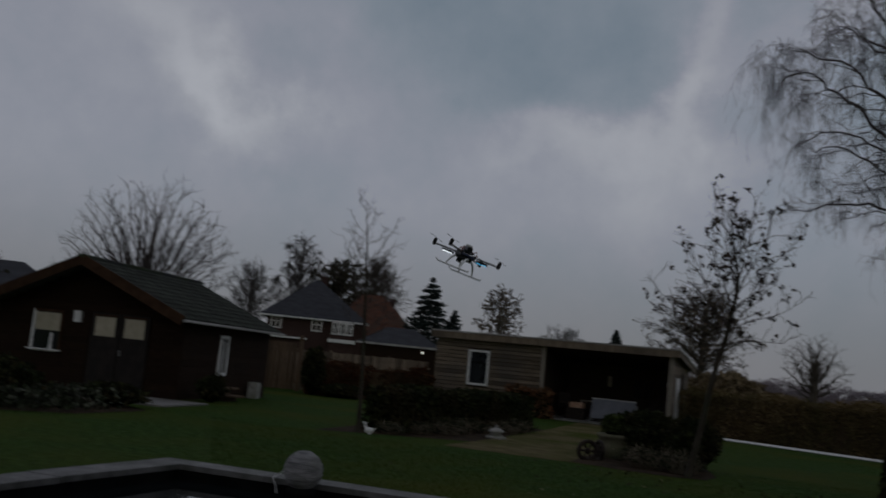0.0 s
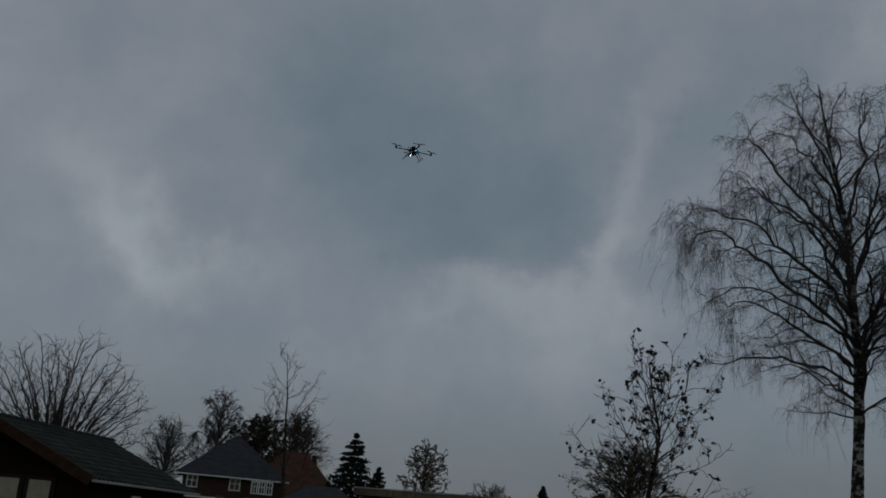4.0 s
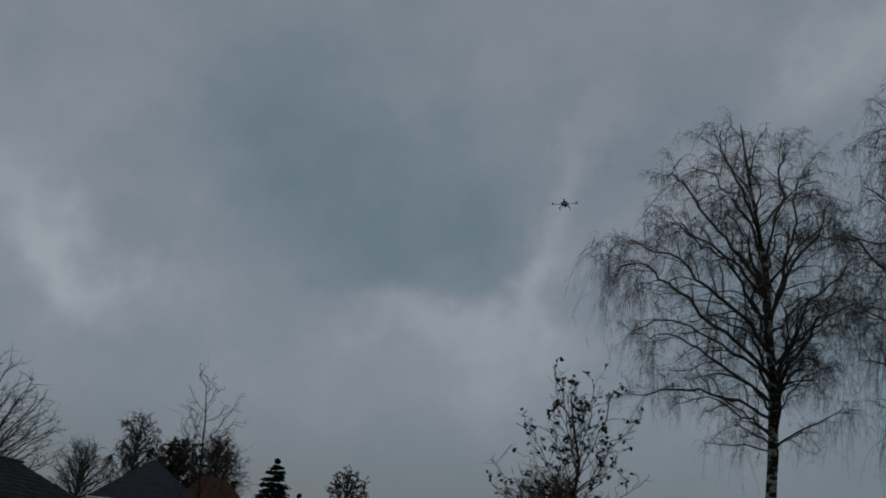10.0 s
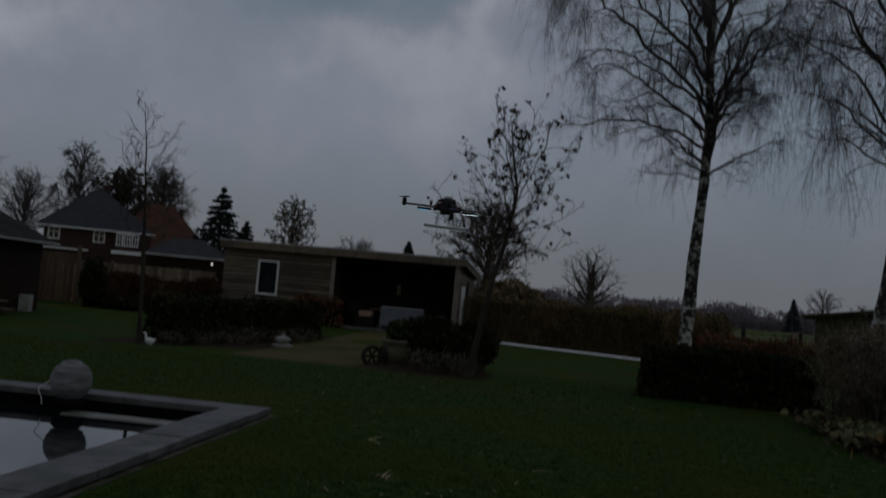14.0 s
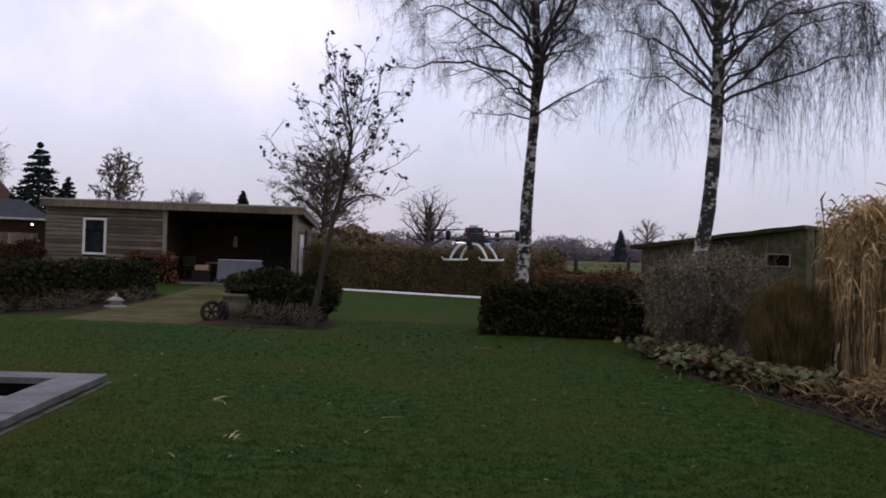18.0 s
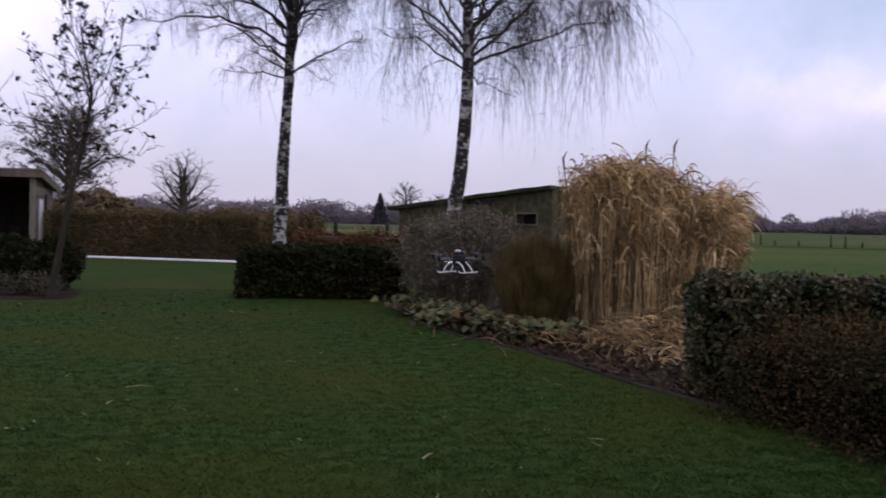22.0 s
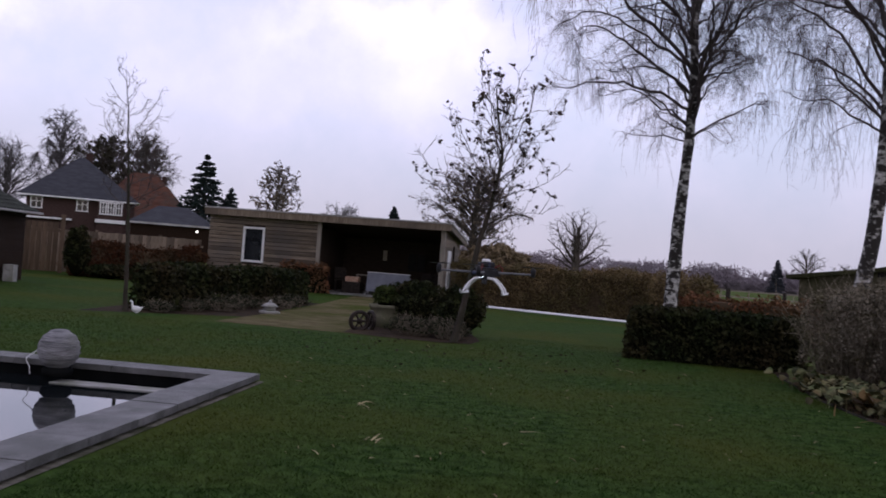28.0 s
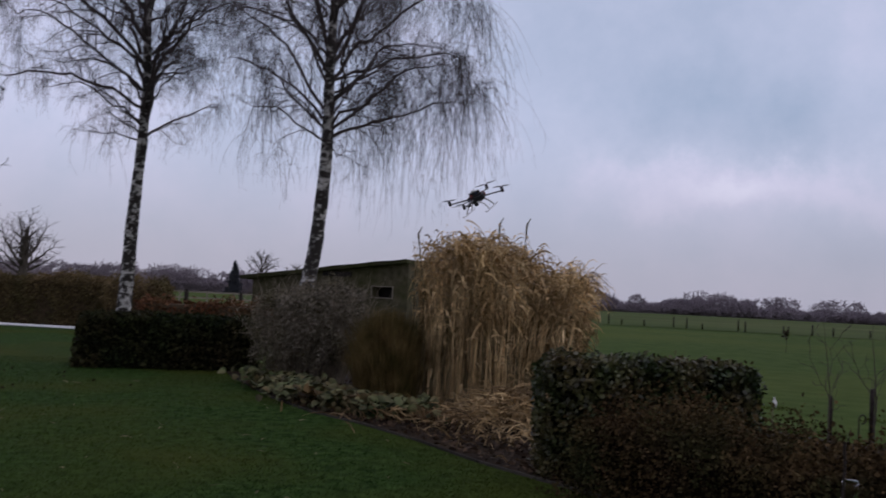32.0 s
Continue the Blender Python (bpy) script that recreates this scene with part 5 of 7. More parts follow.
# White edging board at the foot of the beech hedge.
eb = empty("edging_board", Matrix(), "long white edging board lying at the hedge foot", "edging")
m, n = between((-5.55, 33.9), (0.45, 31.0))
for k in range(3):
    part("board", box_bm(n / 3 - 0.01, 0.03, 0.09, at=(n * (k - 1) / 3, 0, 0.0), bevel=0.006), WHITE, eb, at=m @ pose(0, 0, 0.012, -48, 0, 0))

shrub("spiraea_bush", "grey-brown twiggy bush with dry seed heads", Vector((3.3, 15.4, 0)), 0.78, 0.8, 1.55, 6500, 0.03, GREYDRY, 31, GREYTWIG, 420, 0.32)
shrub("spiraea_bush", "grey-brown twiggy bush before an old bunker", Vector((3.85, 15.7, 0)), 0.78, 0.7, 1.72, 7000, 0.03, GREYDRY, 32, GREYTWIG, 460, 0.34)
shrub("boxwood_block", "dark clipped evergreen beside a pot", Vector((-4.25, 20.2, 0)), 0.75, 0.6, 1.0, 2600, 0.05, BOX_LEAF, 33, core=CORE)
shrub("boxwood_block", "dark clipped evergreen beside a young tree", Vector((-3.25, 19.5, 0)), 0.55, 0.5, 1.0, 2200, 0.05, BOX_LEAF, 34, core=CORE)
shrub("boxwood_block", "dark clipped evergreen behind a pot", Vector((-4.9, 21.6, 0)), 0.7, 0.5, 0.95, 1800, 0.05, BOX_LEAF, 43, core=CORE)
shrub("lavender_bush", "low grey lavender before clipped evergreens", Vector((-3.95, 18.5, 0)), 0.6, 0.45, 0.36, 900, 0.035, LAVENDER, 35, GREYTWIG, 180, 0.15)
shrub("lavender_bush", "low grey lavender at the foot of a young tree", Vector((-3.25, 18.3, 0)), 0.45, 0.45, 0.38, 500, 0.035, LAVENDER, 36, GREYTWIG, 140, 0.15)
for k in range(7):
    size = 0.36 + 0.22 * ((k * 5) % 4) / 3
    shrub("lavender_bush", "low grey-brown lavender tuft along a hedge", Vector((-9.35 + 0.14 * k + 0.12 * (k % 3), 18.6 + 0.95 * k, 0)), size, size * 0.9, size * 0.62, 420, 0.035, LAVENDER, 50 + k, GREYTWIG, 90, 0.12, group="lavender along the hedge")
shrub("evergreen_shrub", "dark round evergreen before the fence", polar(31.3, 36.2), 0.46, 0.46, 1.8, 1500, 0.08, BOX_LEAF, 37, core=CORE)
shrub("evergreen_shrub", "low dark evergreen cushion on the lawn edge", polar(29.6, 36.0), 0.9, 0.6, 0.5, 900, 0.07, BOX_LEAF, 38, core=CORE)


def leaf_row(name, label, line, width, count, size, material, seed, lift=0.12):
    """Big flat leaves in a band of ground cover."""
    rng = np.random.default_rng(seed)
    root = empty(name, Matrix(), label, "plant")
    line = np.array(line, float)
    t = rng.uniform(0, len(line) - 1.001, count)
    k = t.astype(int)
    c = line[k] + (line[k + 1] - line[k]) * (t - k)[:, None]
    c = c + rng.normal(size=(count, 2)) * width * 0.4
    p = np.column_stack([c, rng.uniform(0.03, lift * 2, count)])
    tagged(part_of("foliage", broad_leaves(p, size * 1.15, rng), material, root), kind="stuff")
    k = rng.integers(0, count, count // 3)
    foot = p[k] * (1, 1, 0) + np.column_stack([rng.normal(size=(len(k), 2)) * 0.03, np.full(len(k), 0.004)])
    tagged(part_of("stalk_mass", strips(foot, p[k], 0.012, 0.01, rng, 2), material, root), kind="stuff")
    return root


leaf_row("bergenia_plants", "pale green bergenia leaves along the lawn edge", [(2.85, 15.6), (3.0, 14.2), (3.15, 13.0), (3.5, 12.0), (3.9, 11.3)], 0.55, 2100, 0.10, BERGENIA, 41)
leaf_row("bergenia_plants", "frosted broad leaves in a bed before the shed", [(-15.6, 11.6), (-14.4, 13.4), (-14.9, 15.2), (-16.4, 14.5), (-17.5, 12.0)], 1.3, 2200, 0.08, BEDLEAF, 42, 0.2)
shrub("bed_shrub", "dark low shrub in the bed before the shed", Vector((-15.9, 14.2, 0)), 1.0, 0.8, 0.9, 1300, 0.08, BOX_LEAF, 44, core=CORE)
shrub("bed_shrub", "dark low shrub at the patio edge", Vector((-14.9, 16.4, 0)), 0.9, 0.45, 0.5, 900, 0.07, BOX_LEAF, 45, core=CORE)


# ---- reeds ----
def reed_clump():
    rng = np.random.default_rng(61)
    root = empty("reed_clump", Matrix.Translation((5.3, 12.3, 0)), "tall dry straw-coloured miscanthus clump with drooping leaves", "ornamental grass")
    # A broad main sheaf, and a lower one beside it across the same bed.
    across, deep = np.array([0.918, -0.395, 0]), np.array([0.395, 0.918, 0])
    n, n_main = 1750, 1350
    a = rng.uniform(0, 2 * np.pi, n)
    q = np.sqrt(rng.uniform(0, 1, n))
    main = np.arange(n) < n_main
    u = np.where(main, -0.20 + np.cos(a) * q * 0.78, 0.78 + np.cos(a) * q * 0.42)
    w = np.where(main, np.sin(a) * q * 0.7, np.sin(a) * q * 0.45)
    st = u[:, None] * across + w[:, None] * deep
    dome = np.clip((u + 0.3) / 0.85, -1, 1)
    h = np.where(main, 2.3 - 0.2 * dome ** 2, 1.9) * (1 - 0.22 * rng.uniform(0, 1, n) ** 2)
    dd = np.where(main, 0.015, 0.09)[:, None] * across + w[:, None] * 0.02 * deep + np.array([0, 0, 1.0])
    hv, hf = hairs(st, dd, h, rng.uniform(0.004, 0.009, n), 8, 0.006, rng, 3, 0.04)
    nd = 900
    dk = rng.integers(0, n, nd)
    dark = hairs(st[dk] + rng.normal(size=(nd, 3)) * (0.08, 0.08, 0), dd[dk], h[dk] * rng.uniform(0.5, 0.95, nd), 0.007, 8, 0.006, rng, 3, 0.05)
    tagged(part_of("stem_mass", joined([(hv, hf)]), REED, root), kind="stuff")
    tagged(part_of("old_stem_mass", joined([dark]), REEDDARK, root), kind="stuff")
    mid = hv.reshape(n, 9, 3, 3).mean(2)
    nl = 9000
    k = rng.integers(0, n, nl)
    lv = np.minimum(8, (rng.uniform(0, 1, nl) ** 0.36 * 9).astype(int))
    b = mid[k, lv] + rng.normal(size=(nl, 3)) * (0.02, 0.02, 0.1) - np.where(lv > 7, 0.06, 0.0)[:, None] * np.array([0, 0, 1])
    out = rng.normal(size=(nl, 3)) * np.array([1, 1, 0.35])
    out /= np.linalg.norm(out, axis=1)[:, None]
    ln = rng.uniform(0.14, 0.44, nl)[:, None]
    tip = b + out * ln * 0.5 + 0.05 * across - np.array([0, 0, 1]) * ln * rng.uniform(0.0, 0.75, (nl, 1))
    tagged(part_of("leaf_mass", strips(b, tip, rng.uniform(0.013, 0.036, nl), 0.05, rng, 4), REED, root), kind="stuff")
    # Arching tips of the lower sheaf, and a few dark plumes.
    m_ = 420
    b = 1.0 * across + np.array([0, 0, 1.72]) + rng.normal(size=(m_, 3)) * np.array([0.16, 0.16, 0.13])
    out = rng.normal(size=(m_, 3)) * np.array([1, 1, 0.4]) + 0.5 * across
    out /= np.linalg.norm(out, axis=1)[:, None]
    tip = b + out * rng.uniform(0.15, 0.42, (m_, 1)) - np.array([0, 0, 0.16])
    part_of("side_spray", strips(b, tip, 0.014, 0.12, rng, 4), REED, root)
    for x, z in ((0.02, 2.6), (0.42, 2.62), (-1.12, 2.4)):
        pts = [(x * 0.9, -0.1, 1.6), (x * 0.97, -0.1, z - 0.35), (x, -0.1, z - 0.1), (x + 0.05, -0.1, z)]
        part_of("plume_stem", tubes([(pts, [0.006, 0.006, 0.016, 0.004], 5)]), REEDDARK, root, "dark seed plume")
    rng2 = np.random.default_rng(62)
    n2 = 3300
    x = rng2.normal(size=n2) * 0.8
    y = rng2.normal(size=n2) * 0.42 - 0.55
    x[:1100], y[:1100] = -0.45 + rng2.normal(size=1100) * 0.38, -1.4 + rng2.normal(size=1100) * 0.34
    x[1100:1500], y[1100:1500] = -0.4 + rng2.normal(size=400) * 0.55, -2.3 + rng2.normal(size=400) * 0.6
    a0 = np.stack([x, y, rng2.uniform(0.02, 0.14, n2) + 0.42 * np.exp(-((x - -0.5) / 0.5) ** 2 - ((y - -1.45) / 0.45) ** 2) * rng2.uniform(0.2, 1, n2)], 1)
    b0 = a0 + np.stack([rng2.normal(size=n2) * 0.22, rng2.normal(size=n2) * 0.17, rng2.uniform(-0.03, 0.14, n2)], 1)
    b0[:, 2] = np.clip(b0[:, 2], 0.02, None)
    tagged(part_of("straw_heap", strips(a0, b0, 0.018, 0.05, rng2, 3), REEDFALL, None, at=Matrix.Translation((5.3, 11.9, 0))), "fallen straw round the foot of the reeds", kind="stuff")


reed_clump()


def bed_litter():
    rng = np.random.default_rng(66)
    n = 4200
    y = rng.uniform(4.5, 16, n)
    edge = np.interp(y, [p[1] for p in BED_EDGE][::-1], [p[0] for p in BED_EDGE][::-1])
    x = edge + 0.08 + np.abs(rng.normal(size=n)) * 1.1
    p = np.stack([x, y, rng.uniform(0.012, 0.05, n)], 1)
    tagged(part_of("leaf_litter", leaves(p, 0.042, rng, 0.8), DRYLITTER), "fallen brown leaves and straw on the soil", kind="stuff")


bed_litter()


def grass_clump(name, label, place, r, h, n, material, seed):
    rng = np.random.default_rng(seed)
    root = empty(name, Matrix.Translation(place), label, "ornamental grass")
    a = rng.uniform(0, 2 * np.pi, n)
    q = np.sqrt(rng.uniform(0, 1, n))
    st = np.stack([np.cos(a) * q * r * 0.75, np.sin(a) * q * r * 0.75, np.zeros(n)], 1)
    tp = np.stack([np.cos(a) * q * r, np.sin(a) * q * r, h * (1 - 0.45 * q ** 2.6) * rng.uniform(0.62, 1.0, n) ** 0.6], 1)
    k = n * 3 // 4
    v = tp[:k] - st[:k]
    tagged(part_of("blade_tuft", joined([hairs(st[:k], v, np.linalg.norm(v, axis=1), 0.0042, 6, 0.03, rng, 3, 0.10)]), material, root), kind="stuff")
    tagged(part_of("seed_head_tuft", strips(tp[k:] * (0.8, 0.8, 0.6), tp[k:] * (1.04, 1.04, 1.0), 0.008, 0.04, rng, 3), material, root), kind="stuff")


grass_clump("grass_clump", "olive-brown fine grass clump beside the reeds", Vector((3.98, 12.6, 0)), 0.49, 1.38, 7000, OLIVEGRASS, 63)
grass_clump("grass_clump", "rusty cut grass stump in the bed", Vector((4.0, 11.2, 0)), 0.26, 0.2, 400, RUST_LEAF, 64)

# ---- birches ----
bough_tree("birch", "tall leafless birch with white bark behind a hedge", Vector((0.95, 22.0, 0)),
           [(0, 0, 0), (0.06, 0, 2.4), (0.13, 0, 3.65), (0.19, 0, 4.65), (0.2, 0, 5.9), (0.1, 0, 8.5), (-0.2, 0, 10.4), (-0.45, 0, 12.2)], 0.157,
           [(6.0, -3.2, -0.5, 8.9), (5.2, -3.0, 0.4, 6.2), (4.7, 1.5, -0.3, 8.6), (5.9, 2.05, 0.3, 9.4), (7.0, 1.1, 0.2, 11.6), (7.2, -2.3, 0.5, 10.6), (6.6, -3.0, 0.6, 10.0),
            (8.6, 0.5, -0.3, 12.1), (4.55, 1.8, 0.6, 5.9), (4.9, -1.9, -0.8, 5.6), (5.6, -1.2, 1.9, 8.6), (5.0, 0.6, -2.0, 7.8), (6.6, -0.8, -2.2, 9.6), (5.4, 1.0, 2.1, 7.4), (8.6, -1.6, 0.4, 11.8),
            (4.6, -0.6, 1.8, 5.8), (4.8, -1.0, -1.4, 5.9), (5.1, 1.2, -1.2, 6.4), (5.5, -2.5, -0.3, 7.3), (5.8, 1.7, 0.6, 7.5), (4.5, -1.2, 0.4, 4.9), (4.6, 1.0, -0.3, 5.1), (5.3, -1.7, 1.2, 6.6), (8.0, -0.9, -0.8, 12.3), (7.4, 1.5, 0.5, 10.9), (7.8, -2.0, -0.4, 11.4), (6.3, 2.2, -0.5, 8.4)],
           (13, 5.6), (-0.6, 0, 8.0, 3.0, 2.6, 4.7, 3.4), 101, BIRCH, TWIG, hang=1000, hang_len=1.8, side_gap=0.21, side_len=0.40, twig_gap=0.085, twig_len=0.5, twig_r=0.0037, weep=0.42, sprays=4, rise=0.22, lean=-0.2, steep=0.35, arch=0.14, fork=1.0, bough_r=0.24, tip_r=0.0065,
           low=((-3.4, 6.4), (-2.6, 5.0), (-1.4, 3.3), (0, 3.8), (0.7, 3.1), (1.9, 3.8)))
bough_tree("birch", "tall weeping leafless birch with white bark beside a bunker", Vector((3.85, 17.6, 0)),
           [(0, 0, 0), (0.05, 0, 1.5), (0.18, 0, 2.35), (0.23, 0, 3.4), (0.25, 0, 4.3), (0.2, 0, 5.9), (0.25, 0, 8.0), (0.45, 0, 9.6), (0.4, 0, 11.4)], 0.152,
           [(4.25, 3.1, -0.3, 5.7), (4.9, 3.0, 0.4, 6.7), (4.2, -1.35, -0.3, 5.0), (4.7, -1.4, 0.4, 6.9), (5.3, 3.0, -0.5, 7.7), (4.05, 1.35, 0.5, 4.0), (5.8, -1.3, 0.3, 9.4),
            (6.3, 0.8, -0.3, 11.3), (5.6, 1.9, 0.5, 9.2), (7.2, 1.5, 0.2, 11.0), (4.6, 0.4, -2.1, 6.6), (5.2, 0.8, 2.2, 7.8), (6.4, -0.4, -1.9, 9.2), (4.5, -0.6, 1.9, 6.0), (7.0, -0.7, 0.6, 10.9), (4.4, 1.8, -1.6, 5.8), (4.5, 1.8, 1.7, 6.0),
            (4.3, -0.9, 0.4, 5.5), (4.6, 1.2, -0.6, 5.6), (5.0, -1.0, -0.9, 7.4), (5.1, 2.2, 0.2, 6.2), (5.6, 2.7, 0.1, 8.6), (6.6, 2.2, -0.4, 10.2), (7.6, 1.9, 0.4, 10.7), (7.4, -1.1, 0.3, 10.4), (5.4, -1.7, -0.2, 8.2), (4.4, -1.5, 0.5, 6.0)],
           (13, 5.2), (0.6, 0, 7.2, 2.75, 2.6, 4.7, 3.2), 104, BIRCH, TWIG, hang=1750, hang_len=3.1, weep=0.42, side_gap=0.21, side_len=0.40, twig_gap=0.085, twig_len=0.5, twig_r=0.0037, sprays=3, rise=0.22, lean=0.6, steep=0.35, arch=0.14, fork=1.0, bough_r=0.24, tip_r=0.0065,
           low=((-1.8, 4.0), (-1.0, 3.3), (0, 3.3), (0.8, 2.7), (1.6, 2.8), (2.6, 3.0), (3.3, 4.2)))

# ---- young trees in the garden ----
bough_tree("young_maple", "young tree with a few dark dry leaves beside a path", Vector((-3.05, 17.75, 0)),
           [(0, 0, 0), (0.12, 0, 0.6), (0.24, 0, 1.28), (0.52, 0, 2.45), (0.7, 0, 3.5), (0.55, 0, 4.3), (0.5, 0, 4.75)], 0.062,
           [(3.3, 0.11, 0, 5.14), (3.4, 0.82, 0.1, 4.95), (3.2, 1.3, 0, 4.7), (3.0, 1.74, 0.1, 4.42), (2.9, -0.55, 0, 4.2), (2.8, -0.8, 0.2, 3.6), (2.6, -0.85, -0.2, 3.05), (2.6, 1.72, 0, 3.2), (2.4, 1.62, 0.2, 2.65),
            (2.9, 0.4, -0.9, 3.9), (2.8, 0.9, 0.9, 3.8), (3.1, -0.1, 0.8, 4.2), (2.5, 0.9, -0.9, 3.0), (2.45, -0.2, 0.7, 2.9), (3.2, 0.45, 0.3, 4.8)],
           (16, 2.5), (0.5, 0, 3.5, 0.95, 0.95, 1.5, 1.1), 111, YOUNGBARK, TWIG, side_gap=0.19, side_len=0.36, twig_gap=0.2, twig_len=0.22, twig_r=0.0042, weep=-0.06, steep=0.7, leaf=DRYLEAF, leaf_size=0.058, bunches=230, bough_r=0.34, tip_r=0.006, sprays=0, rise=0.1, stem_taper=0.8)
bough_tree("slim_tree", "slim leafless young tree beside a hedge", Vector((-9.85, 18.1, 0)),
           [(0, 0, 0), (-0.08, 0, 1.5), (-0.17, 0, 2.6), (-0.30, 0, 4.05), (-0.42, 0, 4.85)], 0.046,
           [(3.0, 0.42, 0, 4.36), (2.7, -0.8, 0, 3.9), (2.2, 0.75, 0.2, 2.75), (2.4, 0.5, -0.4, 3.7), (2.3, -0.7, 0.4, 3.2), (2.9, -0.5, -0.4, 4.2), (2.0, 0.2, 0.7, 3.0), (1.9, -0.5, -0.4, 2.6), (2.0, 0.6, 0.1, 3.3)],
           (16, 1.9), (-0.2, 0, 3.1, 0.7, 0.7, 1.3, 1.2), 113, YOUNGBARK, TWIG, side_gap=0.16, side_len=0.4, twig_gap=0.14, twig_len=0.26, twig_r=0.0042, weep=-0.05, bough_r=0.34, tip_r=0.0055, sprays=0, rise=0.05)

# ---- trees beyond the garden ----
def pollard_boughs(count):
    """Shoots that rise close together and open like a dome."""
    out = []
    for k in range(count):
        a, f = k * 2.399, math.sqrt((k + 0.5) / count)
        lay = f * 1.5
        out.append((1.5 + 0.35 * (k % 3) / 3, 3.1 * math.sin(lay) * math.cos(a), 3.1 * math.sin(lay) * math.sin(a), 3.5 + 3.35 * math.cos(lay) + 0.25 * math.sin(k * 5.1)))
    return out


bough_tree("pollard_tree", "broad leafless pollard with many rising shoots behind the shed", polar(41.2, 36), [(0, 0, 0), (0.03, 0, 0.9), (0, 0, 2.0)], 0.26, pollard_boughs(60), (0, 2.0), (0, 0, 3.6, 3.1, 3.1, 3.3, 2.0), 121, BARK, TWIG,
           side_gap=0.36, side_len=0.24, twig_gap=0.2, twig_len=0.42, twig_r=0.0075, weep=-0.08, bough_r=0.12, tip_r=0.011, sprays=0, rise=0.2, stem_taper=0.3, crook=0.14)
bough_tree("bare_tree", "leafless tree beyond the wooden fence", polar(53.5, 36), [(0, 0, 0), (0, 0, 2.5), (0.2, 0, 6.4)], 0.2, [], (26, 1.8), (0, 0, 4.6, 2.4, 2.4, 2.8, 2.8), 122, BARK, TWIG, side_gap=0.3, twig_gap=0.16, twig_r=0.008, weep=0.0, bough_r=0.25, tip_r=0.012, sprays=1, rise=0.15, steep=0.6)
bough_tree("bare_tree", "leafless brown tree beyond the wooden fence", polar(50.6, 40), [(0, 0, 0), (0, 0, 2), (0.1, 0, 4.4)], 0.16, [], (22, 1.2), (0, 0, 3.1, 2.1, 2.0, 1.9, 2.0), 123, BARK, TWIG, side_gap=0.3, twig_gap=0.16, twig_r=0.008, weep=0.0, bough_r=0.25, tip_r=0.012, sprays=1, rise=0.1, leaf=FARGREEN, leaf_size=0.09, bunches=300)
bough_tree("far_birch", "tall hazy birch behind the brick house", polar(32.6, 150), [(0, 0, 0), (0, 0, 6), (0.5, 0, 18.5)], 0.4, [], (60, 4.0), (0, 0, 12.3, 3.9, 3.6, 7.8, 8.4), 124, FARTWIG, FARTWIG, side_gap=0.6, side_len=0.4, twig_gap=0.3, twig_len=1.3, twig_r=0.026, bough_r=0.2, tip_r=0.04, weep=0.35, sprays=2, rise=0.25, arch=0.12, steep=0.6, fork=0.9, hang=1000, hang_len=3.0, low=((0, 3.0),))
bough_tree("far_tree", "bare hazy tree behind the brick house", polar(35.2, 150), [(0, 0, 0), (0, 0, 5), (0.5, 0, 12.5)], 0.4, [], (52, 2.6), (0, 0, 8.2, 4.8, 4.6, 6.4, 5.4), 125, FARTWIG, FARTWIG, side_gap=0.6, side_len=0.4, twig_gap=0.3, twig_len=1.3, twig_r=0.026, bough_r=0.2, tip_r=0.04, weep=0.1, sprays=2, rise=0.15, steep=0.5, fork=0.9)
bough_tree("far_oak", "dark oak with brown leaves behind the brick house", polar(30.3, 140), [(0, 0, 0), (0, 0, 6), (0.5, 0, 13.5)], 0.5, [], (44, 3.0), (0.3, 0, 9.3, 5.4, 5.0, 6.3, 5.0), 126, BARK, BARK, side_gap=0.55, side_len=0.4, twig_gap=0.3, twig_len=1.1, twig_r=0.028, weep=0.0, bough_r=0.22, tip_r=0.045, sprays=2, rise=0.12, steep=0.4, leaf=FARGREEN, leaf_size=0.27, bunches=1500)
bough_tree("far_tree", "bare brown-grey tree behind the red roof", polar(28.2, 155), [(0, 0, 0), (0, 0, 6), (0.5, 0, 16.5)], 0.5, [], (60, 3.4), (0.3, 0, 10.6, 4.9, 4.6, 7.5, 6.6), 127, BARK, BARK, side_gap=0.5, side_len=0.4, twig_gap=0.22, twig_len=1.3, twig_r=0.026, bough_r=0.2, tip_r=0.04, weep=0.08, sprays=3, rise=0.15, steep=0.5, fork=0.9)
bough_tree("far_oak", "round oak with pale brown leaves beyond the garden room", polar(20.7, 95), [(0, 0, 0), (0, 0, 3), (0.1, 0, 8.8)], 0.26, [], (36, 2.2), (0, 0, 5.2, 2.75, 2.7, 4.7, 3.0), 128, BARK, BARK, side_gap=0.42, side_len=0.4, twig_gap=0.24, twig_len=0.7, twig_r=0.02, weep=0.0, bough_r=0.24, tip_r=0.03, sprays=2, rise=0.12, steep=0.5, leaf=FARLEAF, leaf_size=0.11, bunches=1500)
bough_tree("far_tree", "small round leafless tree on the horizon", polar(16.8, 160), [(0, 0, 0), (0, 0, 2.4), (0, 0, 7.4)], 0.35, [], (36, 1.8), (0, 0, 5.6, 5.0, 4.6, 4.2, 3.4), 129, BARK, FARTWIG, side_gap=0.6, side_len=0.4, twig_gap=0.32, twig_len=1.1, twig_r=0.03, weep=0.05, bough_r=0.24, tip_r=0.045, sprays=2, rise=0.15)
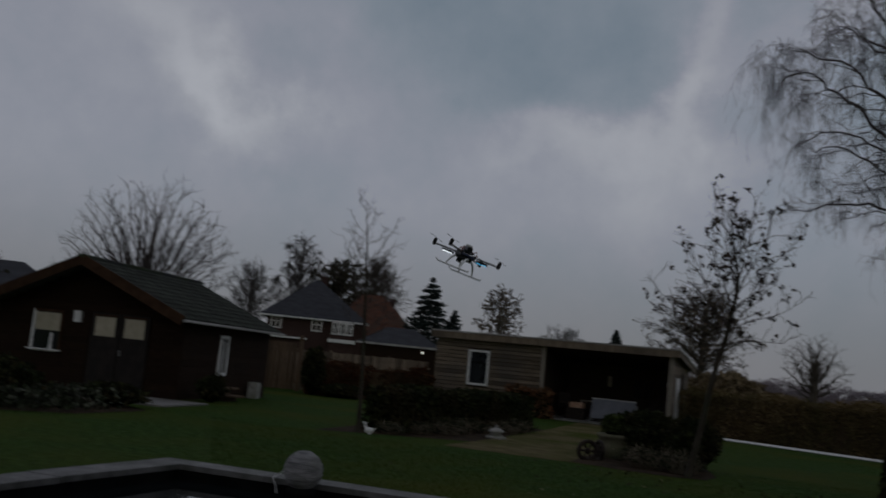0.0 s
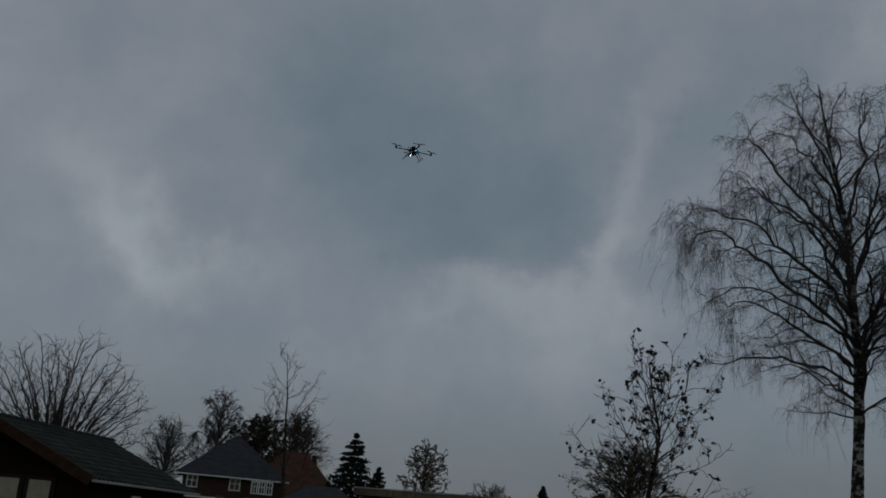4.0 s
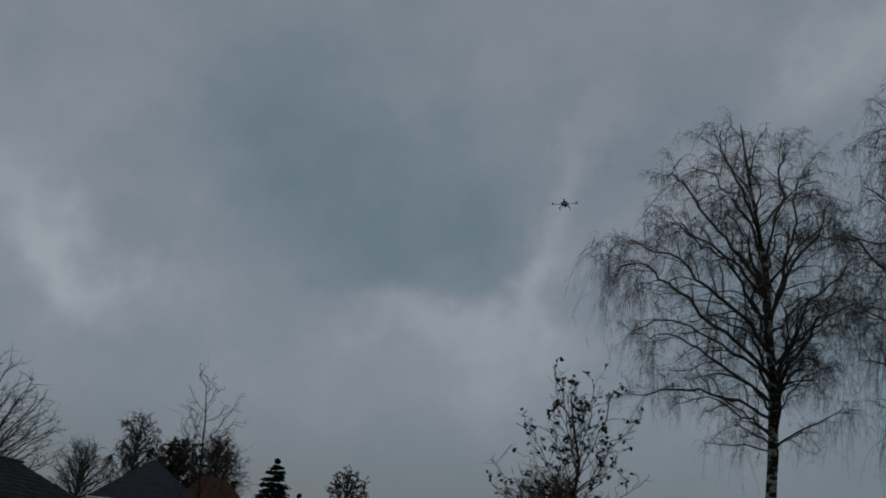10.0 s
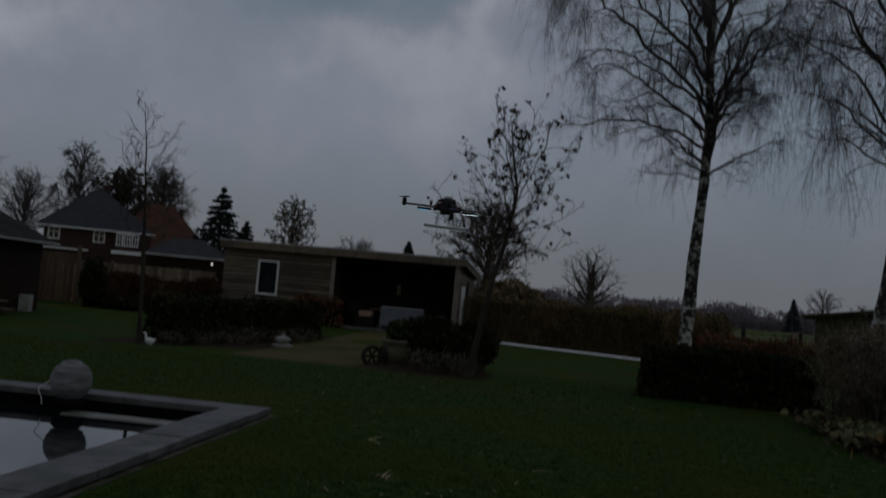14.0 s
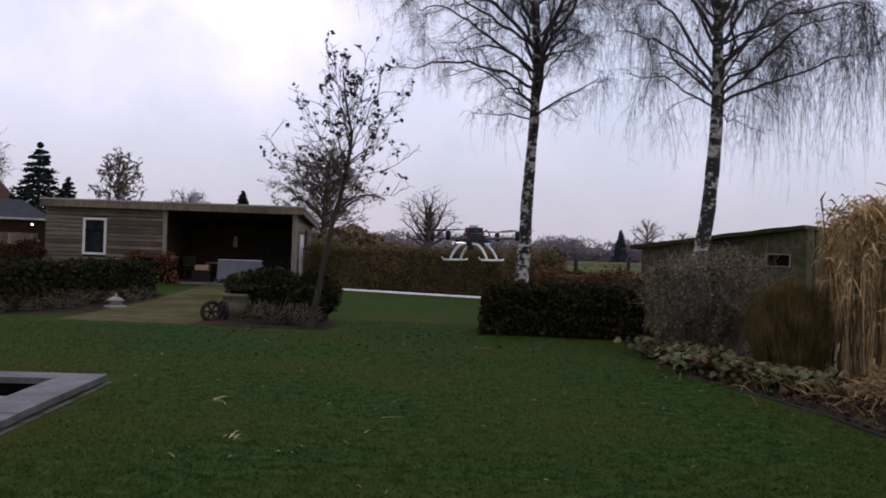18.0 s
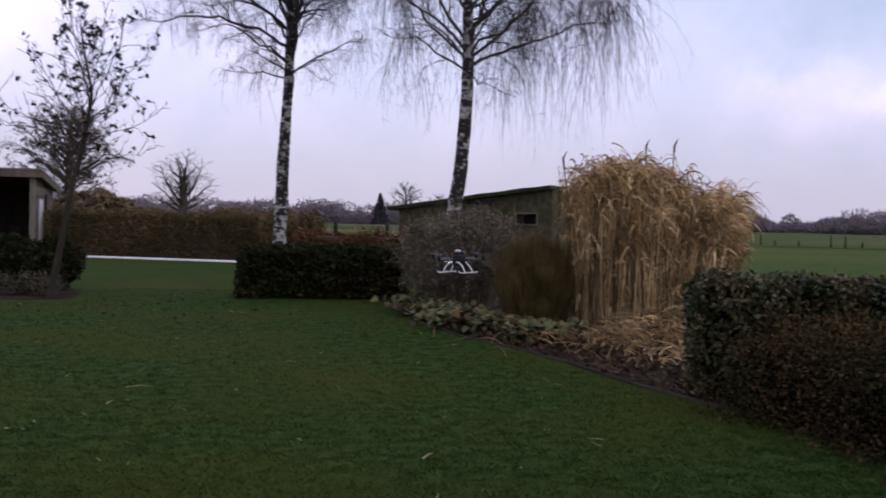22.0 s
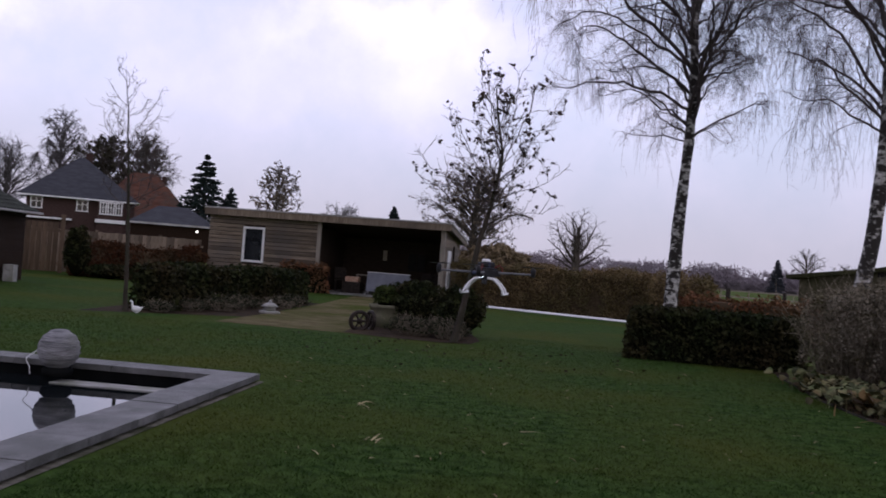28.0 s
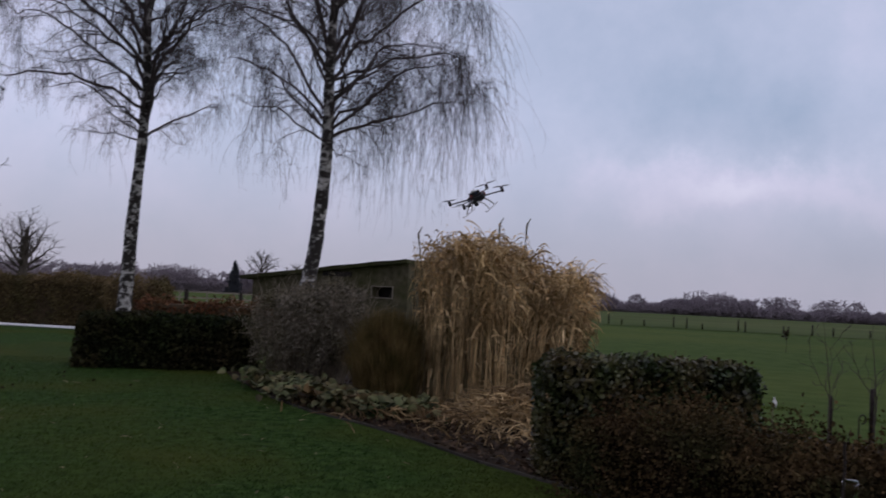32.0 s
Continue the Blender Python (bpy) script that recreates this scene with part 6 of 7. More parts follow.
bough_tree("far_oak", "broad leafless oak with some leaves beyond the hedge", polar(9.2, 62), [(0, 0, 0), (0, 0, 2), (0.2, 0, 6.8)], 0.3, [], (54, 1.6), (0.0, 0, 4.9, 3.5, 3.2, 3.1, 2.8), 130, BARK, BARK, side_gap=0.34, side_len=0.42, twig_gap=0.17, twig_len=0.6, twig_r=0.012, weep=0.04, bough_r=0.24, tip_r=0.017, sprays=5, rise=0.12, leaf=FARLEAF, leaf_size=0.085, bunches=1500)
bough_tree("bare_tree", "leafless field tree on the horizon", polar(3.1, 100), [(0, 0, 0), (0, 0, 1.6), (0.1, 0, 3.6), (0.2, 0, 6.2)], 0.55,
           [(1.8, -2.9, 0, 4.6), (2.0, 2.7, 0.5, 5.0), (2.2, -2.0, -1, 6.4), (2.6, 1.8, 0.8, 6.7), (1.9, 0.3, -2, 5.8), (2.1, -0.4, 2, 6.2), (3.2, 0.6, 0, 7.5), (1.7, -2.6, 0.8, 3.3), (1.8, 2.5, -0.8, 3.5), (3.0, -0.9, 0.3, 7.2)],
           (8, 2.2), (0, 0, 4.6, 2.8, 2.4, 2.9, 2.0), 131, BARK, BARK, side_gap=0.32, side_len=0.4, twig_gap=0.18, twig_len=0.75, twig_r=0.013, weep=0.05, bough_r=0.22, tip_r=0.022, sprays=1, rise=0.02, stem_taper=0.85, fork=0.95)
bough_tree("bare_tree", "round leafless tree on the horizon", polar(-9.6, 190), [(0, 0, 0), (0, 0, 2), (0, 0, 7.4)], 0.4, [], (26, 2.2), (0, 0, 5.7, 3.8, 3.6, 3.1, 2.2), 132, BARK, BARK, side_gap=0.6, side_len=0.4, twig_gap=0.34, twig_len=0.9, twig_r=0.03, weep=0.05, bough_r=0.24, tip_r=0.045, sprays=1, rise=0.15)
bough_tree("bare_tree", "low round leafless tree on the horizon", polar(-11.6, 190), [(0, 0, 0), (0, 0, 1.6), (0, 0, 5.6)], 0.3, [], (18, 1.5), (0, 0, 4.1, 3.1, 3.0, 2.4, 2.2), 133, BARK, BARK, side_gap=0.6, side_len=0.4, twig_gap=0.34, twig_len=0.9, twig_r=0.03, weep=0.05, bough_r=0.24, tip_r=0.045, sprays=1, rise=0.15)


def conifer(place, h, r, seed, label, tiers=17, needle=None):
    rng = np.random.default_rng(seed)
    root = empty("conifer", Matrix.Translation(place), label, "tree")
    part_of("trunk", tubes([([(0, 0, 0), (0, 0, h * 0.5), (0, 0, h)], [h * 0.018, h * 0.012, 0.02], 7)]), BARK, root)
    polys, pts = [], []
    for k in range(tiers):
        f = k / (tiers - 1)
        z = h * (0.12 + 0.85 * f)
        w = r * (1 - f) ** 0.8 + 0.12
        for j in range(7):
            a = j * 0.898 + k * 1.3 + rng.normal() * 0.2
            ln = w * rng.uniform(0.65, 1.15)
            e = np.array([math.cos(a) * ln, math.sin(a) * ln, -ln * 0.18 + rng.normal() * 0.1])
            st = np.array([0, 0, z])
            polys.append(([st, st + e * 0.5 + (0, 0, 0.03 * h * 0.3), st + e], [h * 0.006, h * 0.004, 0.01], 3))
            t = rng.uniform(0.2, 1.05, 60)[:, None]
            pts.append(st + e * t + rng.normal(size=(60, 3)) * np.array([0.16, 0.16, 0.09]) * (0.35 + ln * 0.4))
    tagged(part_of("crown", tubes(polys), BARK, root), kind="stuff")
    part_of("needle_coat", leaves(np.concatenate(pts), 0.24 * h / 12, rng, 0.5, 2.2), needle or NEEDLE, root)


conifer(polar(24.75, 118), 12.0, 4.9, 141, "dark layered conifer behind the low roof")
conifer(polar(23.3, 118), 8.3, 2.6, 142, "smaller dark conifer beside the garden room")
conifer(polar(13.85, 150), 9.4, 2.7, 143, "narrow dark conifer beyond the garden room", 24)
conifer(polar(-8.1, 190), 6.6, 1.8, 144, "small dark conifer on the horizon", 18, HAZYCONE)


def far_woods():
    """Hazy woods along the horizon: many small crowns of unequal height over low undergrowth, each of twig clumps."""
    rng = np.random.default_rng(151)
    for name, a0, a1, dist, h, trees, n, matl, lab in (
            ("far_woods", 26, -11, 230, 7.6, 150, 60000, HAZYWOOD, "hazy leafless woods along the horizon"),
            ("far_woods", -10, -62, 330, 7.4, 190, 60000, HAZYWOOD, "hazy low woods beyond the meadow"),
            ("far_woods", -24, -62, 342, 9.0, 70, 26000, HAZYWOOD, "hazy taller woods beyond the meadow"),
            ("far_woods", 62, 34, 170, 4.5, 60, 8000, FARTWIG, "hazy leafless woods behind the fence"),
            ("far_woods", 11, 2, 130, 1.9, 40, 5000, FARLEAF, "low brown growth beyond the hedge")):
        az = rng.uniform(a1, a0, trees)
        tall = h * rng.uniform(0.35, 1.0, trees) ** 1.2 * np.array([0.85 + 0.5 * noise.noise(Vector((v * 0.35, 3, dist))) for v in az])
        wide = tall * rng.uniform(0.45, 0.8, trees)
        k = rng.integers(0, trees, n)
        low = rng.uniform(0, 1, n) < 0.42
        d = rng.normal(size=(n, 3))
        d /= np.linalg.norm(d, axis=1)[:, None]
        d *= rng.uniform(0.35, 1.0, (n, 1)) ** 0.5
        along = np.where(low, rng.uniform(np.radians(a1), np.radians(a0), n) * dist, np.radians(az[k]) * dist + d[:, 0] * wide[k])
        z = np.where(low, rng.uniform(0, 0.32, n) * h, tall[k] * (0.55 + 0.45 * d[:, 2]))
        dd = dist + d[:, 1] * 4 + rng.normal(size=n) * 2
        p = np.stack([-dd * np.sin(along / dist), dd * np.cos(along / dist), z], 1)
        s = dist / 300
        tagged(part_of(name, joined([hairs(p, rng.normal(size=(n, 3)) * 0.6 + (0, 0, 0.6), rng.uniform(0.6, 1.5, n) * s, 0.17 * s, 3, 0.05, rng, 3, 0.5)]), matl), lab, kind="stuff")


far_woods()


def mound():
    """Rounded hay-coloured thicket beyond the beech hedge."""
    shrub("dry_thicket", "straw-brown rounded thicket beyond the beech hedge", polar(7.9, 48), 2.2, 1.8, 2.5, 5200, 0.13, THICKET, 161, core=BROWNCORE)
    shrub("dry_thicket", "low straw-brown thicket beyond the beech hedge", polar(5.2, 50), 2.0, 1.5, 1.75, 3000, 0.13, THICKET, 162, core=BROWNCORE)


mound()


# ---- fences and buildings beyond ----
def plank_fence(a, b, h, label, group, wood):
    m, n = between(a, b)
    root = empty("wooden_fence", m, label, "fence", group)
    me = bpy.data.meshes.new("plank")
    bm = box_bm(0.145, 0.022, h, bevel=0.004)
    bm.to_mesh(me)
    bm.free()
    rng = random.Random(7)
    for k in range(int(n / 0.152)):
        part_of("plank", me, wood, root, at=pose(-n / 2 + 0.076 + 0.152 * k, 0.012 * (k % 2), rng.uniform(-0.03, 0.0), 0, 0, 0))
    for z in (0.3, h - 0.35):
        part("rail", box_bm(n, 0.05, 0.09, at=(0, 0.06, z)), wood, root)
    for k in range(int(n / 2.4) + 1):
        part("post", box_bm(0.1, 0.1, h + 0.06, at=(-n / 2 + 2.4 * k, 0.1, 0)), wood, root)


plank_fence(tuple(polar(37.2, 40.5))[:2], tuple(polar(24.6, 40.5))[:2], 1.64, "grey-brown plank fence behind the garden", "garden fences", GREYFENCE)
plank_fence(tuple(polar(56, 33))[:2], tuple(polar(47.0, 33))[:2], 2.1, "tall brown plank fence beside the shed", "garden fences", FENCEWOOD)
g = empty("garden_gate", Matrix.Translation(polar(33.6, 38.5)) @ pose(0, 0, 0, 0, 0, 30), "brown wooden garden gate between posts", "gate")
for k in range(9):
    part("board", box_bm(0.17, 0.03, 1.8, at=(-0.76 + 0.19 * k, 0, 0.05), bevel=0.005), FENCEWOOD, g)
for x in (-0.98, 0.98):
    part("post", box_bm(0.16, 0.16, 2.15, at=(x, 0, 0), bevel=0.01), FENCEWOOD, g)
for z in (0.3, 1.5):
    part("rail", box_bm(1.8, 0.04, 0.1, at=(0, 0.04, z)), FENCEWOOD, g)


def hip_roof(w, d, h, over=0.5):
    bm = bmesh.new()
    w2, d2 = w / 2 + over, d / 2 + over
    r = max(w2 - d2, 0.01)
    b = [bm.verts.new(p) for p in ((-w2, -d2, 0), (w2, -d2, 0), (w2, d2, 0), (-w2, d2, 0))]
    c = [bm.verts.new((-r, 0, h)), bm.verts.new((r, 0, h))]
    for f in ((b[0], b[1], c[1], c[0]), (b[2], b[3], c[0], c[1]), (b[1], b[2], c[1]), (b[3], b[0], c[0]), (b[3], b[2], b[1], b[0])):
        bm.faces.new(f)
    return bm


def small_window(root, x, y, z, w, h, bars=1):
    wn = part("window", box_bm(w, 0.06, h, at=(x, y - 0.02, z)), GLASS, root, "small-paned window")
    for s, c in (((w + 0.2, 0.1, 0.13), (x, z - 0.06)), ((w + 0.2, 0.1, 0.13), (x, z + h - 0.07)), ((0.13, 0.1, h), (x - w / 2, z)), ((0.13, 0.1, h), (x + w / 2, z))):
        part("window_frame", box_bm(*s, at=(c[0], y - 0.05, c[1])), WHITE, wn)
    for k in range(bars):
        part("glazing_bar", box_bm(0.08, 0.08, h, at=(x - w / 2 + w * (k + 1) / (bars + 1), y - 0.05, z)), WHITE, wn)
    part("glazing_bar", box_bm(w, 0.08, 0.07, at=(x, y - 0.055, z + h * 0.55)), WHITE, wn)


def brick_house():
    D = 118.0
    c = polar(31.3, D + 6)
    m = Matrix.Translation(c) @ pose(0, 0, 0, 0, 0, 31.3)
    root = empty("brick_house", m, "dark brick house with a hipped slate roof and white windows", "house")
    W, dp, E = 11.6, 11.0, 5.65

    def lx(az):
        return -D * math.tan(radians(az - 31.3))

    part("wall", box_bm(W, dp, E, at=(0, 0, 0)), BRICK, root)
    part("roof", hip_roof(W, dp, 5.0, 0.7), SLATE, root, at=pose(-0.3, 0, E))
    part("gutter", box_bm(W + 1.5, 0.2, 0.17, at=(-0.3, -dp / 2 - 0.65, E - 0.2), bevel=0.05), WHITE, root, "white gutter board")
    part("gutter", box_bm(0.2, dp + 1.2, 0.17, at=(W / 2 + 0.35, 0, E - 0.2), bevel=0.05), WHITE, root, "white gutter board")
    part("chimney", box_bm(0.9, 0.9, 2.0, at=(0.5, 1.0, E + 3.6)), BRICK, root)
    y = -dp / 2
    small_window(root, lx(33.6), y, 4.15, 1.15, 1.3)
    small_window(root, lx(31.25), y, 4.15, 1.15, 1.3)
    bay = part("bay", box_bm(2.9, 1.0, E - 0.2, at=(lx(29.75), y - 0.4, 0)), BRICK, root)
    for k in range(3):
        small_window(root, lx(29.75) - 0.85 + 0.85 * k, y - 0.92, 4.0, 0.62, 1.35)
    part("white_band", box_bm(3.3, 1.3, 0.4, at=(lx(29.75), y - 0.55, 3.0), bevel=0.05), WHITE, root, "white painted band under the bay")
    part("canopy", box_bm(5.2, 0.6, 0.2, at=(lx(33.0), y - 0.4, 3.0), bevel=0.05), WHITE, root, "white painted canopy edge")


brick_house()


def red_house():
    m = Matrix.Translation(polar(28.1, 136)) @ pose(0, 0, 0, 0, 0, 28.1)
    root = empty("farmhouse", m, "brick farmhouse with a steep red tiled roof", "house")
    part("wall", box_bm(13.6, 11.0, 3.6), BRICK, root)
    part("roof", hip_roof(14.0, 11.0, 6.7, 0.5), REDTILE, root, at=pose(0, 0, 3.6))
    part("chimney", box_bm(0.7, 0.7, 1.3, at=(2.6, 0.6, 8.8)), BRICK, root)
    m = Matrix.Translation(polar(26.4, 84)) @ pose(0, 0, 0, 0, 0, 26.4)
    low = empty("low_outbuilding", m, "low outbuilding with a dark slate roof", "outbuilding")
    part("wall", box_bm(6.4, 4.0, 2.7), SHEDWOOD, low)
    part("roof", hip_roof(6.4, 4.0, 1.5, 0.35), SLATE, low, at=pose(0, 0, 2.85))
    part("gutter", box_bm(7.1, 0.12, 0.15, at=(0, -2.35, 2.75)), ROOFEDGE, low, "grey gutter")
    lamp = empty("wall_lantern", Matrix.Translation(polar(25.02, 81.2, 2.4)), "small lit lamp on the outbuilding wall", "lamp")
    bm = bmesh.new()
    bmesh.ops.create_icosphere(bm, subdivisions=2, radius=0.1)
    part("bulb", bm, LAMPGLOW, lamp, "glowing lamp")
    part("bracket", box_bm(0.08, 0.5, 0.08, at=(0, 0.25, 0.1)), IRON, lamp)


red_house()
b = empty("neighbour_shed", Matrix.Translation(polar(48.2, 60)) @ pose(0, 0, 0, 0, 0, 48), "pale gabled roof beyond the fence", "outbuilding")
part("wall", box_bm(5.5, 4, 3.4), BRICK, b)
part("roof", hip_roof(5.5, 4, 1.6, 0.3), SLATE, b, at=pose(0, 0, 3.4))


def bunker():
    """An old mossy shelter with a slanting roof and a slit window."""
    L = polar(-9.35, 29.0)
    R = polar(-18.25, 26.5)
    d = R - L
    m = Matrix.Translation(L) @ Matrix.Rotation(math.atan2(d.y, d.x), 4, "Z")
    root = empty("old_bunker", m, "old mossy concrete shelter with a slanting roof and slit window", "shelter")
    W = d.length
    zl, zr = 1.78, 2.37
    h0, h1 = W * 0.785, W * 0.91
    # Front wall in pieces round the slit.
    def zt(x):
        return zl + (zr - zl) * x / W
    def slab(x0, x1, z0, z1a, z1b):
        bm = bmesh.new()
        v = [bm.verts.new(p) for p in ((x0, 0, z0), (x1, 0, z0), (x1, 0, z1b), (x0, 0, z1a), (x0, 0.4, z0), (x1, 0.4, z0), (x1, 0.4, z1b), (x0, 0.4, z1a))]
        for f in ((0, 1, 2, 3), (7, 6, 5, 4), (0, 4, 5, 1), (1, 5, 6, 2), (2, 6, 7, 3), (3, 7, 4, 0)):
            bm.faces.new([v[k] for k in f])
        return bm
    part("front_wall", slab(0, h0, 0, zt(0), zt(h0)), MOSSWALL, root)
    part("front_wall", slab(h1, W, 0, zt(h1), zt(W)), MOSSWALL, root)
    part("front_wall", slab(h0, h1, 0, 1.41, 1.41), MOSSWALL, root)
    part("front_wall", slab(h0, h1, 1.70, zt(h0), zt(h1)), MOSSWALL, root)
    # Dark panel closes the slit in place of the shade inside.
    part("slit_back", box_bm(h1 - h0 + 0.2, 0.05, 0.6, at=((h0 + h1) / 2, 0.42, 1.25)), DOORWOOD_SHADE, root, "dark panel for the shaded inside behind the slit")
    for x, z, w, hh in (((h0 + h1) / 2, 1.70, h1 - h0 + 0.06, 0.022), ((h0 + h1) / 2, 1.388, h1 - h0 + 0.06, 0.022), (h0 - 0.012, 1.41, 0.022, 0.29), (h1 + 0.012, 1.41, 0.022, 0.29)):
        part("slit_frame", box_bm(w, 0.05, hh, at=(x, -0.015, z), bevel=0.006), GREYWOOD, root, "worn pale frame")
    part("back_wall", slab(0, W, 0, zt(0) - 0.1, zt(W) - 0.1), MOSSWALL, root, at=pose(0, 3.0, 0))
    for x in (0.2, W - 0.2):
        part("end_wall", box_bm(0.4, 2.7, zt(x) - 0.05, at=(x, 1.85, 0)), MOSSWALL, root)
    part("buttress", box_bm(0.12, 0.1, 1.5, at=(0.75, -0.03, 0)), MOSSWALL, root)
    # Dark strip on the wall face stands in for a shaded gap.
    part("roof_gap", box_bm(0.9, 0.06, 0.14, at=(W * 0.56, -0.02, zt(W * 0.56) - 0.18)), DOORWOOD_SHADE, root, "dark strip for the shaded gap under the roof")
    bm = bmesh.new()
    n = 26
    rows = [[], [], [], []]
    for k in range(n + 1):
        x = -0.3 + (W + 0.32) * k / n
        j = 0.015 * noise.noise(Vector((x * 1.6, 1, 2)))
        sag = 0.012 * math.sin(max(0.0, (x - 1.6) / (W - 1.6)) * math.pi)
        z = zt(x) + sag
        for r, (y, dz) in zip(rows, ((-0.18, 0), (-0.22, 0.1 + j), (3.5, 0.05 + j), (3.5, -0.05))):
            r.append(bm.verts.new((x, y, z + dz)))
    for k in range(n):
        for a, c in ((0, 1), (1, 2), (2, 3), (3, 0)):
            bm.faces.new((rows[a][k], rows[a][k + 1], rows[c][k + 1], rows[c][k]))
    bm.faces.new([r[0] for r in rows])
    bm.faces.new([r[n] for r in rows][::-1])
    bmesh.ops.recalc_face_normals(bm, faces=bm.faces)
    part("roof", bm, MOSS, root, "moss-grown slanting roof")


bunker()


# ---- meadow ----
def meadow_things():
    rng = random.Random(17)
    for k in range(20):
        h = rng.uniform(0.45, 0.95)
        o = empty("fence_post", Matrix.Translation(polar(-24 - 1.15 * k + rng.uniform(-0.5, 0.5), 84 + rng.uniform(-2, 2))), "short dark weathered fence post in the meadow", "post", "meadow fence posts")
        part("post", ring_bm([(0.07, 0), (0.06, h - 0.05), (0.03, h)], 6), IRON, o)
    for az, d, h in ((-5.6, 55, 1.25), (-3.2, 70, 1.2), (-8.6, 62, 1.2)):
        o = empty("fence_post", Matrix.Translation(polar(az, d)), "dark wooden gate post in the meadow", "post", "meadow fence posts")
        part("post", ring_bm([(0.12, 0), (0.12, h - 0.05), (0.08, h)], 8), IRON, o)
    r = empty("field_rail", Matrix.Translation(polar(-5.2, 76)) @ pose(0, 0, 0, 0, 0, -5), "low wooden rail fence in the meadow", "fence")
    for k in range(7):
        part("post", box_bm(0.1, 0.1, 1.1, at=(-6 + 2 * k, 0, 0)), GREYWOOD, r)
    for z in (0.5, 0.95):
        part("rail", box_bm(12, 0.05, 0.1, at=(0, -0.08, z)), GREYWOOD, r)
    for az, d, h in ((-41.85, 13.05, 0.52), (-43.85, 12.15, 0.7)):
        o = empty("garden_stake", Matrix.Translation(polar(az, d)), "dark wooden stake at the meadow edge", "post")
        part("post", ring_bm([(0.026, 0), (0.026, h), (0.018, h + 0.02)], 8), IRON, o)
    for az, d, s in ((-41.75, 13.0, 5), (-46.2, 12.4, 6), (-43.95, 12.1, 8)):
        bough_tree("sapling", "thin leafless sapling at the meadow edge", polar(az, d), [(0, 0, 0), (0.02, 0, 0.6), (-0.05, 0, 1.45)], 0.012, [(0.35, 0.28, 0.1, 1.0), (0.5, -0.3, 0.05, 1.2), (0.75, 0.2, -0.12, 1.4), (0.25, -0.2, -0.15, 0.75)], (0, 0.3), (0, 0, 0.9, 0.4, 0.4, 0.6, 0.6), 170 + s, BARK, TWIG, side_gap=0.3, side_len=0.3, twig_gap=0.35, twig_len=0.12, twig_r=0.003, weep=-0.05, bough_r=0.9, tip_r=0.0032, sprays=0, rise=0.05)
    c = empty("curled_stake", Matrix.Translation(polar(-43.25, 12.3)), "thin rusty iron stake with a curled top", "garden stake")
    pts = [(0, 0, 0), (0, 0, 0.3)] + [(0.05 + 0.05 * math.cos(math.pi - k * 0.6), 0, 0.36 + 0.05 * math.sin(math.pi - k * 0.6)) for k in range(9)]
    part_of("rod", tubes([(pts, [0.008] * len(pts), 6)]), IRON, c)
    o = empty("meadow_tuft", Matrix.Translation(polar(-39.55, 42)), "dark tuft of growth in the meadow", "plant")
    rngn = np.random.default_rng(5)
    part_of("foliage", leaves(rngn.normal(size=(26, 3)) * (0.07, 0.07, 0.1) + (0, 0, 0.75), 0.1, rngn), DRYLEAF, o)
    part_of("stem", tubes([([(0, 0, 0), (0.02, 0, 0.7)], [0.012, 0.006], 5)]), TWIG, o)
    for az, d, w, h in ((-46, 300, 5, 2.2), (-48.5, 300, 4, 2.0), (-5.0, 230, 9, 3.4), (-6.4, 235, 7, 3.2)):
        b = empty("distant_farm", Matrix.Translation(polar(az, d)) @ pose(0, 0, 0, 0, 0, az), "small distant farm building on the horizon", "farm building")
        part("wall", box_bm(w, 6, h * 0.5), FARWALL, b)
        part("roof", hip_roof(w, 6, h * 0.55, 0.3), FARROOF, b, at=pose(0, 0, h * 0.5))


meadow_things()


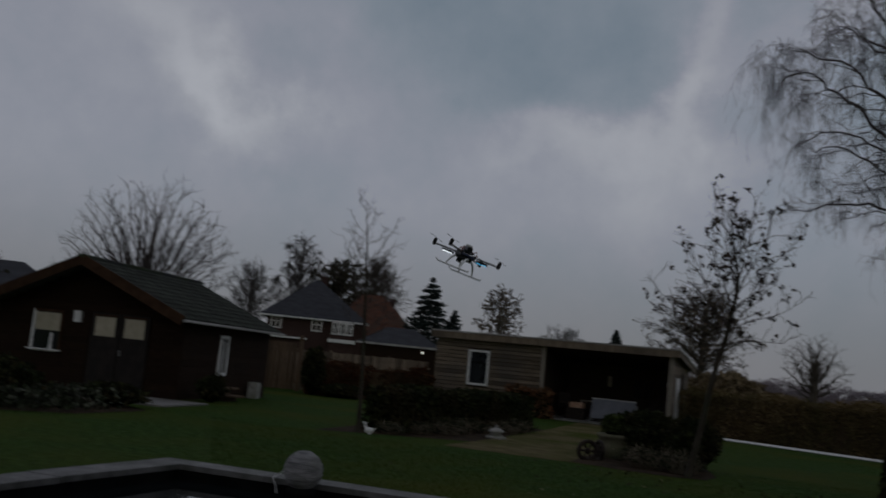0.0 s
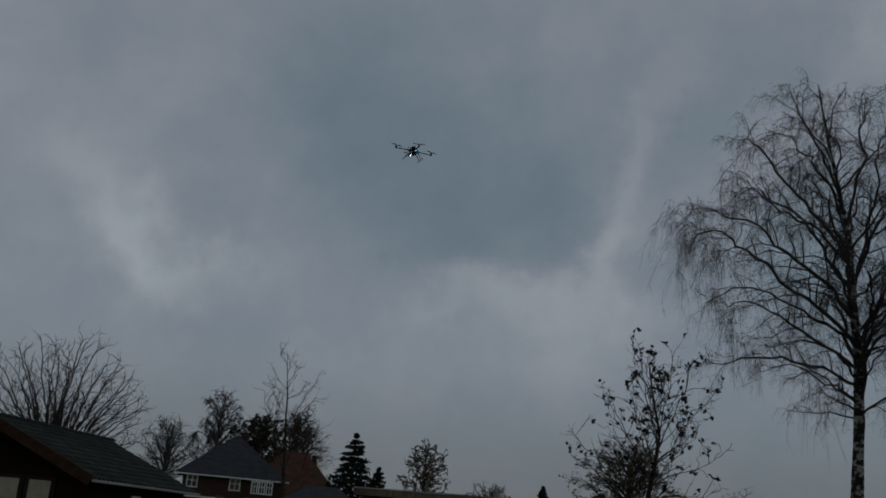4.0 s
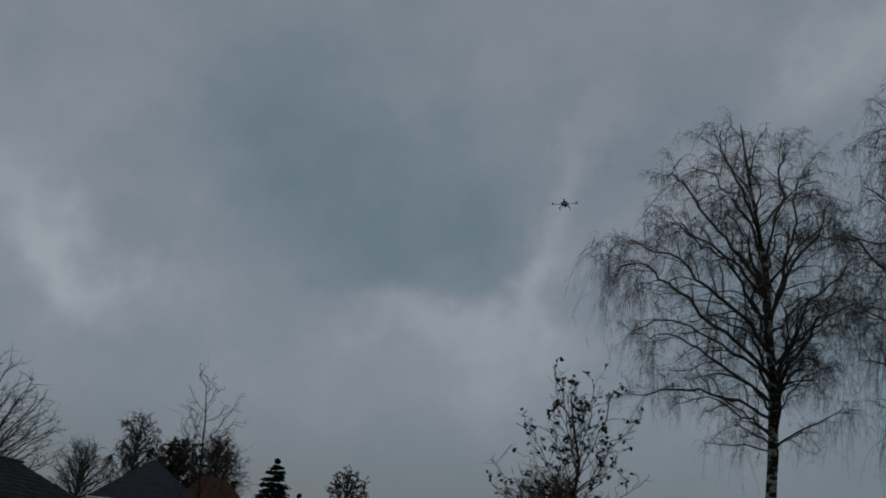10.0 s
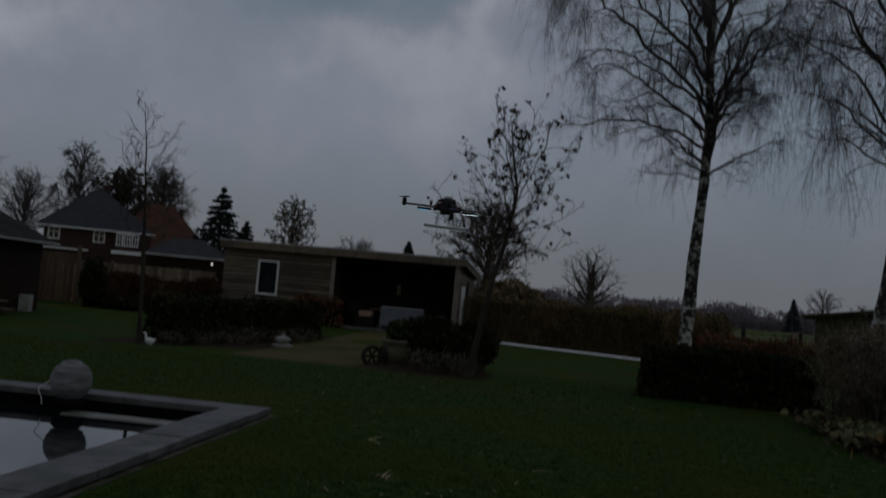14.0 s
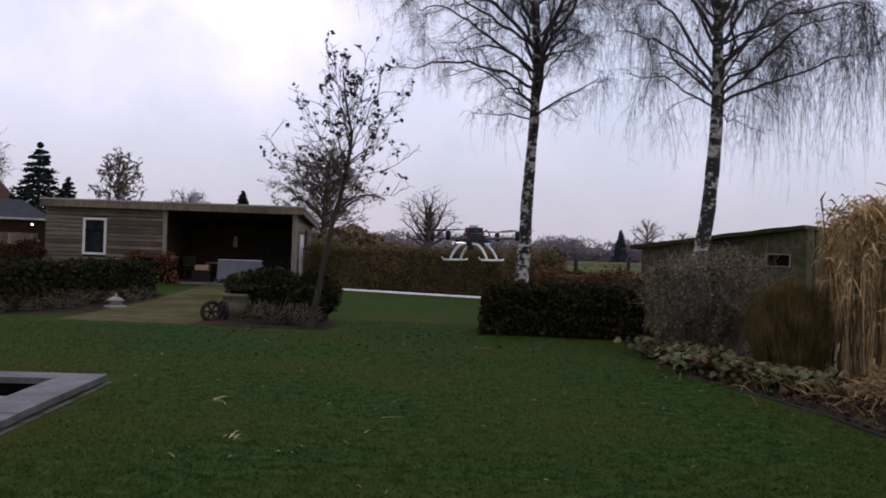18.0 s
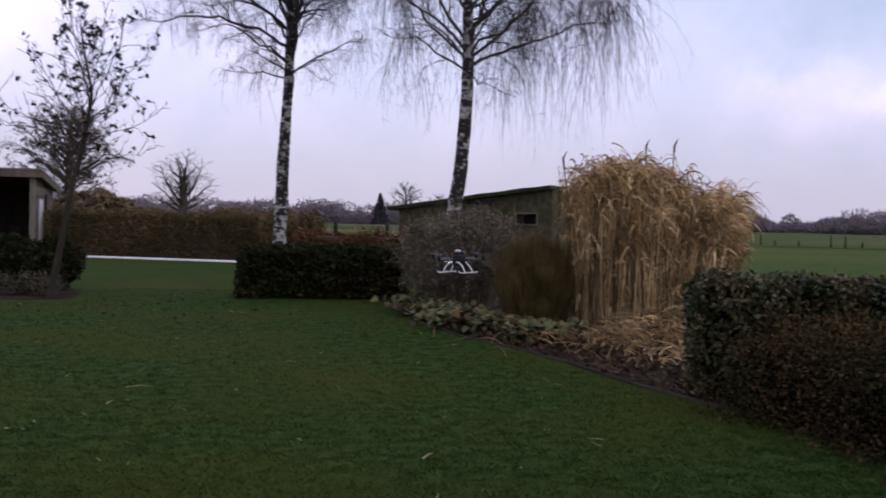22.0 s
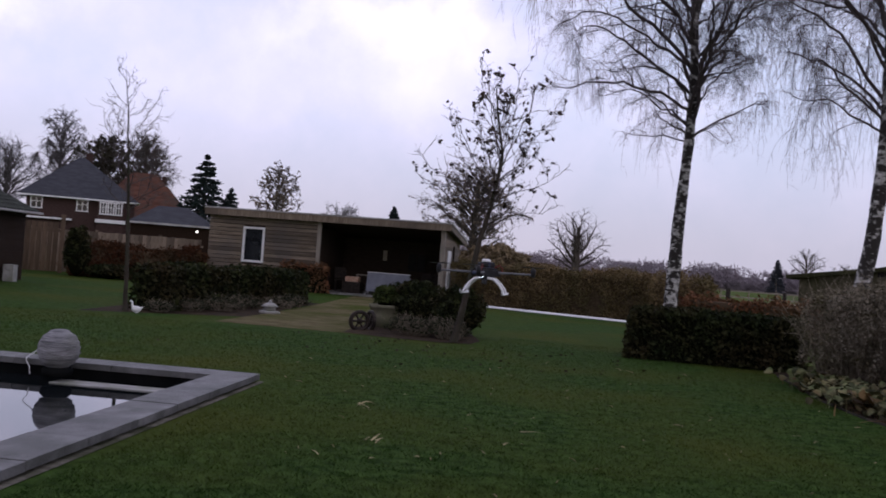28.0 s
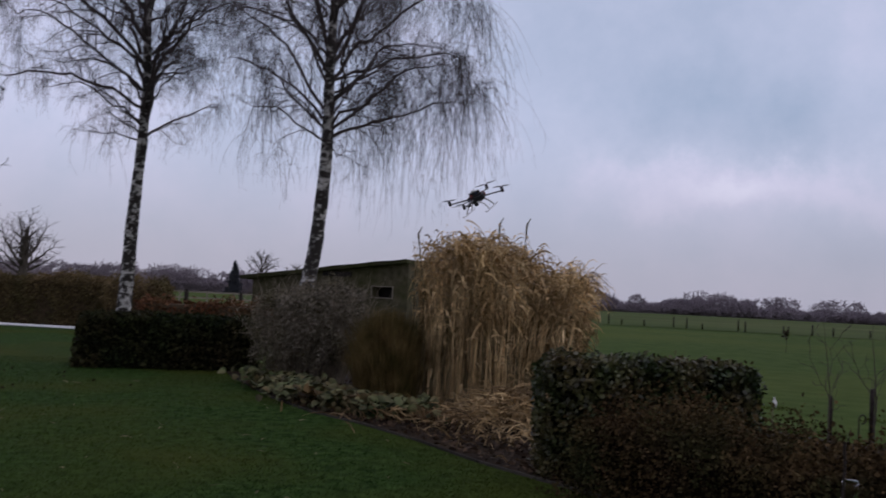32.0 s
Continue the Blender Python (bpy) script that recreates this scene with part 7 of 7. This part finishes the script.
# ---- garden ornaments ----
def ornaments():
    g = empty("goose_figure", Matrix.Translation(polar(27.95, 20.2)) @ pose(0, 0, 0, 0, 0, 22) @ Matrix.Diagonal((0.64, 0.64, 0.64, 1)), "white goose figure on the lawn edge", "garden figure")
    bm = bmesh.new()
    bmesh.ops.create_uvsphere(bm, u_segments=16, v_segments=10, radius=1, matrix=Matrix.Translation((0, 0, 0.12)) @ Matrix.Diagonal((0.15, 0.085, 0.1, 1)))
    me = tubes([([(-0.09, 0, 0.16), (-0.13, 0, 0.25), (-0.13, 0, 0.33), (-0.17, 0, 0.36), (-0.22, 0, 0.35)], [0.05, 0.034, 0.03, 0.036, 0.012], 10), ([(0.1, 0, 0.14), (0.2, 0, 0.2)], [0.05, 0.01], 8), ([(0.02, 0, 0.0), (0.02, 0, 0.08)], [0.05, 0.04], 8)])
    bm.from_mesh(me)
    for f in bm.faces:
        f.smooth = True
    part("figure", bm, WHITE, g)
    s = empty("stone_lantern", Matrix.Translation(polar(20.58, 22.6)) @ Matrix.Diagonal((0.78, 0.78, 0.95, 1)), "squat grey stone lantern beside the path", "garden ornament")
    part("base", ring_bm([(0.31, 0), (0.30, 0.05), (0.2, 0.07)], 14), STONEGREY, s)
    part("body", ring_bm([(0.17, 0.07), (0.19, 0.12), (0.17, 0.165)], 12), STONEGREY, s)
    part("cap", ring_bm([(0.25, 0.16), (0.23, 0.19), (0.11, 0.25), (0.06, 0.26)], 14), STONEGREY, s)
    part("finial", ring_bm([(0.04, 0.26), (0.055, 0.29), (0.02, 0.325)], 10), STONEGREY, s)
    w = empty("cart_wheel", Matrix.Translation(polar(15.35, 19.3, 0.0)) @ pose(0, 0, 0, 0, 0, 35), "old iron cart wheel leaning beside a planter", "wheel")
    R = 0.18
    rim = [(R * math.cos(k * math.pi / 14), 0, R + R * math.sin(k * math.pi / 14)) for k in range(29)]
    part_of("rim", tubes([(rim, [0.042] * 29, 6)]), IRON, w)
    part("hub", ring_bm([(0.05, -0.05), (0.06, 0), (0.05, 0.05)], 10), IRON, w, at=pose(0, 0, R, 90, 0, 0))
    for k in range(6):
        a = k * math.pi / 3
        part_of("spoke", tubes([([(0, 0, R), (R * math.cos(a), 0, R + R * math.sin(a))], [0.022, 0.022], 5)]), IRON, w)
    w2 = copy_thing(w, Matrix.Translation(polar(14.7, 19.6, 0.0)) @ pose(0, 0, 0, 0, 0, -50))
    p = empty("stone_planter", Matrix.Translation(polar(13.9, 20.6)), "pale stone planter with a clipped box ball", "planter")
    part("pot", ring_bm([(0.27, 0), (0.29, 0.25), (0.31, 0.40), (0.34, 0.41), (0.34, 0.48), (0.29, 0.48), (0.28, 0.42)], 22), POTCLAY, p)
    shrub("box_ball", "clipped dark box ball in a planter", polar(13.95, 20.6, 0.41), 0.27, 0.27, 0.48, 1400, 0.04, BALL_LEAF, 181, core=CORE)


ornaments()


def terrace_table():
    """The near wooden table with a bottle and a white ball on a dish."""
    m = Matrix.Translation((2.30, 2.80, 0)) @ pose(0, 0, 0, 0, 0, 10)
    root = empty("garden_table", m, "grey weathered wooden garden table", "table")
    for k in range(6):
        part("tabletop_board", box_bm(1.7, 0.143, 0.045, at=(0.85, -0.08 - 0.148 * k, 0.705), bevel=0.006), TABLEWOOD, root)
    part("apron", box_bm(1.5, 0.03, 0.09, at=(0.85, -0.12, 0.63)), TABLEWOOD, root)
    part("apron", box_bm(1.5, 0.03, 0.09, at=(0.85, -0.76, 0.63)), TABLEWOOD, root)
    for x in (0.22, 1.5):
        for y, l in ((0.2, 24), (-1.08, -24)):
            part("leg", box_bm(0.09, 0.08, 0.76, bevel=0.006), TABLEWOOD, root, at=pose(x, y, -0.01, l, 0, 0))
    b = empty("glass_bottle", Matrix.Translation(polar(-42.64, 3.55, 0.75)), "clear glass bottle with a wire handle on the table", "bottle")
    part("glass", ring_bm([(0.048, 0), (0.052, 0.01), (0.052, 0.13), (0.04, 0.165), (0.022, 0.19), (0.022, 0.225), (0.027, 0.235), (0.02, 0.24)], 24), BOTTLEGLASS, b)
    part("water", ring_bm([(0.004, 0.012), (0.046, 0.014), (0.047, 0.115), (0.004, 0.116)], 20), MURK, b, "murky contents")
    wire = [(-0.058, -0.03, 0.0), (-0.056, -0.03, 0.15), (-0.05, -0.03, 0.3), (-0.055, -0.03, 0.36)]
    part_of("wire_handle", tubes([(wire, [0.0042] * 4, 6)]), IRON, b, "thin dark wire")
    part_of("wire_handle", tubes([([(0.02, -0.05, 0.0), (0.06, -0.05, 0.02), (0.07, -0.05, 0.06), (0.05, -0.05, 0.075)], [0.004] * 4, 6)]), IRON, b, "thin dark wire")
    d = empty("white_dish", Matrix.Translation(polar(-46.1, 3.66, 0.75)), "shallow pale dish on a foot on the table", "dish")
    part("dish", ring_bm([(0.05, 0), (0.02, 0.02), (0.02, 0.06), (0.10, 0.075), (0.125, 0.09), (0.12, 0.092), (0.02, 0.075)], 26), STONEGREY, d)
    s = empty("white_ball", Matrix.Translation(polar(-46.1, 3.66, 0.825)), "white speckled ball on a dish", "ornament")
    bm = bmesh.new()
    bmesh.ops.create_uvsphere(bm, u_segments=24, v_segments=16, radius=0.095, matrix=Matrix.Translation((0, 0, 0.1)))
    for f in bm.faces:
        f.smooth = True
    part("ball", bm, SPECKLED, s)


terrace_table()

tg = empty("plant_tag", Matrix.Translation(polar(-38.99, 9.32, 0.0)) @ pose(0, 0, 0, 0, 0, 30), "white plastic plant tag on a thin cane", "plant tag")
part("tag", box_bm(0.09, 0.006, 0.05, at=(0.02, 0, 0.70), bevel=0.002, turn=Matrix.Rotation(radians(38), 4, "Y")), WHITE, tg)
part_of("cane", tubes([([(0, 0.006, 0), (0, 0.006, 0.74)], [0.006, 0.004], 6)]), GREYTWIG, tg)


# ---- the quadcopter ----
def quadcopter():
    """A quadcopter with arched white landing legs; its arms lie along its own x and y."""
    root = empty("quadcopter", Matrix(), "black quadcopter with white arched landing legs and lit arms", "drone")
    R = 0.36
    turned = pose(0, 0, 0, 0, 0, 45)
    part("body", box_bm(0.16, 0.13, 0.022, at=(0, 0, -0.018), bevel=0.008), DRONEBLUE, root, "blue-black lower plate", at=turned)
    part("top_plate", box_bm(0.14, 0.11, 0.014, at=(0, 0, 0.022), bevel=0.005), DRONEBLACK, root, at=turned)
    for x in (-0.05, 0.05):
        for y in (-0.04, 0.04):
            part("spacer", ring_bm([(0.006, 0.0), (0.006, 0.024)], 8, at=(x, y, 0)), DRONEARM, root, at=turned)
    part("battery", box_bm(0.13, 0.055, 0.04, at=(0, 0, 0.038), bevel=0.01), DRONEBLACK, root, "strapped battery pack", at=turned)
    part("battery_strap", box_bm(0.022, 0.06, 0.044, at=(0.01, 0, 0.037), bevel=0.006), DRONEBLUE, root, "blue strap", at=turned)
    part("receiver", box_bm(0.045, 0.03, 0.018, at=(-0.03, 0.045, 0.038), bevel=0.004), DRONEBLACK, root, at=turned)
    part("antenna_disc", ring_bm([(0.035, 0.08), (0.035, 0.095), (0.02, 0.102)], 16), DRONEWHITE, root, "pale round antenna")
    part("under_plate", box_bm(0.13, 0.12, 0.03, at=(0, 0, -0.055), bevel=0.008), DRONEBLACK, root)
    for x, y, r in ((-0.045, -0.03, 0.006), (0.02, 0.05, 0.005), (0.05, -0.045, 0.006)):
        pts = [(x, y, 0.035), (x * 1.5, y * 1.6, 0.06), (x * 1.9, y * 1.9, 0.03), (x * 1.7, y * 1.8, -0.01)]
        part_of("cable", tubes([(pts, [r] * 4, 6)]), DRONERED, root, "loose red and dark wiring", at=turned)
    for y in (-0.07, 0.07):
        part("side_rail", box_bm(0.17, 0.012, 0.05, at=(0, y, -0.03), bevel=0.004), DRONEBLACK, root, at=turned)
    part("camera_block", box_bm(0.04, 0.035, 0.035, at=(0.0, -0.045, -0.088), bevel=0.008), DRONEBLACK, root, "small camera block")
    props = []
    blade = bmesh.new()
    for sg in (-1, 1):
        a = [blade.verts.new((sg * x, y, z)) for x, y, z in ((0.008, -0.009, 0.002), (0.05, -0.013, 0.004), (0.13, -0.006, 0.0), (0.13, 0.005, 0.001), (0.05, 0.012, -0.003), (0.008, 0.009, -0.002))]
        b = [blade.verts.new(v.co + Vector((0, 0, 0.003))) for v in a]
        blade.faces.new(a)
        blade.faces.new(b[::-1])
        for k in range(6):
            blade.faces.new((a[k], b[k], b[(k + 1) % 6], a[(k + 1) % 6]))
    bmesh.ops.recalc_face_normals(blade, faces=blade.faces)
    me = bpy.data.meshes.new("propeller")
    blade.to_mesh(me)
    blade.free()
    for k in range(4):
        a = k * math.pi / 2
        c, s = math.cos(a), math.sin(a)
        arm = part_of("arm", tubes([([(c * 0.06, s * 0.06, 0.0), (c * R, s * R, 0.0)], [0.0095, 0.0085], 10)]), DRONEARM, root)
        if k in (1, 3):
            lit = LEDWHITE if k == 3 else LEDBLUE
            part("led_housing", box_bm(0.118, 0.028, 0.020, at=(0.19, 0, -0.034), bevel=0.004), DRONEBLACK, arm, "dark lamp housing", at=pose(0, 0, 0, 0, 0, 90 * k))
            part("led_strip", box_bm(0.108, 0.024, 0.004, at=(0.19, 0, -0.0348)), lit, arm, "lit strip under the arm", at=pose(0, 0, 0, 0, 0, 90 * k))
        motor = part("motor", ring_bm([(0.013, -0.018), (0.017, -0.014), (0.019, 0.03), (0.015, 0.045), (0.006, 0.05)], 14, at=(c * R, s * R, 0.0)), DRONEBLACK, root)
        p = part_of("propeller", me, DRONEBLACK, root, at=pose(c * R, s * R, 0.052))
        props.append((p, (c * R, s * R, 0.052), 1 if k % 2 else -1))
    # Two pairs of arched legs on skids.
    for sg in (-1, 1):
        for y in (-0.055, 0.055):
            pts = [(sg * x, y * (1 + 2.2 * x), z) for x, z in ((0.025, -0.04), (0.075, -0.05), (0.115, -0.085), (0.145, -0.13), (0.155, -0.155))]
            part_of("landing_leg", tubes([(pts, [0.0105, 0.0105, 0.010, 0.009, 0.008], 7)]), DRONEWHITE, root, "white arched leg")
        pts = [(sg * 0.155, y, z) for y, z in ((-0.19, -0.140), (-0.165, -0.158), (0.0, -0.16), (0.16, -0.16), (0.175, -0.155))]
        part_of("skid", tubes([(pts, [0.008] * 5, 7)]), DRONEWHITE, root, "white landing skid")
    return root, props


DRONE, PROPS = quadcopter()

# Time, bearing, height angle and distance seen from the camera's stand, turn against the line of sight, lean to the right and nose down.
FLIGHT = [
    (0, 23.89, 6.74, 9.1, 244, 19, 0), (0.5, 27.48, 9.28, 11.25, 222, -1.8, 5), (1, 28.15, 12.62, 12.38, 218, -2.8, 5),
    (1.5, 27.5, 18.1, 14.4, 215, -2, 5), (2, 27.03, 21.79, 16.32, 212, 0.9, 5), (2.5, 25.87, 23.47, 16.77, 208, -1.9, 5),
    (3, 24.91, 23.7, 17.26, 185, 0.9, 5), (3.5, 23.78, 22.77, 18.3, 195, 3, 5), (5.5, 21.51, 16.41, 25.97, 190, 1, 5),
    (6, 19.86, 16.07, 31.15, 195, 1, 5), (6.5, 18.49, 16.51, 34.6, 195, -2, 5), (7, 18.17, 16.84, 36.62, 190, -2.3, 5),
    (7.5, 17.04, 18.14, 41.5, 190, -2.7, 5), (8, 15.99, 19.04, 44.43, 195, -3.8, 5), (8.5, 14.42, 19.25, 44.49, 195, -6.1, 5),
    (9, 13.13, 19.36, 38.95, 195, -6.1, 5), (9.5, 12, 20.03, 34.62, 195, -3.5, 5), (10, 9.3, 21.28, 29.69, 175, -4.1, 5),
    (10.5, 6.68, 23.06, 24.94, 172, -1.3, 5), (11, 6.08, 24.34, 20.85, 168, 0.2, 5), (11.5, 6.83, 24.14, 17.39, 170, 0.2, 5),
    (12, 8.48, 22.57, 14.92, 174, 1.8, 5), (12.5, 10.87, 18.24, 12.49, 186, 6.2, 3), (13, 11.82, 13.81, 10.05, 185, 5.8, 3),
    (13.5, 12.03, 9.54, 9.0, 165, 4.5, 3), (14, 11.6, 4.95, 8.1, 92, 2, 2), (14.5, 9.5, 1.5, 8.3, 30, -1.1, 0),
    (16.5, 3.5, 1.52, 7.6, -28, 0.1, 0), (17, 2.82, 0.07, 7.36, -28, -1, 0), (17.5, 1.79, 0.06, 7.28, -30, -4.2, 0),
    (18, 0.31, 0.85, 7.19, -30, -1.2, 0), (18.5, -1.04, 0.8, 7.21, -30, -0.2, 0), (19, -2.06, 0.96, 7.54, -30, -0.9, 0),
    (20, -4.33, 0.01, 7.95, -32, -0.1, 0), (20.5, -5.72, 0.21, 8.97, -33, -1.3, 0), (21, -7.57, -0.5, 9.6, -35, -1, 0),
    (21.5, -9.59, -1.57, 10.86, -35, -1.8, 0), (22, -13.01, -2.36, 11.5, -36, -1.3, 0), (22.5, -16.91, -2.1, 11.55, -36, -3.4, 0),
    (23, -21.16, -0.79, 10.99, -48, -17.6, 9), (23.5, -21.58, 0.8, 10.99, -86, -9, 5), (24, -15.91, 2.25, 9.21, -32, -2.7, 0),
    (24.5, -8.9, 2.29, 8.28, -28, 0.2, 0), (25, -1.86, -0.3, 7.79, -8, -2, 0), (25.5, 4.2, -3.39, 7.26, 3, -1.9, 0),
    (26, 8.05, -3.97, 7.07, 3, -1.2, 0), (26.5, 10.24, -1.17, 7.04, 3, 0.4, 0), (28.5, 5.67, -0.7, 7.4, -8, -1.4, 0),
    (29, 1.9, -1.16, 7.15, 2, -1, 0), (29.5, -2.66, -0.51, 7.36, -18, -2.4, 0), (30, -8.16, 1.56, 7.58, -36, 0.1, 0),
    (30.5, -13.62, 3.79, 8.24, -42, -0.9, 3), (31, -18.9, 5.47, 10.3, -52, 3, 6), (31.5, -23.05, 6.5, 11.8, -42, -19.8, 14),
    (32, -22.15, 5.76, 11.8, -30, -24.8, 17),
]


def motions():
    """The quadcopter's flight, and its propellers' spin on it."""
    rows = []
    for t, az, el, d, turn, lean, nose in FLIGHT:
        at = EYE + polar(az, d * math.cos(radians(el)), d * math.sin(radians(el)))
        rows.append((t, Matrix.Translation(at) @ pose(0, 0, 0, 0, 0, az) @ pose(0, 0, 0, nose, lean, 0) @ pose(0, 0, 0, 0, 0, turn)))
    walk(DRONE, rows)
    for p, at, way in PROPS:
        walk(p, [(k / 10, pose(*at, 0, 0, way * 76.0 * k)) for k in range(321)])


motions()
